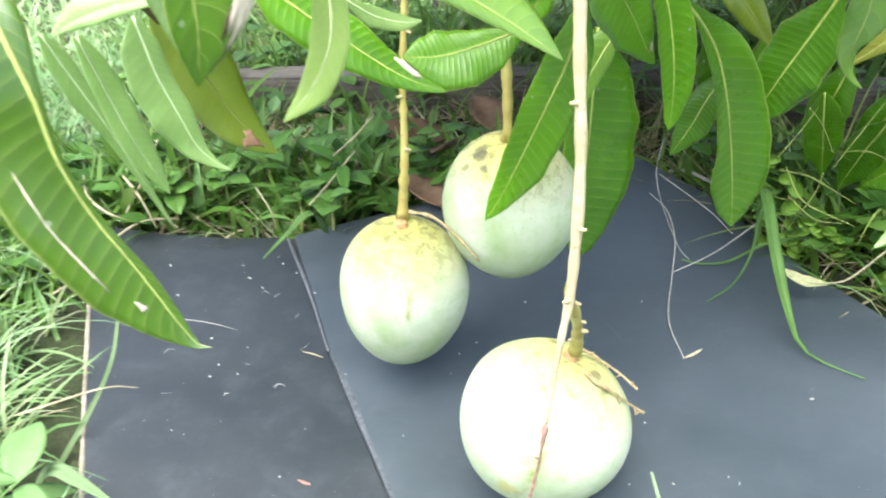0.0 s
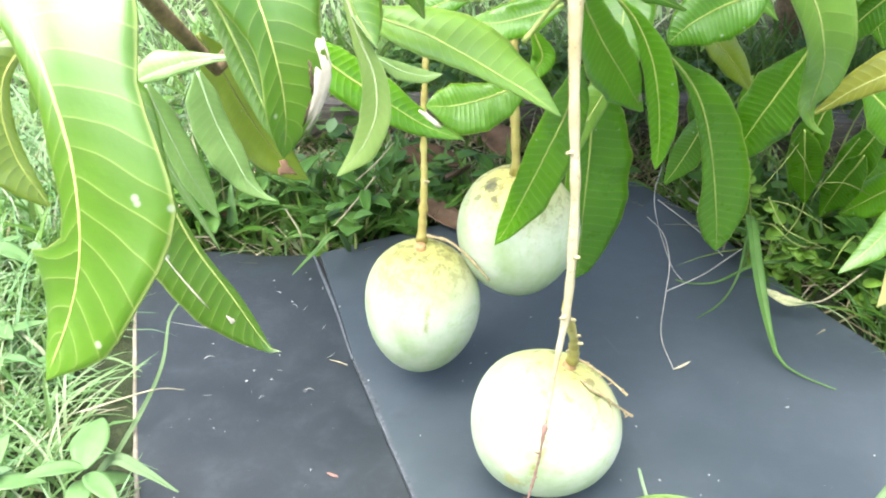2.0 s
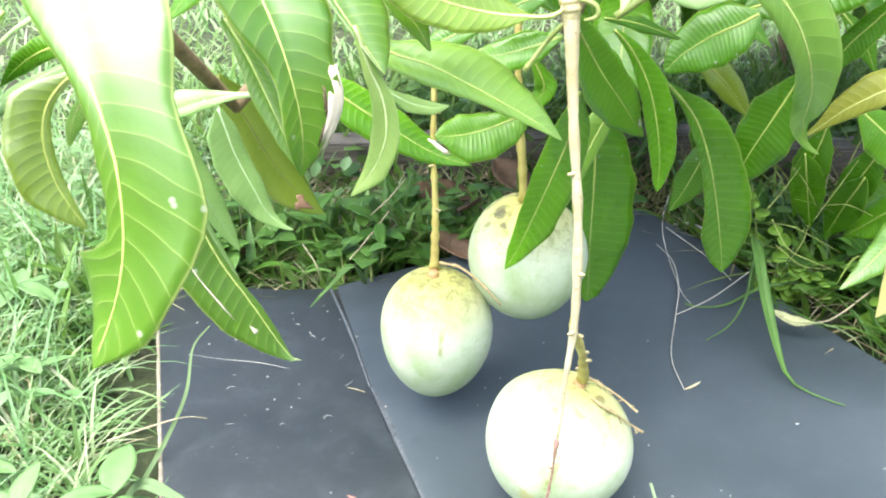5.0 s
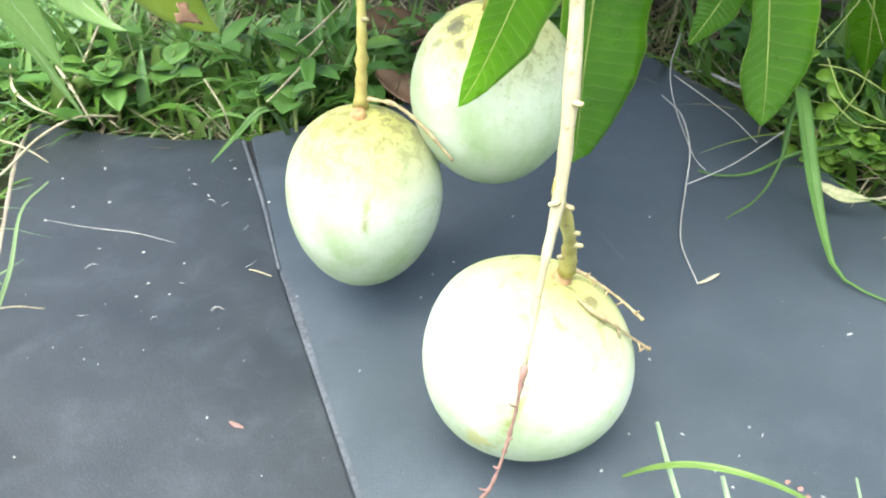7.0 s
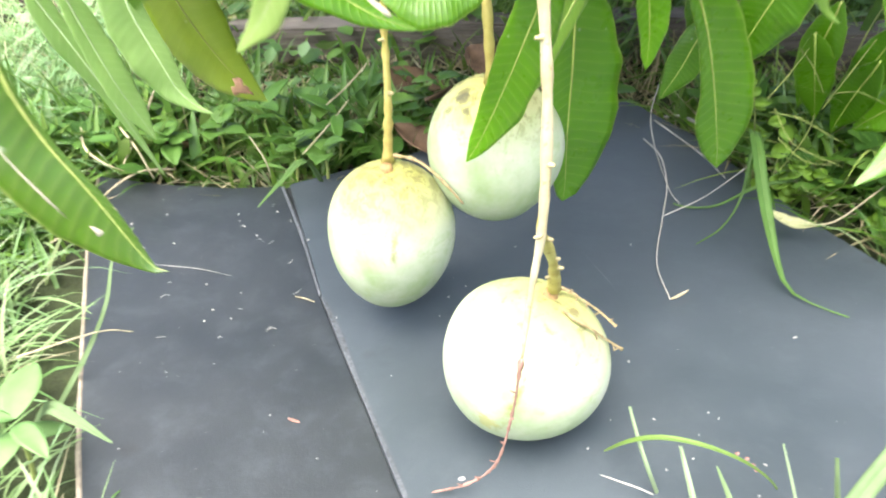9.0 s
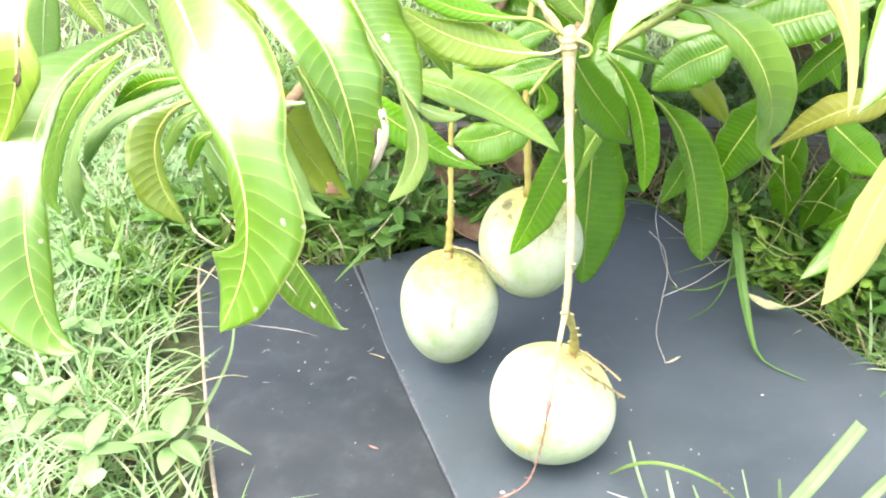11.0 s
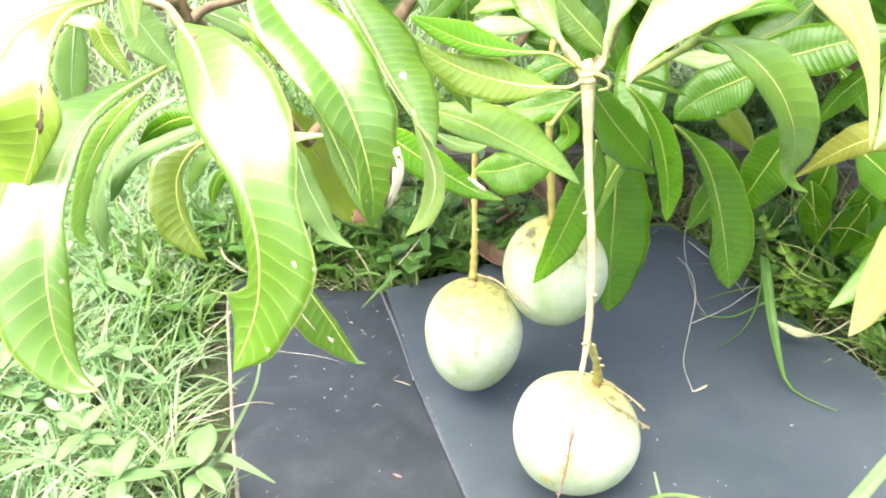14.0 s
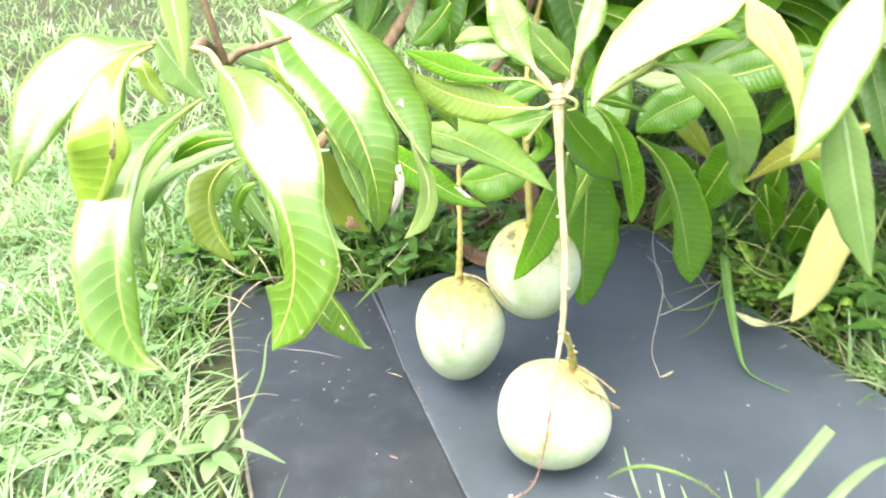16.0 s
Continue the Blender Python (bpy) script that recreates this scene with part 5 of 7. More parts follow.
wood("branch", [(0.6, 1.44, 0.55), (0.35, 1.05, 0.52), (0.14, 0.7, 0.4), (0.07, 0.57, 0.32), (0.04, 0.545, 0.30)], [0.014, 0.01, 0.006, 0.004, 0.0036], BARK, "thin brown branch behind leaves", 20)

fork = random.Random(3)
for k in range(14):
    # boughs that carry the upper crown
    turn, reach, z = 6.283 * k / 14 + fork.uniform(-0.2, 0.2), fork.uniform(0.5, 0.85), fork.uniform(0.54, 0.72)
    tip = (0.38 + 0.78 * reach * math.cos(turn), 1.03 + 0.6 * reach * math.sin(turn), z)
    foot = (0.597, 1.44, fork.uniform(0.5, 0.75))
    wood("bough", [foot, tuple(f * 0.55 + t * 0.45 + d for f, t, d in zip(foot, tip, (0.02, 0.0, 0.05))), tip], [0.014, 0.009, 0.003], BARK, "brown bough of the upper crown", 14)

wood("twig", [(-0.053, 0.212, 0.4299), (-0.044, 0.215, 0.4356), (-0.0323, 0.215, 0.4383), (-0.018, 0.22, 0.441)], [0.0026, 0.0019, 0.0017, 0.0012], BARK, "brown twig of a leaf rosette", 14, 0.12)
wood("twig", [(-0.0655, 0.2, 0.4419), (-0.0561, 0.2, 0.4404), (-0.0517, 0.2, 0.4338), (-0.049, 0.198, 0.4295)], [0.0012, 0.0016, 0.002, 0.0014], BUD_SCAR, "pale brown twig of a leaf rosette", 12, 0.12)
wood("twig", [(0.1196, 0.372, 0.3584), (0.1142, 0.372, 0.3679), (0.1083, 0.372, 0.3758), (0.1028, 0.373, 0.3834)], [0.0034, 0.003, 0.0026, 0.0013], BUD_SCAR, "knobbly grey-brown twig above the node", 18, 0.14)
wood("twig", [(0.1236, 0.372, 0.357), (0.1315, 0.372, 0.3667), (0.1324, 0.372, 0.3797), (0.1352, 0.373, 0.3914)], [0.0024, 0.0018, 0.0015, 0.0012], BUD_SCAR, "thin grey-brown twig above the node", 16, 0.14)
wood("petiole", [(0.1189, 0.378, 0.3462), (0.1117, 0.385, 0.3371), (0.0994, 0.385, 0.3213)], [0.0015, 0.0011, 0.0015], GREEN_STEM, "yellow-green leaf stalk", 10, 0.08)
wood("petiole", [(0.1254, 0.368, 0.3608), (0.1336, 0.366, 0.3572), (0.1341, 0.366, 0.352), (0.1281, 0.367, 0.3502)], [0.0016, 0.0014, 0.0013, 0.0008], GREEN_STEM, "short curled leaf stalk", 12, 0.08)
wood("twig", [(0.1486, 0.41, 0.3422), (0.1677, 0.41, 0.3544), (0.1848, 0.41, 0.3641), (0.1938, 0.41, 0.3702)], [0.0022, 0.0026, 0.0028, 0.0034], GREEN_STEM, "green young twig under a pale leaf", 14, 0.08)

# long pale stalk in front of the fruit, with the dried flower stalk at its end
wood("stalk_node", [(0.122, 0.371, 0.346), (0.1222, 0.371, 0.354), (0.1216, 0.3712, 0.362), (0.1222, 0.371, 0.366), (0.122, 0.3715, 0.3675)], [0.0036, 0.0048, 0.0056, 0.005, 0.0025], BUD_SCAR, "swollen woody node", 26, 0.12, 12)
wood("fruit_stalk", [(0.122, 0.371, 0.360), (0.124, 0.370, 0.30), (0.1275, 0.370, 0.24), (0.1268, 0.370, 0.18), (0.1225, 0.368, 0.145), (0.1195, 0.366, 0.120), (0.117, 0.3625, 0.098)], [0.0046, 0.0032, 0.0027, 0.0028, 0.0025, 0.0018, 0.0009], PALE_STALK, "long pale yellow-green fruit stalk", 40, 0.13)
wood("dried_stalk", [(0.117, 0.3625, 0.100), (0.1155, 0.3615, 0.088), (0.1135, 0.361, 0.07), (0.107, 0.362, 0.035), (0.100, 0.364, 0.016), (0.085, 0.362, 0.006), (0.066, 0.359, 0.003)], [0.0014, 0.0008, 0.0009, 0.0007, 0.001, 0.0009, 0.0006], RED_STALK, "thin reddish dried flower stalk", 46, 0.45, 6)
wood("side_stalk", [(0.1262, 0.3705, 0.1800), (0.1261, 0.3720, 0.1734), (0.1306, 0.3840, 0.1550), (0.1353, 0.4020, 0.1311), (0.1378, 0.4240, 0.1012)], [0.0022, 0.0026, 0.0029, 0.0038], STALK, "knobbly yellow stalk joining the fruit", 26, 0.26)
wood("side_stalk", [(0.1385, 0.430, 0.0985), (0.1472, 0.4297, 0.0945), (0.1557, 0.430, 0.0878), (0.166, 0.430, 0.079), (0.1755, 0.4257, 0.0715)], [0.0013, 0.0009, 0.0007, 0.0007, 0.0011], DRY_STALK, "dried stub of flower stalk", 30, 0.38, 6)
wood("side_stalk", [(0.142, 0.4105, 0.0955), (0.1489, 0.4058, 0.0918), (0.1557, 0.4065, 0.0868), (0.1665, 0.4115, 0.0742), (0.178, 0.4155, 0.0625)], [0.0008, 0.0013, 0.0006, 0.0006, 0.001], DRY_STALK, "dried stub of flower stalk", 30, 0.38, 6)
knob = random.Random(21)
for x, y, z in ((0.1472, 0.4297, 0.0945), (0.152, 0.430, 0.091), (0.1585, 0.430, 0.0856), (0.166, 0.430, 0.079), (0.172, 0.4275, 0.0745), (0.161, 0.409, 0.0803), (0.172, 0.4135, 0.0685), (0.176, 0.415, 0.0645)):
    a = knob.uniform(0, 6.28)
    wood("spur", [(x, y, z), (x + 0.002 * math.cos(a), y - 0.002, z + 0.002 * math.sin(a)), (x + 0.0035 * math.cos(a), y - 0.003, z + 0.0035 * math.sin(a))], [0.0006, 0.0005, 0.0004], DRY_STALK, "", 6, 0.2, 5)
wood("fruit_stalk", [(0.040, 0.545, 0.302), (0.040, 0.545, 0.27), (0.037, 0.543, 0.22), (0.036, 0.541, 0.17), (0.033, 0.538, 0.126)], [0.0024, 0.0023, 0.0026, 0.0026, 0.0042], STALK, "knobbly yellow-green fruit stalk", 34, 0.24)
wood("dried_stalk", [(0.038, 0.535, 0.132), (0.054, 0.523, 0.134), (0.069, 0.518, 0.123), (0.084, 0.512, 0.107)], [0.0016, 0.001, 0.0009, 0.0006], DRY_STALK, "dried flower stalk lying on the fruit", 34, 0.42, 6)
wood("fruit_stalk", [(0.12, 0.665, 0.385), (0.102, 0.56, 0.325), (0.100, 0.548, 0.26), (0.102, 0.548, 0.21), (0.103, 0.55, 0.176)], [0.0024, 0.0023, 0.0026, 0.0026, 0.0042], STALK, "knobbly yellow-brown fruit stalk", 32, 0.24)


spurs = random.Random(8)
for x, y, z in ((0.114, 0.361, 0.078), (0.111, 0.361, 0.058), (0.108, 0.3615, 0.04), (0.1035, 0.363, 0.024), (0.094, 0.363, 0.011), (0.084, 0.362, 0.006), (0.074, 0.36, 0.004)):
    dx = spurs.choice((-1, 1)) * spurs.uniform(0.002, 0.0045)
    wood("spur", [(x, y, z), (x + dx * 0.6, y - 0.001, z + 0.0015), (x + dx, y - 0.0015, z + 0.003)], [0.0007, 0.0005, 0.0003], RED_STALK, "", 6, 0.2, 5)
for x, y, z, dx in ((0.1283, 0.3780, 0.1642, 0.004), (0.1306, 0.3840, 0.1550, -0.004), (0.1330, 0.3930, 0.1431, 0.0045), (0.1353, 0.4020, 0.1311, 0.005), (0.1363, 0.4108, 0.1191, -0.0045), (0.040, 0.544, 0.25, 0.0035), (0.037, 0.542, 0.21, -0.0038), (0.036, 0.54, 0.175, 0.004), (0.1255, 0.369, 0.27, -0.004), (0.1275, 0.369, 0.21, 0.0038), (0.1262, 0.368, 0.172, -0.0035)):
    wood("bud_scar", [(x, y, z), (x + dx * 0.7, y - 0.002, z), (x + dx, y - 0.003, z + 0.0006)], [0.0012, 0.0013, 0.0009], BUD_SCAR, "small brown bud scar", 6, 0.15, 6)


# ---- the fruit ----
def mango(label, centre, radii, russet, streak, lean=(0, 0), seed=0, egg=0.05, zone=(0.026, 0.054, 130), blots=()):
    """A mango: a slightly lopsided egg with a dimple at the stem, and the stem's scar."""
    me = bpy.data.meshes.new("mango")
    bm = bmesh.new()
    bmesh.ops.create_uvsphere(bm, u_segments=56, v_segments=36, radius=1.0)
    for v in bm.verts:
        x, y, z = v.co
        belly = 1 + egg * z - 0.03 * z * z
        shoulder = 1 + 0.04 * x * (1 - z * z)
        dim = 0.05 * math.exp(-((1 - z) * 30) ** 2)
        lump = 0.015 * noise.noise(Vector((x * 1.3 + seed, y * 1.3, z * 1.3)))
        v.co = Vector((x * belly * shoulder * radii[0], y * belly * radii[1], (z - dim) * (1 + 0.02 * x) * radii[2])) * (1 + lump)
    for f in bm.faces:
        f.smooth = True
    bm.to_mesh(me)
    bm.free()
    me.materials.append(mango_skin("mango_skin", russet, streak, zone, blots))
    ob = tagged(new("mango", me), label, "mango", "mangoes on the tree")
    ob.matrix_world = pose(*centre, lean[0], lean[1], 0)
    top = radii[2] * 0.95
    sv, sf = tube_data([(0, 0, top - 0.003), (0, 0, top + 0.001), (0, 0, top + 0.004)], [0.0052, 0.0048, 0.0038], 6, 10)
    child("stem_scar", mesh_of("stem_scar", sv, sf, [SCAR]), ob, "woody yellow-brown stem end")
    return ob


mango("pale green unripe mango hanging just over a dark mat", (0.0305, 0.533, 0.070), (0.0445, 0.0435, 0.0570), 0.15, (0.008, 0.004, 0.032), (4, 2), 1, 0.1)
mango("pale green mango with dark russet marks by its stem", (0.104, 0.553, 0.127), (0.0465, 0.046, 0.0520), 0.12, (0.2, 0.0, 0.01), (2, 0), 2, 0.05, (0.016, 0.04, 115), ((-0.0083, -0.014, 0.0475, 0.018, (0.6, 0.56, 0.18)), (-0.0193, -0.0096, 0.046, 0.0055, (0.07, 0.07, 0.06)), (-0.0185, -0.0145, 0.0435, 0.0045, (0.08, 0.08, 0.06)), (-0.017, -0.0237, 0.0405, 0.003, (0.12, 0.11, 0.06)), (-0.0287, -0.0156, 0.0366, 0.003, (0.17, 0.17, 0.09))))
mango("large pale green mango resting on a dark mat", (0.1200, 0.421, 0.0510), (0.0512, 0.0505, 0.0490), 0.09, (-0.009, -0.03, 0.03), (-6, 20), 3, 0.05, (0.02, 0.046, 110), ((0.0, -0.004, 0.048, 0.014, (0.5, 0.47, 0.17)), (0.014, -0.011, 0.0465, 0.0035, (0.16, 0.13, 0.06)), (0.02, -0.016, 0.042, 0.003, (0.24, 0.2, 0.1)), (-0.014, -0.014, 0.045, 0.006, (0.5, 0.5, 0.24)), (-0.017, -0.04, -0.022, 0.006, (0.42, 0.4, 0.14))))


# ---- ground, mat, board ----
def ground_sheet():
    steps = np.concatenate([-np.geomspace(60, 1.7, 14), np.linspace(-1.6, 1.6, 33), np.geomspace(1.7, 60, 14)])
    n = len(steps)
    V = []
    for y in steps:
        for x in steps:
            X, Y = x + 0.1, y + 0.7
            h = 0.012 * noise.noise(Vector((X * 3, Y * 3, 0))) - 0.018
            V.append((X, Y, h))
    Fs = [(j * n + i, j * n + i + 1, (j + 1) * n + i + 1, (j + 1) * n + i) for j in range(n - 1) for i in range(n - 1)]
    return tagged(new("ground", mesh_of("ground", V, Fs, [ground_material()])), "brown soil with thatch under the grass", "ground", "", "structure")


ground_sheet()


def slab(name, outline, z0, z1, mats, parent=None, label="", bevel=0.0012):
    """A thin flat panel with an outline, rounded at its rim; slot 1 is the rim."""
    bm = bmesh.new()
    vs = [bm.verts.new((x, y, z0)) for x, y in outline]
    f = bm.faces.new(vs)
    if f.normal.z > 0:
        f.normal_flip()
    r = bmesh.ops.extrude_face_region(bm, geom=[f])
    for v in (g for g in r["geom"] if isinstance(g, bmesh.types.BMVert)):
        v.co.z = z1
    bm.normal_update()
    rim = [e for e in bm.edges if all(v.co.z > (z0 + z1) / 2 for v in e.verts)]
    bmesh.ops.bevel(bm, geom=rim, offset=bevel, segments=2, affect="EDGES")
    bmesh.ops.recalc_face_normals(bm, faces=bm.faces[:])
    bm.normal_update()
    for g in bm.faces:
        g.material_index = 0 if g.normal.z > 0.6 or len(mats) < 2 else 1
    me = bpy.data.meshes.new(name)
    bm.to_mesh(me)
    bm.free()
    for m in mats:
        me.materials.append(m)
    return child(name, me, parent, label)


mat = tagged(new("rubber_mat"), "dark grey rubber mat with seams, dusty, lying on grass", "mat")
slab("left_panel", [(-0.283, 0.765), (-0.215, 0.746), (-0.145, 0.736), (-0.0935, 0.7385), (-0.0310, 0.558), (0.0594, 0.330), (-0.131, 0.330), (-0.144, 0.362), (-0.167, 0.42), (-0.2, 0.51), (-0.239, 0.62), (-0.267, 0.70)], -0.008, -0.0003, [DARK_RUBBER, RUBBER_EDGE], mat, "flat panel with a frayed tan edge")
tube("frayed_edge", [(-0.2845, 0.764, -0.003), (-0.2685, 0.70, -0.003), (-0.2405, 0.62, -0.003), (-0.2015, 0.51, -0.003), (-0.1685, 0.42, -0.003), (-0.1455, 0.362, -0.003), (-0.1325, 0.332, -0.003)], [0.0017, 0.0019, 0.002, 0.002, 0.0022], RUBBER_EDGE, mat, "frayed tan backing along the rim", 40, 8, 0.2)
slab("main_panel", [(-0.089, 0.741), (0.02, 0.80), (0.14, 0.868), (0.255, 0.922), (0.312, 0.826), (0.364, 0.68), (0.426, 0.56), (0.50, 0.42), (0.54, 0.33), (0.0597, 0.330), (-0.0303, 0.558)], -0.008, 0.0002, [RUBBER], mat, "larger smooth panel")
slab("seam", [(-0.0945, 0.7375), (-0.088, 0.7400), (-0.0265, 0.558), (-0.0325, 0.557)], -0.0075, -0.0025, [GROOVE], mat, "dark seam groove", 0.0005)
tube("seam_bead", [(-0.0938, 0.735, -0.0008), (-0.0598, 0.645, -0.0007), (-0.0312, 0.560, -0.0005)], [0.0019, 0.0019, 0.0012], BEAD, mat, "rounded seam bead", 20, 6)
slab("seam_strip", [(-0.0298, 0.556), (-0.0262, 0.555), (-0.005, 0.507), (0.0125, 0.458), (0.031, 0.412), (0.0638, 0.331), (0.0600, 0.331), (0.0285, 0.4095), (-0.0075, 0.499)], -0.002, 0.0005, [BEAD], mat, "worn lighter lip of the seam", 0.0004)
tube("crease", [(0.150, 0.684, -0.0004), (0.190, 0.582, -0.0004), (0.228, 0.485, -0.0005)], [0.0005, 0.0007, 0.0005], SCUFF, mat, "faint scuffed crease", 20, 6)


def plank(name, label, x0, x1, y, depth, z0, z1, seed):
    bm = bmesh.new()
    bmesh.ops.create_cube(bm, size=1.0)
    bmesh.ops.subdivide_edges(bm, edges=[e for e in bm.edges if abs(e.verts[0].co.x - e.verts[1].co.x) > 0.5], cuts=30)
    bmesh.ops.bevel(bm, geom=[e for e in bm.edges if abs(e.verts[0].co.x - e.verts[1].co.x) > 1e-4], offset=0.06, segments=2, affect="EDGES")
    for v in bm.verts:
        X = v.co.x
        v.co = Vector((x0 + (X + 0.5) * (x1 - x0), y + v.co.y * depth, z0 + (v.co.z + 0.5) * (z1 - z0)))
        v.co += Vector((0, noise.noise(v.co * 23 + Vector((seed, 0, 0))), noise.noise(v.co * 19))) * 0.0035
    me = bpy.data.meshes.new(name)
    bm.to_mesh(me)
    bm.free()
    me.materials.append(WOOD)
    return tagged(new(name, me), label, "plank")


plank("wooden_plank", "weathered grey wooden plank lying in the grass", -0.24, 0.40, 1.115, 0.05, -0.022, 0.034, 1)
plank("wooden_plank", "weathered grey plank end half hidden by leaves", 0.44, 0.95, 1.05, 0.05, -0.022, 0.03, 4)


# ---- grass and weeds ----
MAT_RIM = [(-0.305, 0.775), (-0.09, 0.75), (0.26, 0.94), (0.32, 0.83), (0.375, 0.69), (0.435, 0.565), (0.56, 0.33), (0.56, 0.315), (-0.147, 0.315), (-0.19, 0.42), (-0.264, 0.62)]


def on_mat(x, y):
    inside = False
    for (x1, y1), (x2, y2) in zip(MAT_RIM, MAT_RIM[1:] + MAT_RIM[:1]):
        if (y1 > y) != (y2 > y) and x < x1 + (y - y1) * (x2 - x1) / (y2 - y1):
            inside = not inside
    return inside


def blade_into(V, Fs, root, way, length, width, lean, droop, segs=5):
    """A bent grass blade with a shallow fold: three verts a step."""
    o = len(V)
    w = np.array((-way[1], way[0], 0.0))
    p = np.array(root, float)
    pitch = lean
    for i in range(segs + 1):
        f = i / segs
        hw = width * 0.5 * (1 - f ** 2.2) * (0.7 + 0.6 * min(1, f * 3)) + 0.0001
        nrm = np.array((-way[0] * math.sin(pitch), -way[1] * math.sin(pitch), math.cos(pitch)))
        V += [p - w * hw, p - nrm * hw * 0.45, p + w * hw]
        step = length / segs
        p = p + step * np.array((way[0] * math.cos(pitch), way[1] * math.cos(pitch), math.sin(pitch)))
        pitch -= droop / segs
        if i:
            a, b = o + (i - 1) * 3, o + i * 3
            Fs += [(a, a + 1, b + 1, b), (a + 1, a + 2, b + 2, b + 1)]


def ground_z(x, y):
    return 0.012 * noise.noise(Vector((x * 3, y * 3, 0))) - 0.018


def field(name, label, category, material, count, box, lengths, widths, leans, droops, seed, keep=None, segs=5):
    rng = np.random.default_rng(seed)
    V, Fs, made = [], [], 0
    while made < count:
        x, y = rng.uniform(box[0], box[1]), rng.uniform(box[2], box[3])
        if on_mat(x, y) or (keep and not keep(x, y, rng)):
            continue
        made += 1
        a = rng.uniform(0, 2 * math.pi)
        blade_into(V, Fs, (x, y, ground_z(x, y) - 0.003), (math.cos(a), math.sin(a)), rng.uniform(*lengths) * (0.7 + 0.6 * noise.noise(Vector((x * 6, y * 6, 3))) + 0.15),
                   rng.uniform(*widths), rng.uniform(*leans), rng.uniform(*droops), segs)
    return tagged(new(name, mesh_of(name, V, Fs, [material])), label, category, "", "stuff")


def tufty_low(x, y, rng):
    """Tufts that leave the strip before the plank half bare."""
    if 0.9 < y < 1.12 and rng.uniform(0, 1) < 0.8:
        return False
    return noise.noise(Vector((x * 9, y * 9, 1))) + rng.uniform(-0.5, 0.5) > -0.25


def near_tree(x, y, rng):
    far = math.hypot((x - 0.05) / 0.85, (y - 0.75) / 0.75)
    return rng.uniform(0, 1) < math.exp(-far ** 4)


def tufty(x, y, rng):
    return noise.noise(Vector((x * 9, y * 9, 1))) + rng.uniform(-0.5, 0.5) > -0.25


def clear_of_mat(x, y, rng):
    return off_front(x, y, rng) and not on_mat(x + 0.07, y) and not (x > -0.32 and y > 0.7)


def sunny(x, y, rng):
    return off_front(x, y, rng) and (rng.uniform(0, 1) < 0.08 or not (x > -0.3 and y > 0.72 - 0.1 * (x > 0.25)))


def sunny_clear(x, y, rng):
    return sunny(x, y, rng) and not any(on_mat(x + d, y + e) for d in (0.03, 0.06, -0.06) for e in (-0.04, 0.0, 0.04))


def off_front(x, y, rng):
    return near_tree(x, y, rng) and tufty(x, y, rng) and not (y < 0.33 and x > -0.12)


field("grass", "short bright green lawn grass, uneven blades", "grass", GRASS, 9200, (-1.05, 1.15, 0.1, 1.8), (0.045, 0.12), (0.0014, 0.0034), (0.5, 1.5), (0.3, 1.9), 11, lambda x, y, rng: sunny(x, y, rng) and not on_mat(x + 0.03, y))
field("long_grass", "long thin pale grass blades bent over", "grass", LONG_GRASS, 3900, (-1.05, -0.1, 0.15, 1.2), (0.08, 0.18), (0.0014, 0.0026), (0.5, 1.3), (0.8, 2.2), 16, clear_of_mat, 7)
field("shaded_grass", "broader grass blades coloured darker for the tree's shade", "grass", SHADE_GRASS, 5200, (-0.45, 0.95, 0.6, 1.5), (0.05, 0.13), (0.003, 0.0075), (0.5, 1.5), (0.3, 1.6), 15, tufty_low)
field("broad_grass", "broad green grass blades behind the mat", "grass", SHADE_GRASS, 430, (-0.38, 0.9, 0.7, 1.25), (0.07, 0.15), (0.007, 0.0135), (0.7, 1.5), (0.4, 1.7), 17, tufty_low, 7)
FRINGE = grassy("fringe_blades", [(0.0, (0.05, 0.15, 0.022)), (0.5, (0.1, 0.235, 0.042)), (1.0, (0.19, 0.33, 0.09))], 0.3, 0.45)
field("fringe_grass", "broad bright green grass blades along the mat rim", "grass", FRINGE, 260, (-0.4, 0.08, 0.75, 0.93), (0.05, 0.12), (0.006, 0.0115), (0.6, 1.5), (0.3, 1.9), 27, tufty, 7)
field("rim_grass", "bright green grass blades beside the mat", "grass", FRINGE, 300, (0.4, 0.66, 0.38, 0.7), (0.05, 0.1), (0.003, 0.008), (0.6, 1.5), (0.3, 1.7), 33, lambda x, y, rng: not on_mat(x - 0.03, y), 6)
field("tall_stems", "long thin yellow-green grass stems crossing under the tree", "grass", STEMS, 330, (0.33, 0.85, 0.5, 1.05), (0.13, 0.24), (0.0016, 0.0034), (0.5, 1.35), (0.2, 1.5), 19, lambda x, y, rng: not on_mat(x - 0.08, y) and not on_mat(x - 0.05, y + 0.06), 8)
field("plank_grass", "short grass coloured dark for shade at the foot of the plank", "grass", SHADE_GRASS, 420, (-0.3, 0.75, 0.99, 1.08), (0.025, 0.055), (0.003, 0.006), (0.5, 1.5), (0.3, 1.5), 28)
field("litter", "brown straw and dead grass litter under the tree", "dry grass", THATCH, 2100, (-0.35, 0.7, 0.72, 1.2), (0.03, 0.11), (0.0012, 0.003), (0.0, 0.9), (-0.2, 0.8), 18)


def outer(x, y, rng):
    """The lawn all round, thinning out away from the tree with no straight border."""
    if 0.14 < y < 0.35 and -0.2 < x < 0.75:
        return False
    far = math.hypot(x - 0.1, y - 0.7)
    return (not near_tree(x, y, rng) or y < 0.14) and rng.uniform(0, 1) < math.exp(-(far / 2.3) ** 2)


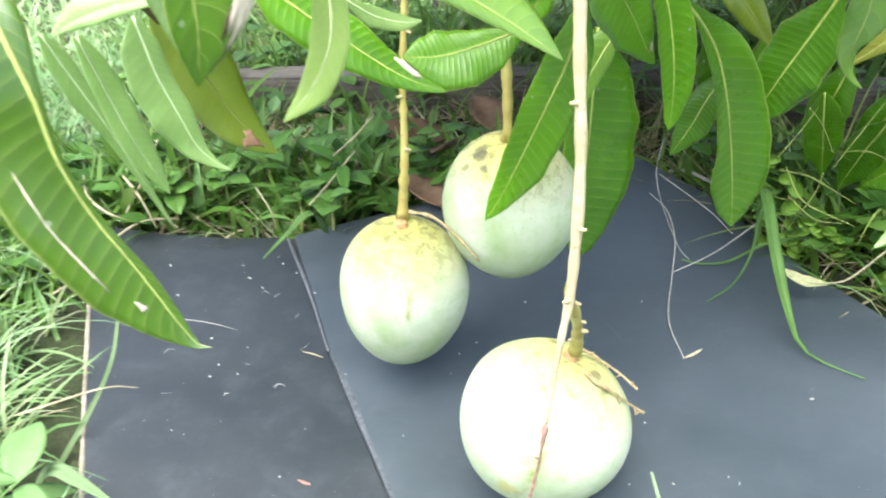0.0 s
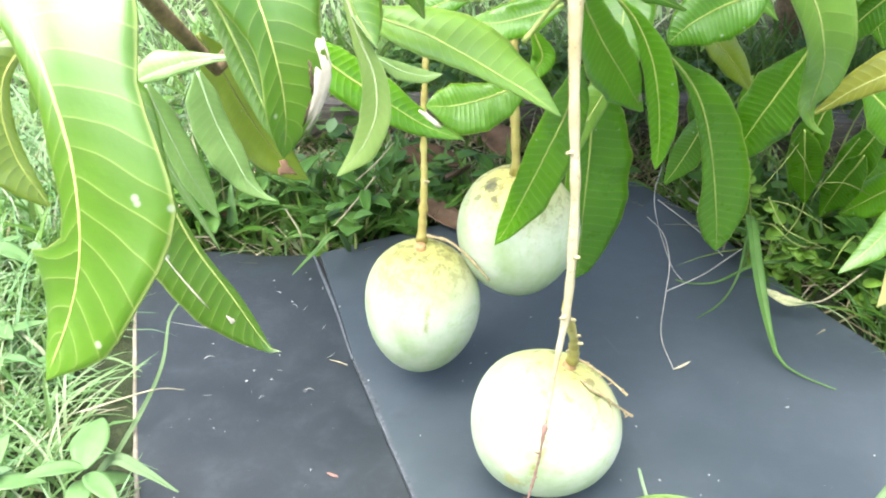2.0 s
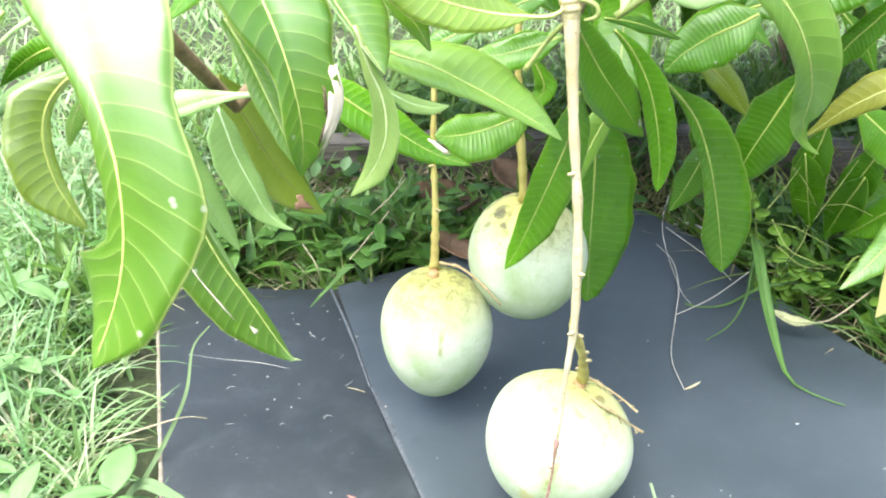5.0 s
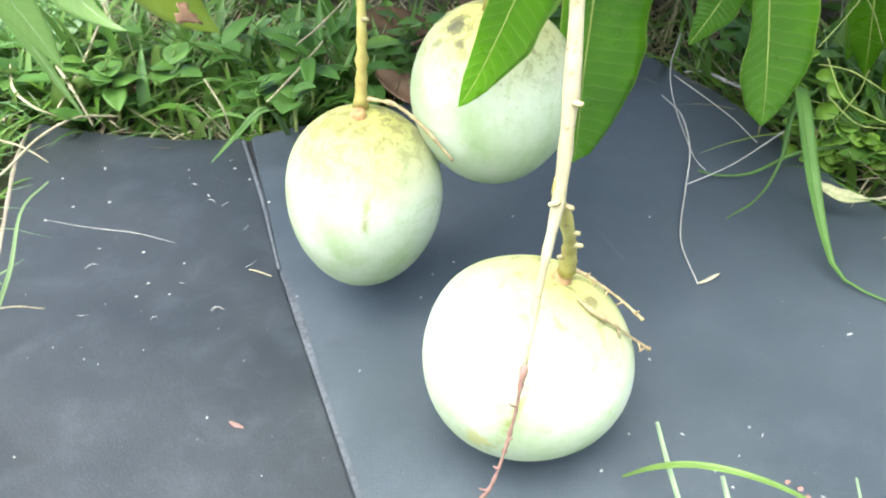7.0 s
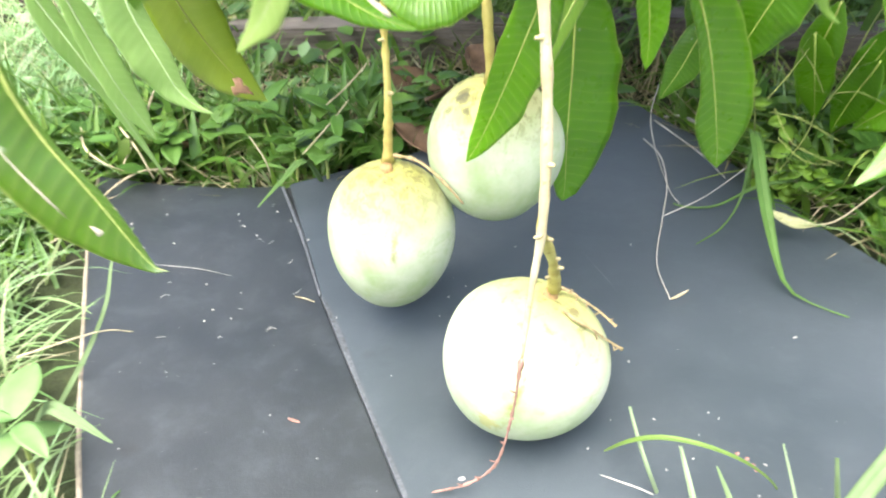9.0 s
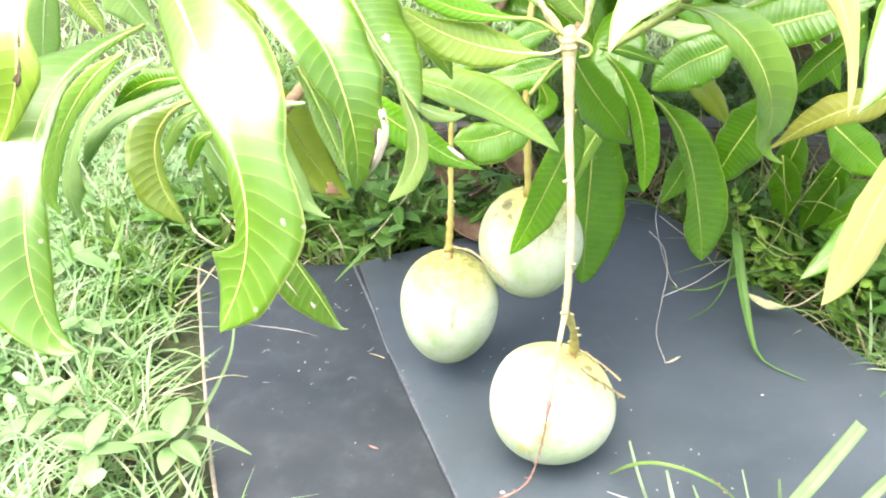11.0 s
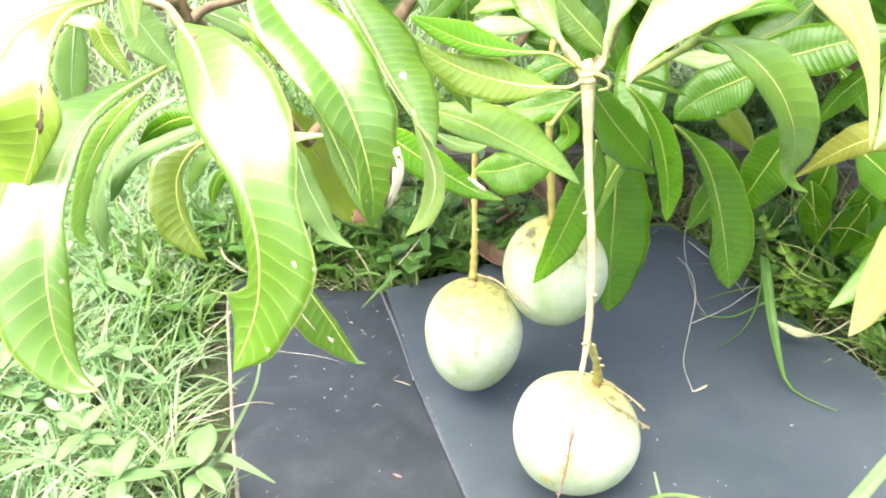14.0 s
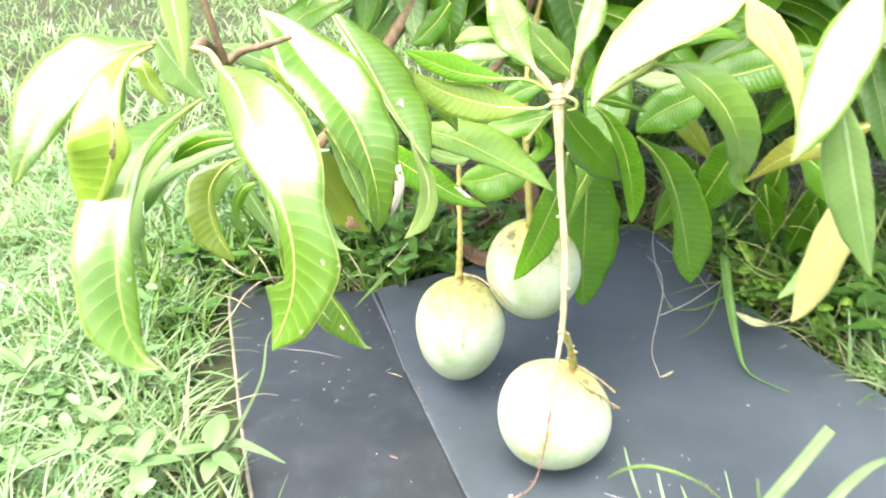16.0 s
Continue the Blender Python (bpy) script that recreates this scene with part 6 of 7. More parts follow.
field("front_grass", "short grass before the mat", "grass", GRASS, 1500, (-0.2, 0.75, 0.14, 0.318), (0.015, 0.032), (0.002, 0.005), (0.5, 1.4), (0.3, 1.8), 34, None, 3)
field("far_grass", "lawn grass further off, all round the tree", "grass", GRASS, 34000, (-4.8, 4.8, -4.2, 5.6), (0.05, 0.11), (0.003, 0.007), (0.5, 1.4), (0.3, 1.8), 12, outer, 3)
field("dry_grass", "dry straw-coloured grass thatch", "dry grass", THATCH, 6500, (-0.8, 0.8, 0.15, 1.4), (0.03, 0.12), (0.001, 0.0026), (0.0, 0.8), (-0.2, 0.6), 13, lambda x, y, rng: off_front(x, y, rng) and not on_mat(x + 0.07, y))


def weeds(name, label, count, box, size, seed, keep=None, material=None):
    """Low broad-leaved weeds: small cupped leaves of uneven outline on short stems, in clumps."""
    rng = np.random.default_rng(seed)
    V, Fs, made = [], [], 0
    while made < count:
        cx, cy = rng.uniform(box[0], box[1]), rng.uniform(box[2], box[3])
        if on_mat(cx, cy) or (keep and not keep(cx, cy, rng)):
            continue
        made += 1
        for j in range(rng.integers(4, 8)):
            a = rng.uniform(0, 6.28)
            r = rng.uniform(*size)
            c = np.array((cx + rng.normal(0, 0.016), cy + rng.normal(0, 0.016), ground_z(cx, cy) + rng.uniform(0.018, 0.06)))
            d = np.array((math.cos(a), math.sin(a), 0.0))
            tilt = rng.uniform(-0.2, 0.7)
            d3 = unit(d * math.cos(tilt) + np.array((0, 0, math.sin(tilt))))
            w = np.array((-d[1], d[0], 0.0))
            up = np.cross(d3, w)
            o = len(V)
            hs = rng.uniform(0.6, 1.15)
            for f, h in ((0.0, 0.05), (0.25, 0.62 * hs * rng.uniform(0.8, 1.2)), (0.6, 0.8 * hs * rng.uniform(0.75, 1.2)), (0.88, 0.5 * hs * rng.uniform(0.7, 1.3)), (1.05, 0.04)):
                for u in (-1, -0.5, 0, 0.5, 1):
                    V.append(c + d3 * (f * 2 * r) + w * (u * h * r) + up * (abs(u) * 0.22 * r * h - 0.2 * r * f * f))
            for i in range(4):
                for k in range(4):
                    Fs.append((o + i * 5 + k, o + i * 5 + k + 1, o + (i + 1) * 5 + k + 1, o + (i + 1) * 5 + k))
    return tagged(new(name, mesh_of(name, V, Fs, [material or WEED])), label, "weeds", "", "stuff")


weeds("shade_weeds", "low green weeds coloured darker for the tree's shade", 230, (-0.35, 0.9, 0.6, 1.4), (0.008, 0.017), 22, lambda x, y, rng: off_front(x, y, rng) and tufty_low(x, y, rng), SHADE_WEED)
weeds("weeds", "low broad-leaved green weeds among grass", 150, (-0.8, 0.85, 0.2, 1.5), (0.006, 0.0125), 21, sunny_clear)


def single_blade(name, label, pts, widths, material, category="grass blade", fold=0.1):
    """One blade or straw of its own: a thin folded solid ribbon along pts."""
    n = 22
    C, _ = spline(pts, n)
    W = np.interp(np.linspace(0, 1, n), np.linspace(0, 1, len(widths)), widths)
    T = np.gradient(C, axis=0)
    V, Fs = [], []
    for lift in (0.0002, -0.0002):
        for i in range(n):
            t = unit(T[i])
            lat = unit(np.cross(t, (0.1, -0.5, 0.86)))
            nor = np.cross(lat, t)
            for u in (-1, -0.55, -0.08, 0, 0.08, 0.55, 1):
                V.append(C[i] + lat * (u * W[i] / 2) + nor * (abs(u) * W[i] * fold + lift - 0.0006 * (abs(u) < 0.05)))
    m, o = 7, n * 7
    for i in range(n - 1):
        for k in range(m - 1):
            a, b2, c, d = i * m + k, i * m + k + 1, (i + 1) * m + k + 1, (i + 1) * m + k
            Fs += [(a, b2, c, d), (o + d, o + c, o + b2, o + a)]
        for k in (0, m - 1):
            a, d = i * m + k, (i + 1) * m + k
            Fs.append((a, d, o + d, o + a))
    return tagged(new(name, mesh_of(name, V, Fs, [material])), label, category)


# twigs, straws and blades that lie over the mat
twig = tagged(new("dry_twig"), "thin bleached forked twig lying on a dark mat", "twig")
tube("stem", [(0.253, 0.805, 0.010), (0.265, 0.775, 0.006), (0.262, 0.72, 0.004), (0.248, 0.661, 0.003), (0.233, 0.596, 0.0025), (0.235, 0.547, 0.0022)], [0.0004, 0.0007, 0.0007, 0.0006, 0.0006, 0.0005], GREY_TWIG, twig, "", 30, 6, 0.15)
tube("side_twig", [(0.250, 0.667, 0.003), (0.288, 0.687, 0.010), (0.324, 0.701, 0.03)], [0.0005, 0.0005, 0.0007], GREY_TWIG, twig, "", 16, 6, 0.15)
tube("twig_tip", [(0.236, 0.548, 0.002), (0.242, 0.551, 0.0025), (0.250, 0.556, 0.004)], [0.0008, 0.0014, 0.0004], STRAW, twig, "", 8, 6, 0.1)
def straw(text, pts, radii, material):
    tagged(tube("straw", pts, radii, material, None, "", 22, 6, 0.1), text, "straw", "loose straws and stems")


straw("thin grey tendril hanging onto a dark mat", [(0.276, 0.869, 0.04), (0.265, 0.84, 0.02), (0.263, 0.797, 0.006), (0.263, 0.714, 0.003), (0.268, 0.688, 0.003)], [0.0006, 0.0005, 0.0004], GREY_TWIG)
straw("thin dry straw across a dark mat", [(0.272, 0.851, 0.008), (0.305, 0.78, 0.004), (0.317, 0.734, 0.003)], [0.0007, 0.0006, 0.0005], GREY_TWIG)
straw("bleached straw on a dark mat", [(-0.207, 0.612, 0.001), (-0.175, 0.603, 0.0015), (-0.137, 0.596, 0.0015), (-0.107, 0.586, 0.0008)], [0.0001, 0.00022, 0.00028, 0.0001], GREY_TWIG)
straw("short bleached straw on a dark mat", [(-0.05, 0.557, 0.0008), (-0.042, 0.554, 0.001), (-0.034, 0.55, 0.0008)], [0.0003, 0.0006, 0.0003], STRAW)
straw("pale curved straw at the mat rim", [(-0.29, 0.71, 0.014), (-0.262, 0.705, 0.008), (-0.239, 0.694, 0.001)], [0.0006, 0.0009, 0.0004], STRAW)
straw("pale straw poking over the mat rim", [(-0.215, 0.45, 0.03), (-0.169, 0.477, 0.03), (-0.151, 0.49, 0.02)], [0.0008, 0.0007, 0.0004], STRAW)
straw("dry pinkish stick at the mat rim", [(0.284, 0.868, 0.004), (0.302, 0.866, 0.005), (0.318, 0.842, 0.006), (0.345, 0.815, 0.004)], [0.0008, 0.0018, 0.0022, 0.0015], GREY_TWIG)
straw("pale grey straw leaning over the mat", [(0.1640, 0.3700, 0.0060), (0.1740, 0.3630, 0.0080), (0.1860, 0.3590, 0.0060), (0.2030, 0.3640, -0.0100)], [0.0003, 0.0005, 0.0005, 0.0005], GREY_TWIG)
BLADE = grassy("single_blades", [(0.0, (0.08, 0.18, 0.045)), (1.0, (0.12, 0.23, 0.06))], 0.25, 0.55)
BROAD = grassy("broad_blade", [(0.0, (0.1, 0.22, 0.045)), (1.0, (0.12, 0.25, 0.055))], 0.25, 0.55)
ARCH = grassy("arched_blade", [(0.0, (0.14, 0.24, 0.055)), (1.0, (0.17, 0.28, 0.075))], 0.25, 0.5)
PALE_BLADE = grassy("pale_blades", [(0.0, (0.22, 0.31, 0.19)), (1.0, (0.28, 0.37, 0.24))], 0.25, 0.5)
YOUNG = grassy("young_blades", [(0.0, (0.15, 0.24, 0.11)), (1.0, (0.19, 0.28, 0.145))], 0.25, 0.75)
single_blade("grass_blade", "broad green grass blade drooping onto a dark mat", [(0.335, 0.72, -0.015), (0.325, 0.7, 0.06), (0.317, 0.666, 0.075), (0.316, 0.633, 0.055), (0.317, 0.608, 0.036), (0.3185, 0.584, 0.02), (0.322, 0.558, 0.006), (0.335, 0.54, 0.003), (0.357, 0.522, 0.003)], [0.004, 0.0064, 0.0084, 0.01, 0.0104, 0.0096, 0.0056, 0.0016, 0.0008], BROAD)
single_blade("grass_blade", "thin grass blade with a dry tip", [(0.345, 0.71, 0.06), (0.324, 0.69, 0.05), (0.314, 0.669, 0.02), (0.295, 0.645, 0.005), (0.269, 0.623, 0.002)], [0.002, 0.0022, 0.002, 0.0015, 0.0008], BLADE)
single_blade("grass_blade", "bent grass blade low over a dark mat", [(0.262, 0.688, 0.003), (0.275, 0.681, 0.003), (0.298, 0.676, 0.008), (0.337, 0.691, 0.018), (0.39, 0.7, 0.02)], [0.0015, 0.002, 0.003, 0.004, 0.004], BLADE)
single_blade("grass_blade", "arched yellow-green grass blade", [(0.1670, 0.3830, 0.0120), (0.1790, 0.3750, 0.0280), (0.1950, 0.3660, 0.0400), (0.2170, 0.3600, 0.0400), (0.2390, 0.3580, 0.0300), (0.2570, 0.3610, 0.0120), (0.2720, 0.3700, -0.0150)], [0.001, 0.0028, 0.003, 0.0024, 0.0016, 0.0012, 0.0012], ARCH)
single_blade("grass_blade", "pale slender upright grass blade", [(0.1820, 0.3960, 0.0350), (0.1840, 0.3800, 0.0300), (0.1890, 0.3630, 0.0180), (0.1990, 0.3620, -0.0100)], [0.0018, 0.0024, 0.0024, 0.0024], PALE_BLADE)
single_blade("grass_blade", "pale grass blade with a cut tip", [(0.207, 0.369, 0.03), (0.21, 0.346, 0.018), (0.22, 0.318, -0.02)], [0.002, 0.004, 0.004], PALE_BLADE)
single_blade("grass_blade", "pale young grass blade", [(0.224, 0.354, 0.03), (0.231, 0.337, 0.014), (0.24, 0.315, -0.02)], [0.001, 0.005, 0.006], YOUNG)
single_blade("grass_blade", "thin pale grass blade at the mat rim", [(0.26, 0.361, 0.04), (0.265, 0.34, 0.016), (0.272, 0.315, -0.02)], [0.001, 0.002, 0.003], PALE_BLADE)
single_blade("grass_blade", "young grass blade at the mat rim", [(0.28, 0.341, 0.05), (0.283, 0.331, 0.02), (0.288, 0.315, -0.02)], [0.002, 0.004, 0.005], YOUNG)
single_blade("grass_blade", "broad pale grass blade with a cut tip", [(0.337, 0.36, 0.085), (0.306, 0.334, 0.065), (0.272, 0.306, 0.04), (0.245, 0.285, -0.02)], [0.01, 0.0105, 0.01, 0.008], YOUNG, fold=0.03)
single_blade("grass_blade", "broad grass blade leaning over the mat rim", [(0.4, 0.372, 0.05), (0.362, 0.345, 0.055), (0.325, 0.318, 0.035), (0.3, 0.3, -0.02)], [0.002, 0.008, 0.009, 0.008], YOUNG)
single_blade("grass_blade", "pale grass blade over the mat rim", [(-0.103, 0.342, 0.06), (-0.137, 0.368, 0.053), (-0.168, 0.394, 0.036), (-0.205, 0.42, -0.015)], [0.001, 0.008, 0.01, 0.007], YOUNG)
single_blade("grass_blade", "long thin grass blade beside the mat", [(-0.155, 0.54, 0.075), (-0.162, 0.516, 0.07), (-0.162, 0.486, 0.048), (-0.177, 0.472, 0.018), (-0.202, 0.45, -0.02)], [0.001, 0.002, 0.003, 0.004, 0.004], YOUNG)
single_blade("grass_blade", "grass blade tip over the mat rim", [(-0.106, 0.684, 0.008), (-0.085, 0.69, 0.028), (-0.062, 0.7, 0.045), (-0.06, 0.76, -0.015)], [0.001, 0.006, 0.008, 0.005], BLADE)

straw("thick tan straw fallen over the mat rim", [(-0.2670, 0.8010, 0.0350), (-0.2380, 0.7620, 0.0300), (-0.2230, 0.7500, 0.0040)], [0.0013, 0.0016, 0.0010], STRAW)
straw("tan straw lying in the grass", [(-0.2470, 0.8580, 0.0500), (-0.2450, 0.8000, 0.0350), (-0.2490, 0.7500, 0.0200)], [0.0010, 0.0013, 0.0008], STRAW)
straw("tan straw lying in the grass", [(-0.3800, 0.8680, 0.0300), (-0.3490, 0.8580, 0.0300), (-0.3150, 0.8450, 0.0300)], [0.0011, 0.0014, 0.0008], STRAW)
straw("thin tan stem crossing the grass", [(-0.0380, 0.8220, 0.0500), (-0.0550, 0.7790, 0.0400), (-0.0730, 0.7440, 0.0300)], [0.0009, 0.0011, 0.0007], STRAW)
straw("bent green-yellow stem at the mat corner", [(-0.2020, 0.7570, 0.0100), (-0.2270, 0.7330, 0.0200), (-0.2430, 0.6970, 0.0200), (-0.2470, 0.6420, 0.0200), (-0.2610, 0.6090, 0.0200)], [0.0010, 0.0012, 0.0007], STRAW)
straw("thin pale stem in the grass", [(-0.1200, 0.7420, 0.0500), (-0.1070, 0.7340, 0.0300), (-0.1040, 0.7360, 0.0100)], [0.0007, 0.0009, 0.0005], STRAW)
straw("thin tan stem under the fruit", [(-0.0540, 0.7880, 0.0600), (-0.0360, 0.8080, 0.0700), (-0.0190, 0.8430, 0.0800)], [0.0008, 0.0010, 0.0006], STRAW)
single_blade("grass_blade", "bleached curled dry grass blade at the mat corner", [(-0.3020, 0.7920, 0.0400), (-0.2900, 0.7650, 0.0300), (-0.2600, 0.7330, 0.0300), (-0.2430, 0.7350, 0.0200)], [0.001, 0.0026, 0.0022, 0.0008], STRAW)

DULL_STRAW = plain("dull_yellow_straw", (0.36, 0.37, 0.2), 0.8, 0.25, 200, 0.5)
pod = tagged(new("dry_leaflet"), "pale straw-coloured dry leaflet on a thin stem", "dry leaf")
single = single_blade("leaflet", "", [(0.328, 0.647, 0.021), (0.337, 0.637, 0.019), (0.346, 0.628, 0.018), (0.362, 0.622, 0.019)], [0.001, 0.009, 0.011, 0.002], DULL_STRAW)
single.parent = pod
del single["category"]
tube("stem", [(0.36, 0.623, 0.019), (0.38, 0.627, 0.021), (0.43, 0.668, 0.028)], [0.0008, 0.0008, 0.0009], STRAW, pod, "", 12, 6)


def dead_leaf(label, centre, length, width, turn, tilt, curl):
    """A fallen leaf: a curled thin solid sheet with a midrib ridge."""
    n, m = 12, 7
    V, Fs = [], []
    for lift in (0.0004, -0.0004):
        for i in range(n):
            f = i / (n - 1)
            w = width * 0.5 * math.sin(math.pi * min(1, f * 0.97 + 0.02)) ** 0.8
            for k in range(m):
                u = (k - 3) / 3
                V.append((f * length - length / 2, u * w, lift + curl * u * u * w + 0.1 * abs(u) * w + 0.35 * curl * (f - 0.5) ** 2 * length))
    o = n * m
    for i in range(n - 1):
        for k in range(m - 1):
            a, b, c, d = i * m + k, i * m + k + 1, (i + 1) * m + k + 1, (i + 1) * m + k
            Fs += [(a, d, c, b), (o + b, o + c, o + d, o + a)]
        for k in (0, m - 1):
            a, d = i * m + k, (i + 1) * m + k
            Fs.append((a, o + a, o + d, d) if k == 0 else (d, o + d, o + a, a))
    ob = tagged(new("fallen_leaf", mesh_of("fallen_leaf", V, Fs, [FALLEN])), label, "fallen leaf", "fallen leaves")
    ob.matrix_world = pose(*centre, tilt, 12, turn)
    return ob


dead_leaf("curled reddish brown fallen leaf in the grass", (0.035, 0.80, 0.012), 0.075, 0.026, -38, 20, 0.5)
dead_leaf("dry brown fallen leaf standing in the grass", (0.052, 0.86, 0.035), 0.07, 0.024, 70, -30, 0.4)
dead_leaf("dark brown fallen leaf under the tree", (0.012, 0.93, 0.02), 0.09, 0.04, 15, 25, 0.4)
dead_leaf("brown fallen leaf under the tree", (0.10, 0.98, 0.02), 0.085, 0.04, -60, 20, 0.5)
dead_leaf("reddish fallen leaf in the grass", (-0.22, 0.80, 0.012), 0.05, 0.018, 20, 10, 0.5)
dead_leaf("brown fallen leaf by the plank", (0.2, 1.03, 0.02), 0.085, 0.04, 35, 20, 0.5)


def weed_plant(label, foot, leaves, seed, material=PLANT_WEED):
    """A broad-leaved weed: an upright stem with large oval leaves round it."""
    rng = np.random.default_rng(seed)
    top = tagged(new("weed_plant"), label, "weed", "broad-leaved weeds")
    top.location = foot
    tube("stem", [(0, 0, -0.01), (0.003, 0, 0.012), (0.002, 0.002, 0.03)], [0.002, 0.0016, 0.0012], GREEN_STEM, top, "", 8, 6)
    for turn, length, width, tilt, z in leaves:
        length, width, tilt = length * rng.uniform(0.65, 1.0), width * rng.uniform(0.6, 0.95), tilt + rng.uniform(-12, 15)
        n, m = 12, 7
        V, Fs = [], []
        for lift in (0.0003, -0.0003):
            for i in range(n):
                f = i / (n - 1)
                w = width * 0.5 * math.sin(math.pi * min(1, f ** 0.9 * 0.96 + 0.03)) ** 0.75
                for k in range(m):
                    u = (k - 3) / 3
                    V.append((f * length, u * w, lift + 0.22 * abs(u) * w - 0.35 * length * f * f + 0.04 * w * math.sin(9 * f + k)))
        o = n * m
        for i in range(n - 1):
            for k in range(m - 1):
                a, b, c, d = i * m + k, i * m + k + 1, (i + 1) * m + k + 1, (i + 1) * m + k
                Fs += [(a, d, c, b), (o + b, o + c, o + d, o + a)]
            for k in (0, m - 1):
                a, d = i * m + k, (i + 1) * m + k
                Fs.append((a, o + a, o + d, d) if k == 0 else (d, o + d, o + a, a))
        lf = child("leaf", mesh_of("weed_leaf", V, Fs, [material]), top)
        lf.matrix_basis = pose(0.002, 0.001, z, 0, -tilt, turn)
    return top


weed_plant("pale green broad-leaved weed beside the mat", (-0.180, 0.375, 0.0), [(95, 0.05, 0.026, 35, 0.045), (200, 0.035, 0.02, 25, 0.045), (320, 0.04, 0.02, 15, 0.04), (270, 0.04, 0.02, 10, 0.035), (30, 0.035, 0.018, 10, 0.03)], 1)
weed_plant("broad-leaved weed in the grass", (-0.245, 0.365, 0.0), [(80, 0.045, 0.024, 30, 0.04), (170, 0.045, 0.024, 20, 0.04), (290, 0.045, 0.026, 10, 0.035), (20, 0.04, 0.02, 20, 0.035)], 2)
weed_plant("broad-leaved weed in the grass", (-0.30, 0.42, 0.0), [(60, 0.04, 0.022, 30, 0.04), (150, 0.045, 0.022, 20, 0.04), (260, 0.045, 0.022, 10, 0.035), (350, 0.04, 0.02, 15, 0.03)], 3)

weed_plant("round-leaved bright green weed behind the mat", (-0.088, 0.764, -0.006), [(40, 0.03, 0.034, 25, 0.035), (135, 0.03, 0.032, 15, 0.03), (225, 0.028, 0.03, 20, 0.03), (310, 0.026, 0.028, 35, 0.04)], 31, FRINGE)
weed_plant("round-leaved bright green weed behind the mat", (-0.056, 0.751, -0.006), [(80, 0.03, 0.034, 25, 0.035), (175, 0.03, 0.032, 15, 0.03), (265, 0.028, 0.03, 20, 0.03), (350, 0.026, 0.028, 35, 0.04)], 32, FRINGE)
weed_plant("round-leaved bright green weed behind the mat", (-0.029, 0.893, -0.006), [(120, 0.03, 0.034, 25, 0.035), (215, 0.03, 0.032, 15, 0.03), (305, 0.028, 0.03, 20, 0.03), (390, 0.026, 0.028, 35, 0.04)], 33, FRINGE)
weed_plant("round-leaved bright green weed behind the mat", (-0.171, 0.808, -0.006), [(160, 0.03, 0.034, 25, 0.035), (255, 0.03, 0.032, 15, 0.03), (345, 0.028, 0.03, 20, 0.03), (430, 0.026, 0.028, 35, 0.04)], 34, FRINGE)
weed_plant("round-leaved bright green weed behind the mat", (-0.215, 0.781, -0.006), [(200, 0.03, 0.034, 25, 0.035), (295, 0.03, 0.032, 15, 0.03), (385, 0.028, 0.03, 20, 0.03), (470, 0.026, 0.028, 35, 0.04)], 35, FRINGE)


STEM_GREEN = plain("thin_green_stem", (0.3, 0.36, 0.1), 0.6, 0.3, 160, 0.3)
straw("thin yellow-green stem crossing the grass", [(0.3920, 0.6600, 0.1587), (0.3776, 0.6600, 0.1314), (0.3627, 0.6600, 0.1031)], [0.0005, 0.0006, 0.0003], STEM_GREEN)
straw("thin yellow-green stem crossing the grass", [(0.3257, 0.6600, 0.1046), (0.3413, 0.6550, 0.0779), (0.3626, 0.6500, 0.0666), (0.3822, 0.6450, 0.0593)], [0.0005, 0.0006, 0.0003], STEM_GREEN)
straw("thin yellow-green stem crossing the grass", [(0.3326, 0.6900, 0.0876), (0.3532, 0.6800, 0.0864), (0.3809, 0.6800, 0.0703), (0.3965, 0.6800, 0.0606)], [0.0005, 0.0006, 0.0003], STEM_GREEN)
straw("thin yellow-green stem crossing the grass", [(0.3820, 0.7000, 0.0984), (0.4011, 0.6900, 0.1034), (0.4254, 0.6900, 0.0920)], [0.0005, 0.0006, 0.0003], STEM_GREEN)
straw("thin yellow-green stem crossing the grass", [(0.3511, 0.7000, 0.1380), (0.3645, 0.7000, 0.1222), (0.3775, 0.7000, 0.0983)], [0.0005, 0.0006, 0.0003], STEM_GREEN)
straw("thin yellow-green stem crossing the grass", [(0.3257, 0.6800, 0.1036), (0.3427, 0.6900, 0.1202), (0.3584, 0.7000, 0.1380)], [0.0005, 0.0006, 0.0003], STEM_GREEN)
straw("thin yellow-green stem crossing the grass", [(0.3356, 0.6700, 0.0737), (0.3611, 0.6700, 0.0521), (0.3844, 0.6700, 0.0478)], [0.0005, 0.0006, 0.0003], STEM_GREEN)
straw("thin yellow-green stem crossing the grass", [(0.3732, 0.7000, 0.0798), (0.3691, 0.7000, 0.0595), (0.3513, 0.7000, 0.0246)], [0.0005, 0.0006, 0.0003], STEM_GREEN)


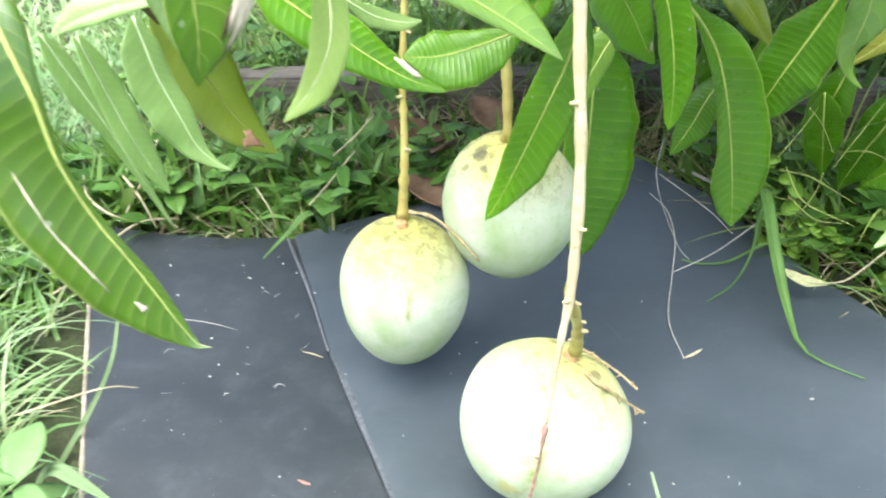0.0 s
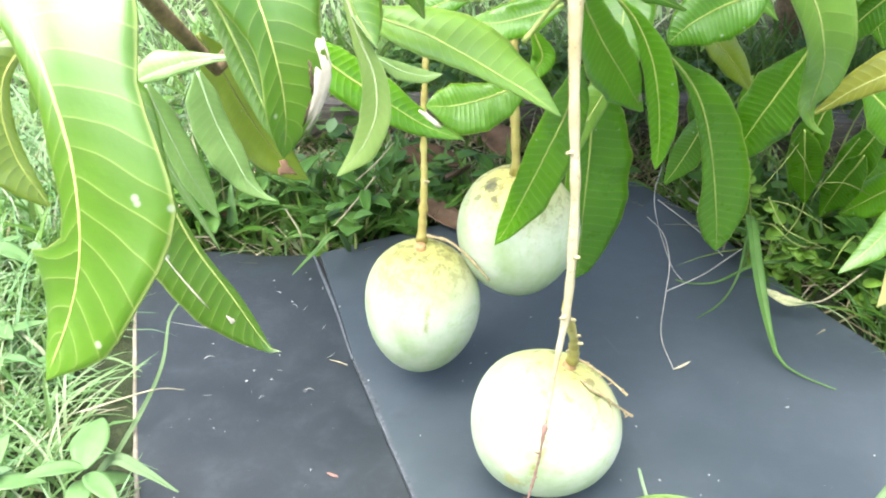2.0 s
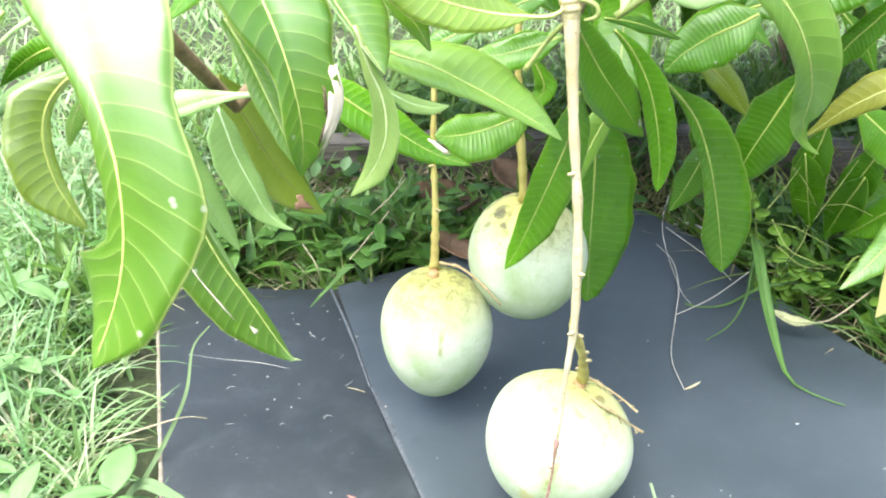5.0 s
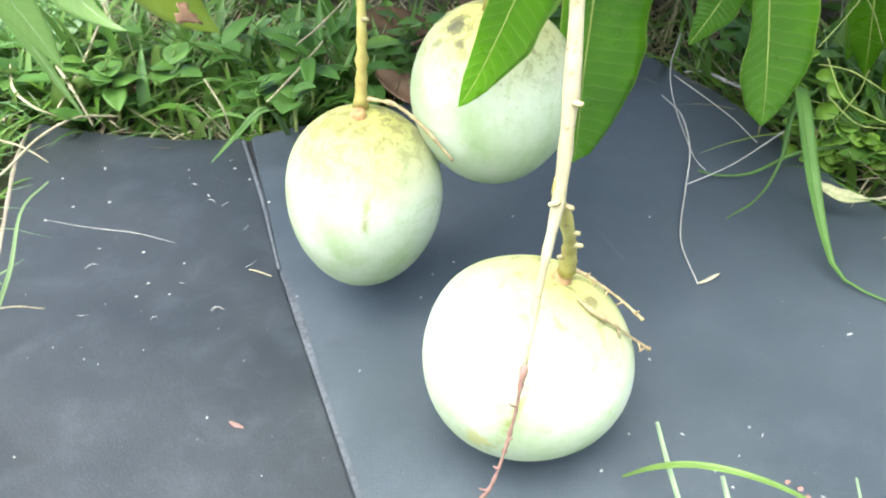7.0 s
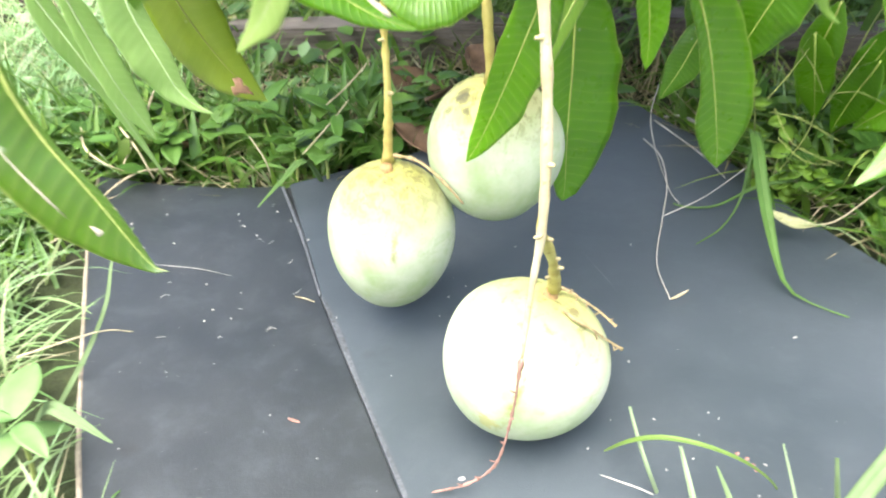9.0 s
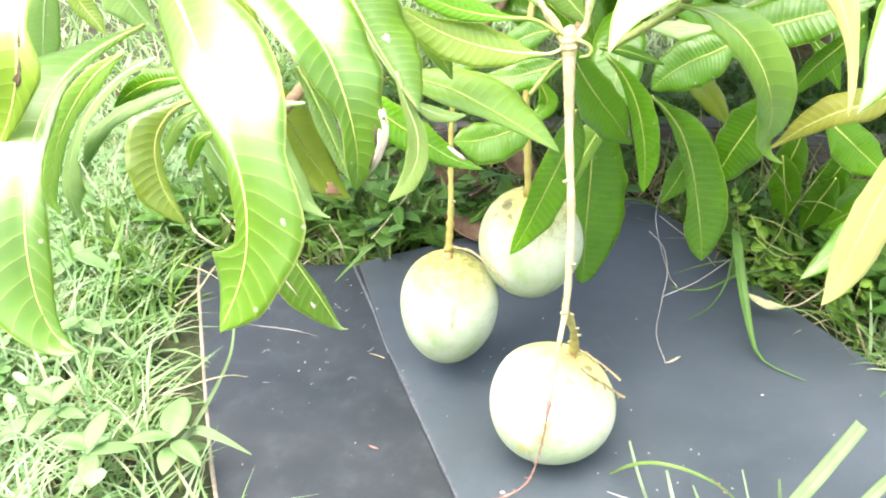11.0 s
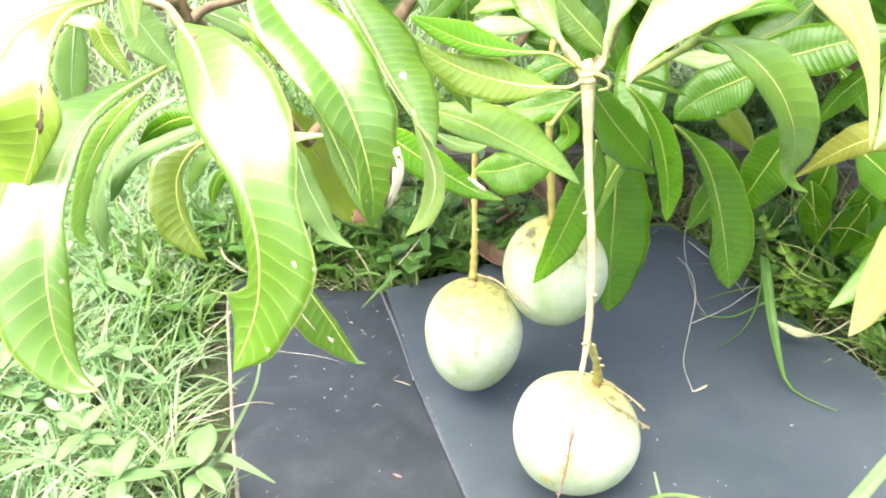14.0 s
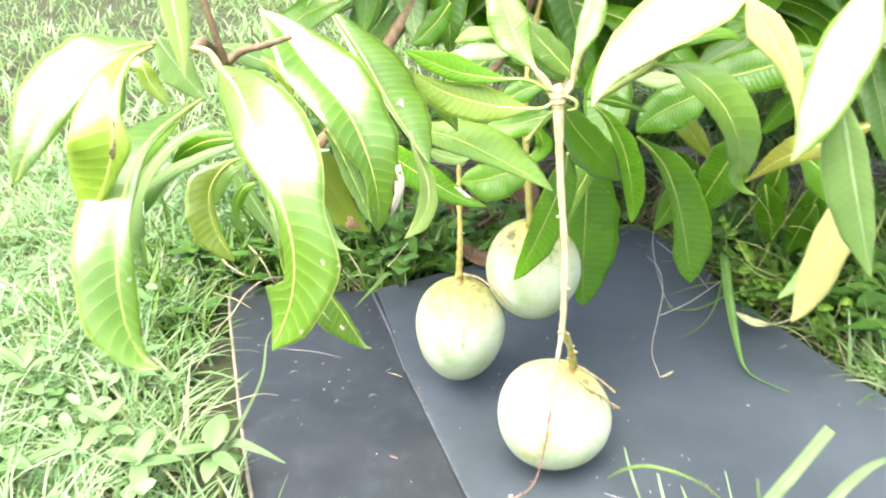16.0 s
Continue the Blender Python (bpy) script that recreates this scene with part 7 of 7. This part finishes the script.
def sprig(label, path, count, size, seed):
    """A slender weed: a thin winding stem with small round leaves on short stalks."""
    rng = np.random.default_rng(seed)
    top = tagged(new("weed_sprig"), label, "weed", "round-leaved sprigs")
    top.location = path[0]
    C, _ = spline([tuple(np.array(p) - np.array(path[0])) for p in path], 24)
    tube("stem", [tuple(p) for p in C[::3]] + [tuple(C[-1])], [0.0009, 0.0007, 0.0004], GREEN_STEM, top, "", 24, 6)
    for j in range(count):
        p = C[int(3 + 20 * (j + rng.uniform(0, 0.8)) / count)]
        r, rise = size * rng.uniform(0.7, 1.2), rng.uniform(-0.004, 0.006)
        V, Fs, rim = [], [], 10
        for lift in (0.0003, -0.0003):
            V.append((r, 0, lift - 0.12 * r))
            for k in range(rim):
                a = 6.283 * k / rim
                V.append((r + r * math.cos(a) * (1 - 0.12 * (k == 5)), r * math.sin(a) * 0.95, lift + 0.1 * r * math.cos(2 * a)))
        o = rim + 1
        for k in range(rim):
            a, b2 = 1 + k, 1 + (k + 1) % rim
            Fs += [(0, a, b2), (o, o + b2, o + a), (a, o + a, o + b2, b2)]
        lf = child("leaf", mesh_of("sprig_leaf", V, Fs, [SPRIG_LEAF]), top)
        lf.matrix_basis = pose(p[0], p[1], p[2] + rise, rng.uniform(-25, 25), rng.uniform(-10, 50), rng.uniform(190, 350))
    return top


SPRIG_LEAF = grassy("sprig_leaves", [(0.0, (0.16, 0.33, 0.03)), (1.0, (0.26, 0.45, 0.06))], 0.35, 0.5)
sprig("slender weed sprig with small round bright leaves", [(0.344, 0.735, -0.012), (0.330, 0.720, 0.076), (0.320, 0.710, 0.117)], 11, 0.0065, 1)
sprig("small round-leaved weed in the grass", [(0.350, 0.710, -0.012), (0.351, 0.702, 0.056), (0.344, 0.695, 0.082)], 8, 0.0075, 2)
sprig("small round-leaved weed in the grass", [(0.372, 0.710, -0.012), (0.374, 0.703, 0.025), (0.369, 0.695, 0.038)], 8, 0.0075, 3)
sprig("small round-leaved weed in the grass", [(0.366, 0.710, -0.012), (0.363, 0.702, 0.025), (0.353, 0.695, 0.048)], 8, 0.0075, 4)
sprig("small round-leaved weed in the grass", [(0.400, 0.710, -0.012), (0.397, 0.702, 0.011), (0.386, 0.695, 0.032)], 8, 0.0075, 5)
sprig("small round-leaved weed in the grass", [(0.346, 0.800, -0.012), (0.349, 0.795, 0.027), (0.343, 0.790, 0.048)], 8, 0.0075, 6)
sprig("small round-leaved weed in the grass", [(0.433, 0.660, -0.012), (0.431, 0.655, 0.011), (0.421, 0.650, 0.028)], 8, 0.0075, 7)
sprig("small round-leaved weed in the grass", [(0.453, 0.660, -0.012), (0.454, 0.655, 0.022), (0.447, 0.650, 0.039)], 8, 0.0075, 8)

pick = random.Random(12)
for x, y in ((-0.36, 0.36), (-0.42, 0.5), (-0.33, 0.55), (-0.40, 0.68), (-0.47, 0.42), (-0.29, 0.31), (-0.37, 0.28), (-0.52, 0.6), (-0.34, 0.78), (-0.24, 0.86), (-0.13, 0.83), (-0.05, 0.80), (0.07, 0.90), (0.34, 0.90), (0.42, 0.78), (0.47, 0.66)):
    start = pick.uniform(0, 360)
    # weeds under the tree take the green with shade painted in
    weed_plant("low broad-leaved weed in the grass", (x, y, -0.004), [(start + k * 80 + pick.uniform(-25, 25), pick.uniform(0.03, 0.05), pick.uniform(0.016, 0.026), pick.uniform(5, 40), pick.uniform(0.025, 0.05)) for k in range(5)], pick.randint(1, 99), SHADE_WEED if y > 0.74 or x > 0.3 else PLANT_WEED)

# crumbs and flakes on the mat
def flake(x, y, length, width, turn, material=None):
    bm = bmesh.new()
    k = random.Random(int(x * 9973 + y * 7919) + 5000)
    n = 7
    ring = [(math.cos(6.283 * i / n) * length / 2 * k.uniform(0.7, 1.1), math.sin(6.283 * i / n) * width / 2 * k.uniform(0.7, 1.1)) for i in range(n)]
    lo = [bm.verts.new((a, b, 0)) for a, b in ring]
    hi = [bm.verts.new((a * 0.8, b * 0.8, 0.0007)) for a, b in ring]
    bm.faces.new(hi)
    bm.faces.new(lo[::-1])
    for i in range(n):
        bm.faces.new((lo[i], lo[(i + 1) % n], hi[(i + 1) % n], hi[i]))
    me = bpy.data.meshes.new("flake")
    bm.to_mesh(me)
    bm.free()
    me.materials.append(material or FLAKE)
    ob = tagged(new("flake", me), "small whitish plant flake on a dark mat", "flake", "flakes on the mat")
    ob.matrix_world = pose(x, y, 0.0003, 0, 0, turn)


for x, y, a, b, turn in ((-0.09, 0.688, 5, 3, 20), (-0.075, 0.672, 3, 5, 10), (-0.054, 0.64, 5, 5, 0), (-0.191, 0.686, 3, 8, 20), (-0.218, 0.67, 4, 3, 0), (-0.194, 0.63, 4, 3, 30),
                         (-0.17, 0.637, 5, 3, 10), (-0.125, 0.685, 4, 2, 40), (-0.115, 0.664, 8, 2, -30), (-0.1, 0.648, 6, 2, -40), (-0.125, 0.575, 4, 3, 0), (-0.094, 0.563, 3, 2, 0),
                         (-0.111, 0.541, 4, 3, 0)):
    flake(x, y, a / 1700, b / 1700, turn)
for x, y, a, b, turn in ((-0.094, 0.53, 3, 3, 0), (-0.114, 0.527, 4, 3, 20), (-0.043, 0.426, 3, 3, 0), (-0.014, 0.53, 3, 3, 0), (0.082, 0.569, 3, 2, 0), (0.069, 0.555, 3, 3, 0), (0.063, 0.531, 2, 3, 0),
                         (0.122, 0.625, 4, 2, 45), (0.217, 0.626, 3, 3, 0), (0.314, 0.503, 8, 3, 12), (0.033, 0.464, 2, 2, 0), (0.176, 0.421, 2, 2, 0), (0.195, 0.478, 3, 4, 0)):
    flake(x, y, a / 1700, b / 1700, turn)
for x, y, a, b, turn in ((0.221, 0.388, 3, 2, 0), (-0.125, 0.469, 2, 2, 0), (-0.133, 0.396, 3, 2, 0), (0.083, 0.372, 10, 6, 10), (0.40, 0.505, 3, 3, 0), (0.36, 0.45, 4, 2, 30), (-0.207, 0.612, 5, 3, 0)):
    flake(x, y, a / 1700, b / 1700, turn)
near = random.Random(17)
for i in range(12):
    flake(near.uniform(0.13, 0.27), near.uniform(0.345, 0.44), near.uniform(0.0012, 0.003), near.uniform(0.001, 0.002), near.uniform(0, 180))
for x, y in ((0.248, 0.392), (0.253, 0.388), (0.256, 0.379)):
    flake(x, y, 0.004, 0.0028, 40, RED_STALK)
flake(-0.026, 0.421, 0.011, 0.003, -25, RED_STALK)
flake(0.255, 0.383, 0.004, 0.003, 0, RED_STALK)
scrap = np.random.default_rng(31)
for i in range(12):
    x, y, a, ln = scrap.uniform(-0.19, -0.05), scrap.uniform(0.5, 0.70), scrap.uniform(-3.1, 3.1), scrap.uniform(0.003, 0.010)
    tagged(tube("straw", [(x, y, 0.0003), (x + ln * 0.5 * math.cos(a), y + ln * 0.5 * math.sin(a), 0.0012), (x + ln * math.cos(a + 0.4), y + ln * math.sin(a + 0.4), 0.0003)], [0.00015, 0.00028, 0.0001], FLAKE, None, "", 8, 5), "tiny curled straw scrap on a dark mat", "straw", "straws on the mat")
crumbs_v, crumbs_f = [], []
rng = np.random.default_rng(77)
for i in range(330):
    x, y = rng.uniform(-0.22, 0.46), rng.uniform(0.34, 0.84)
    if not on_mat(x - 0.02, y) or not on_mat(x + 0.02, y):
        continue
    r = 0.00018 + 0.00045 * rng.uniform(0, 1) ** 3
    o = len(crumbs_v)
    crumbs_v += [(x - r, y, 0.0), (x, y - r * 0.8, 0.0), (x + r, y, 0.0), (x, y + r * 0.7, 0.0), (x, y, r)]
    crumbs_f += [(o, o + 1, o + 4), (o + 1, o + 2, o + 4), (o + 2, o + 3, o + 4), (o + 3, o, o + 4), (o + 3, o + 2, o + 1, o)]
tagged(new("crumbs", mesh_of("crumbs", crumbs_v, crumbs_f, [FLAKE], None, False)), "fine pale dust crumbs on a dark mat", "crumbs", "", "stuff")
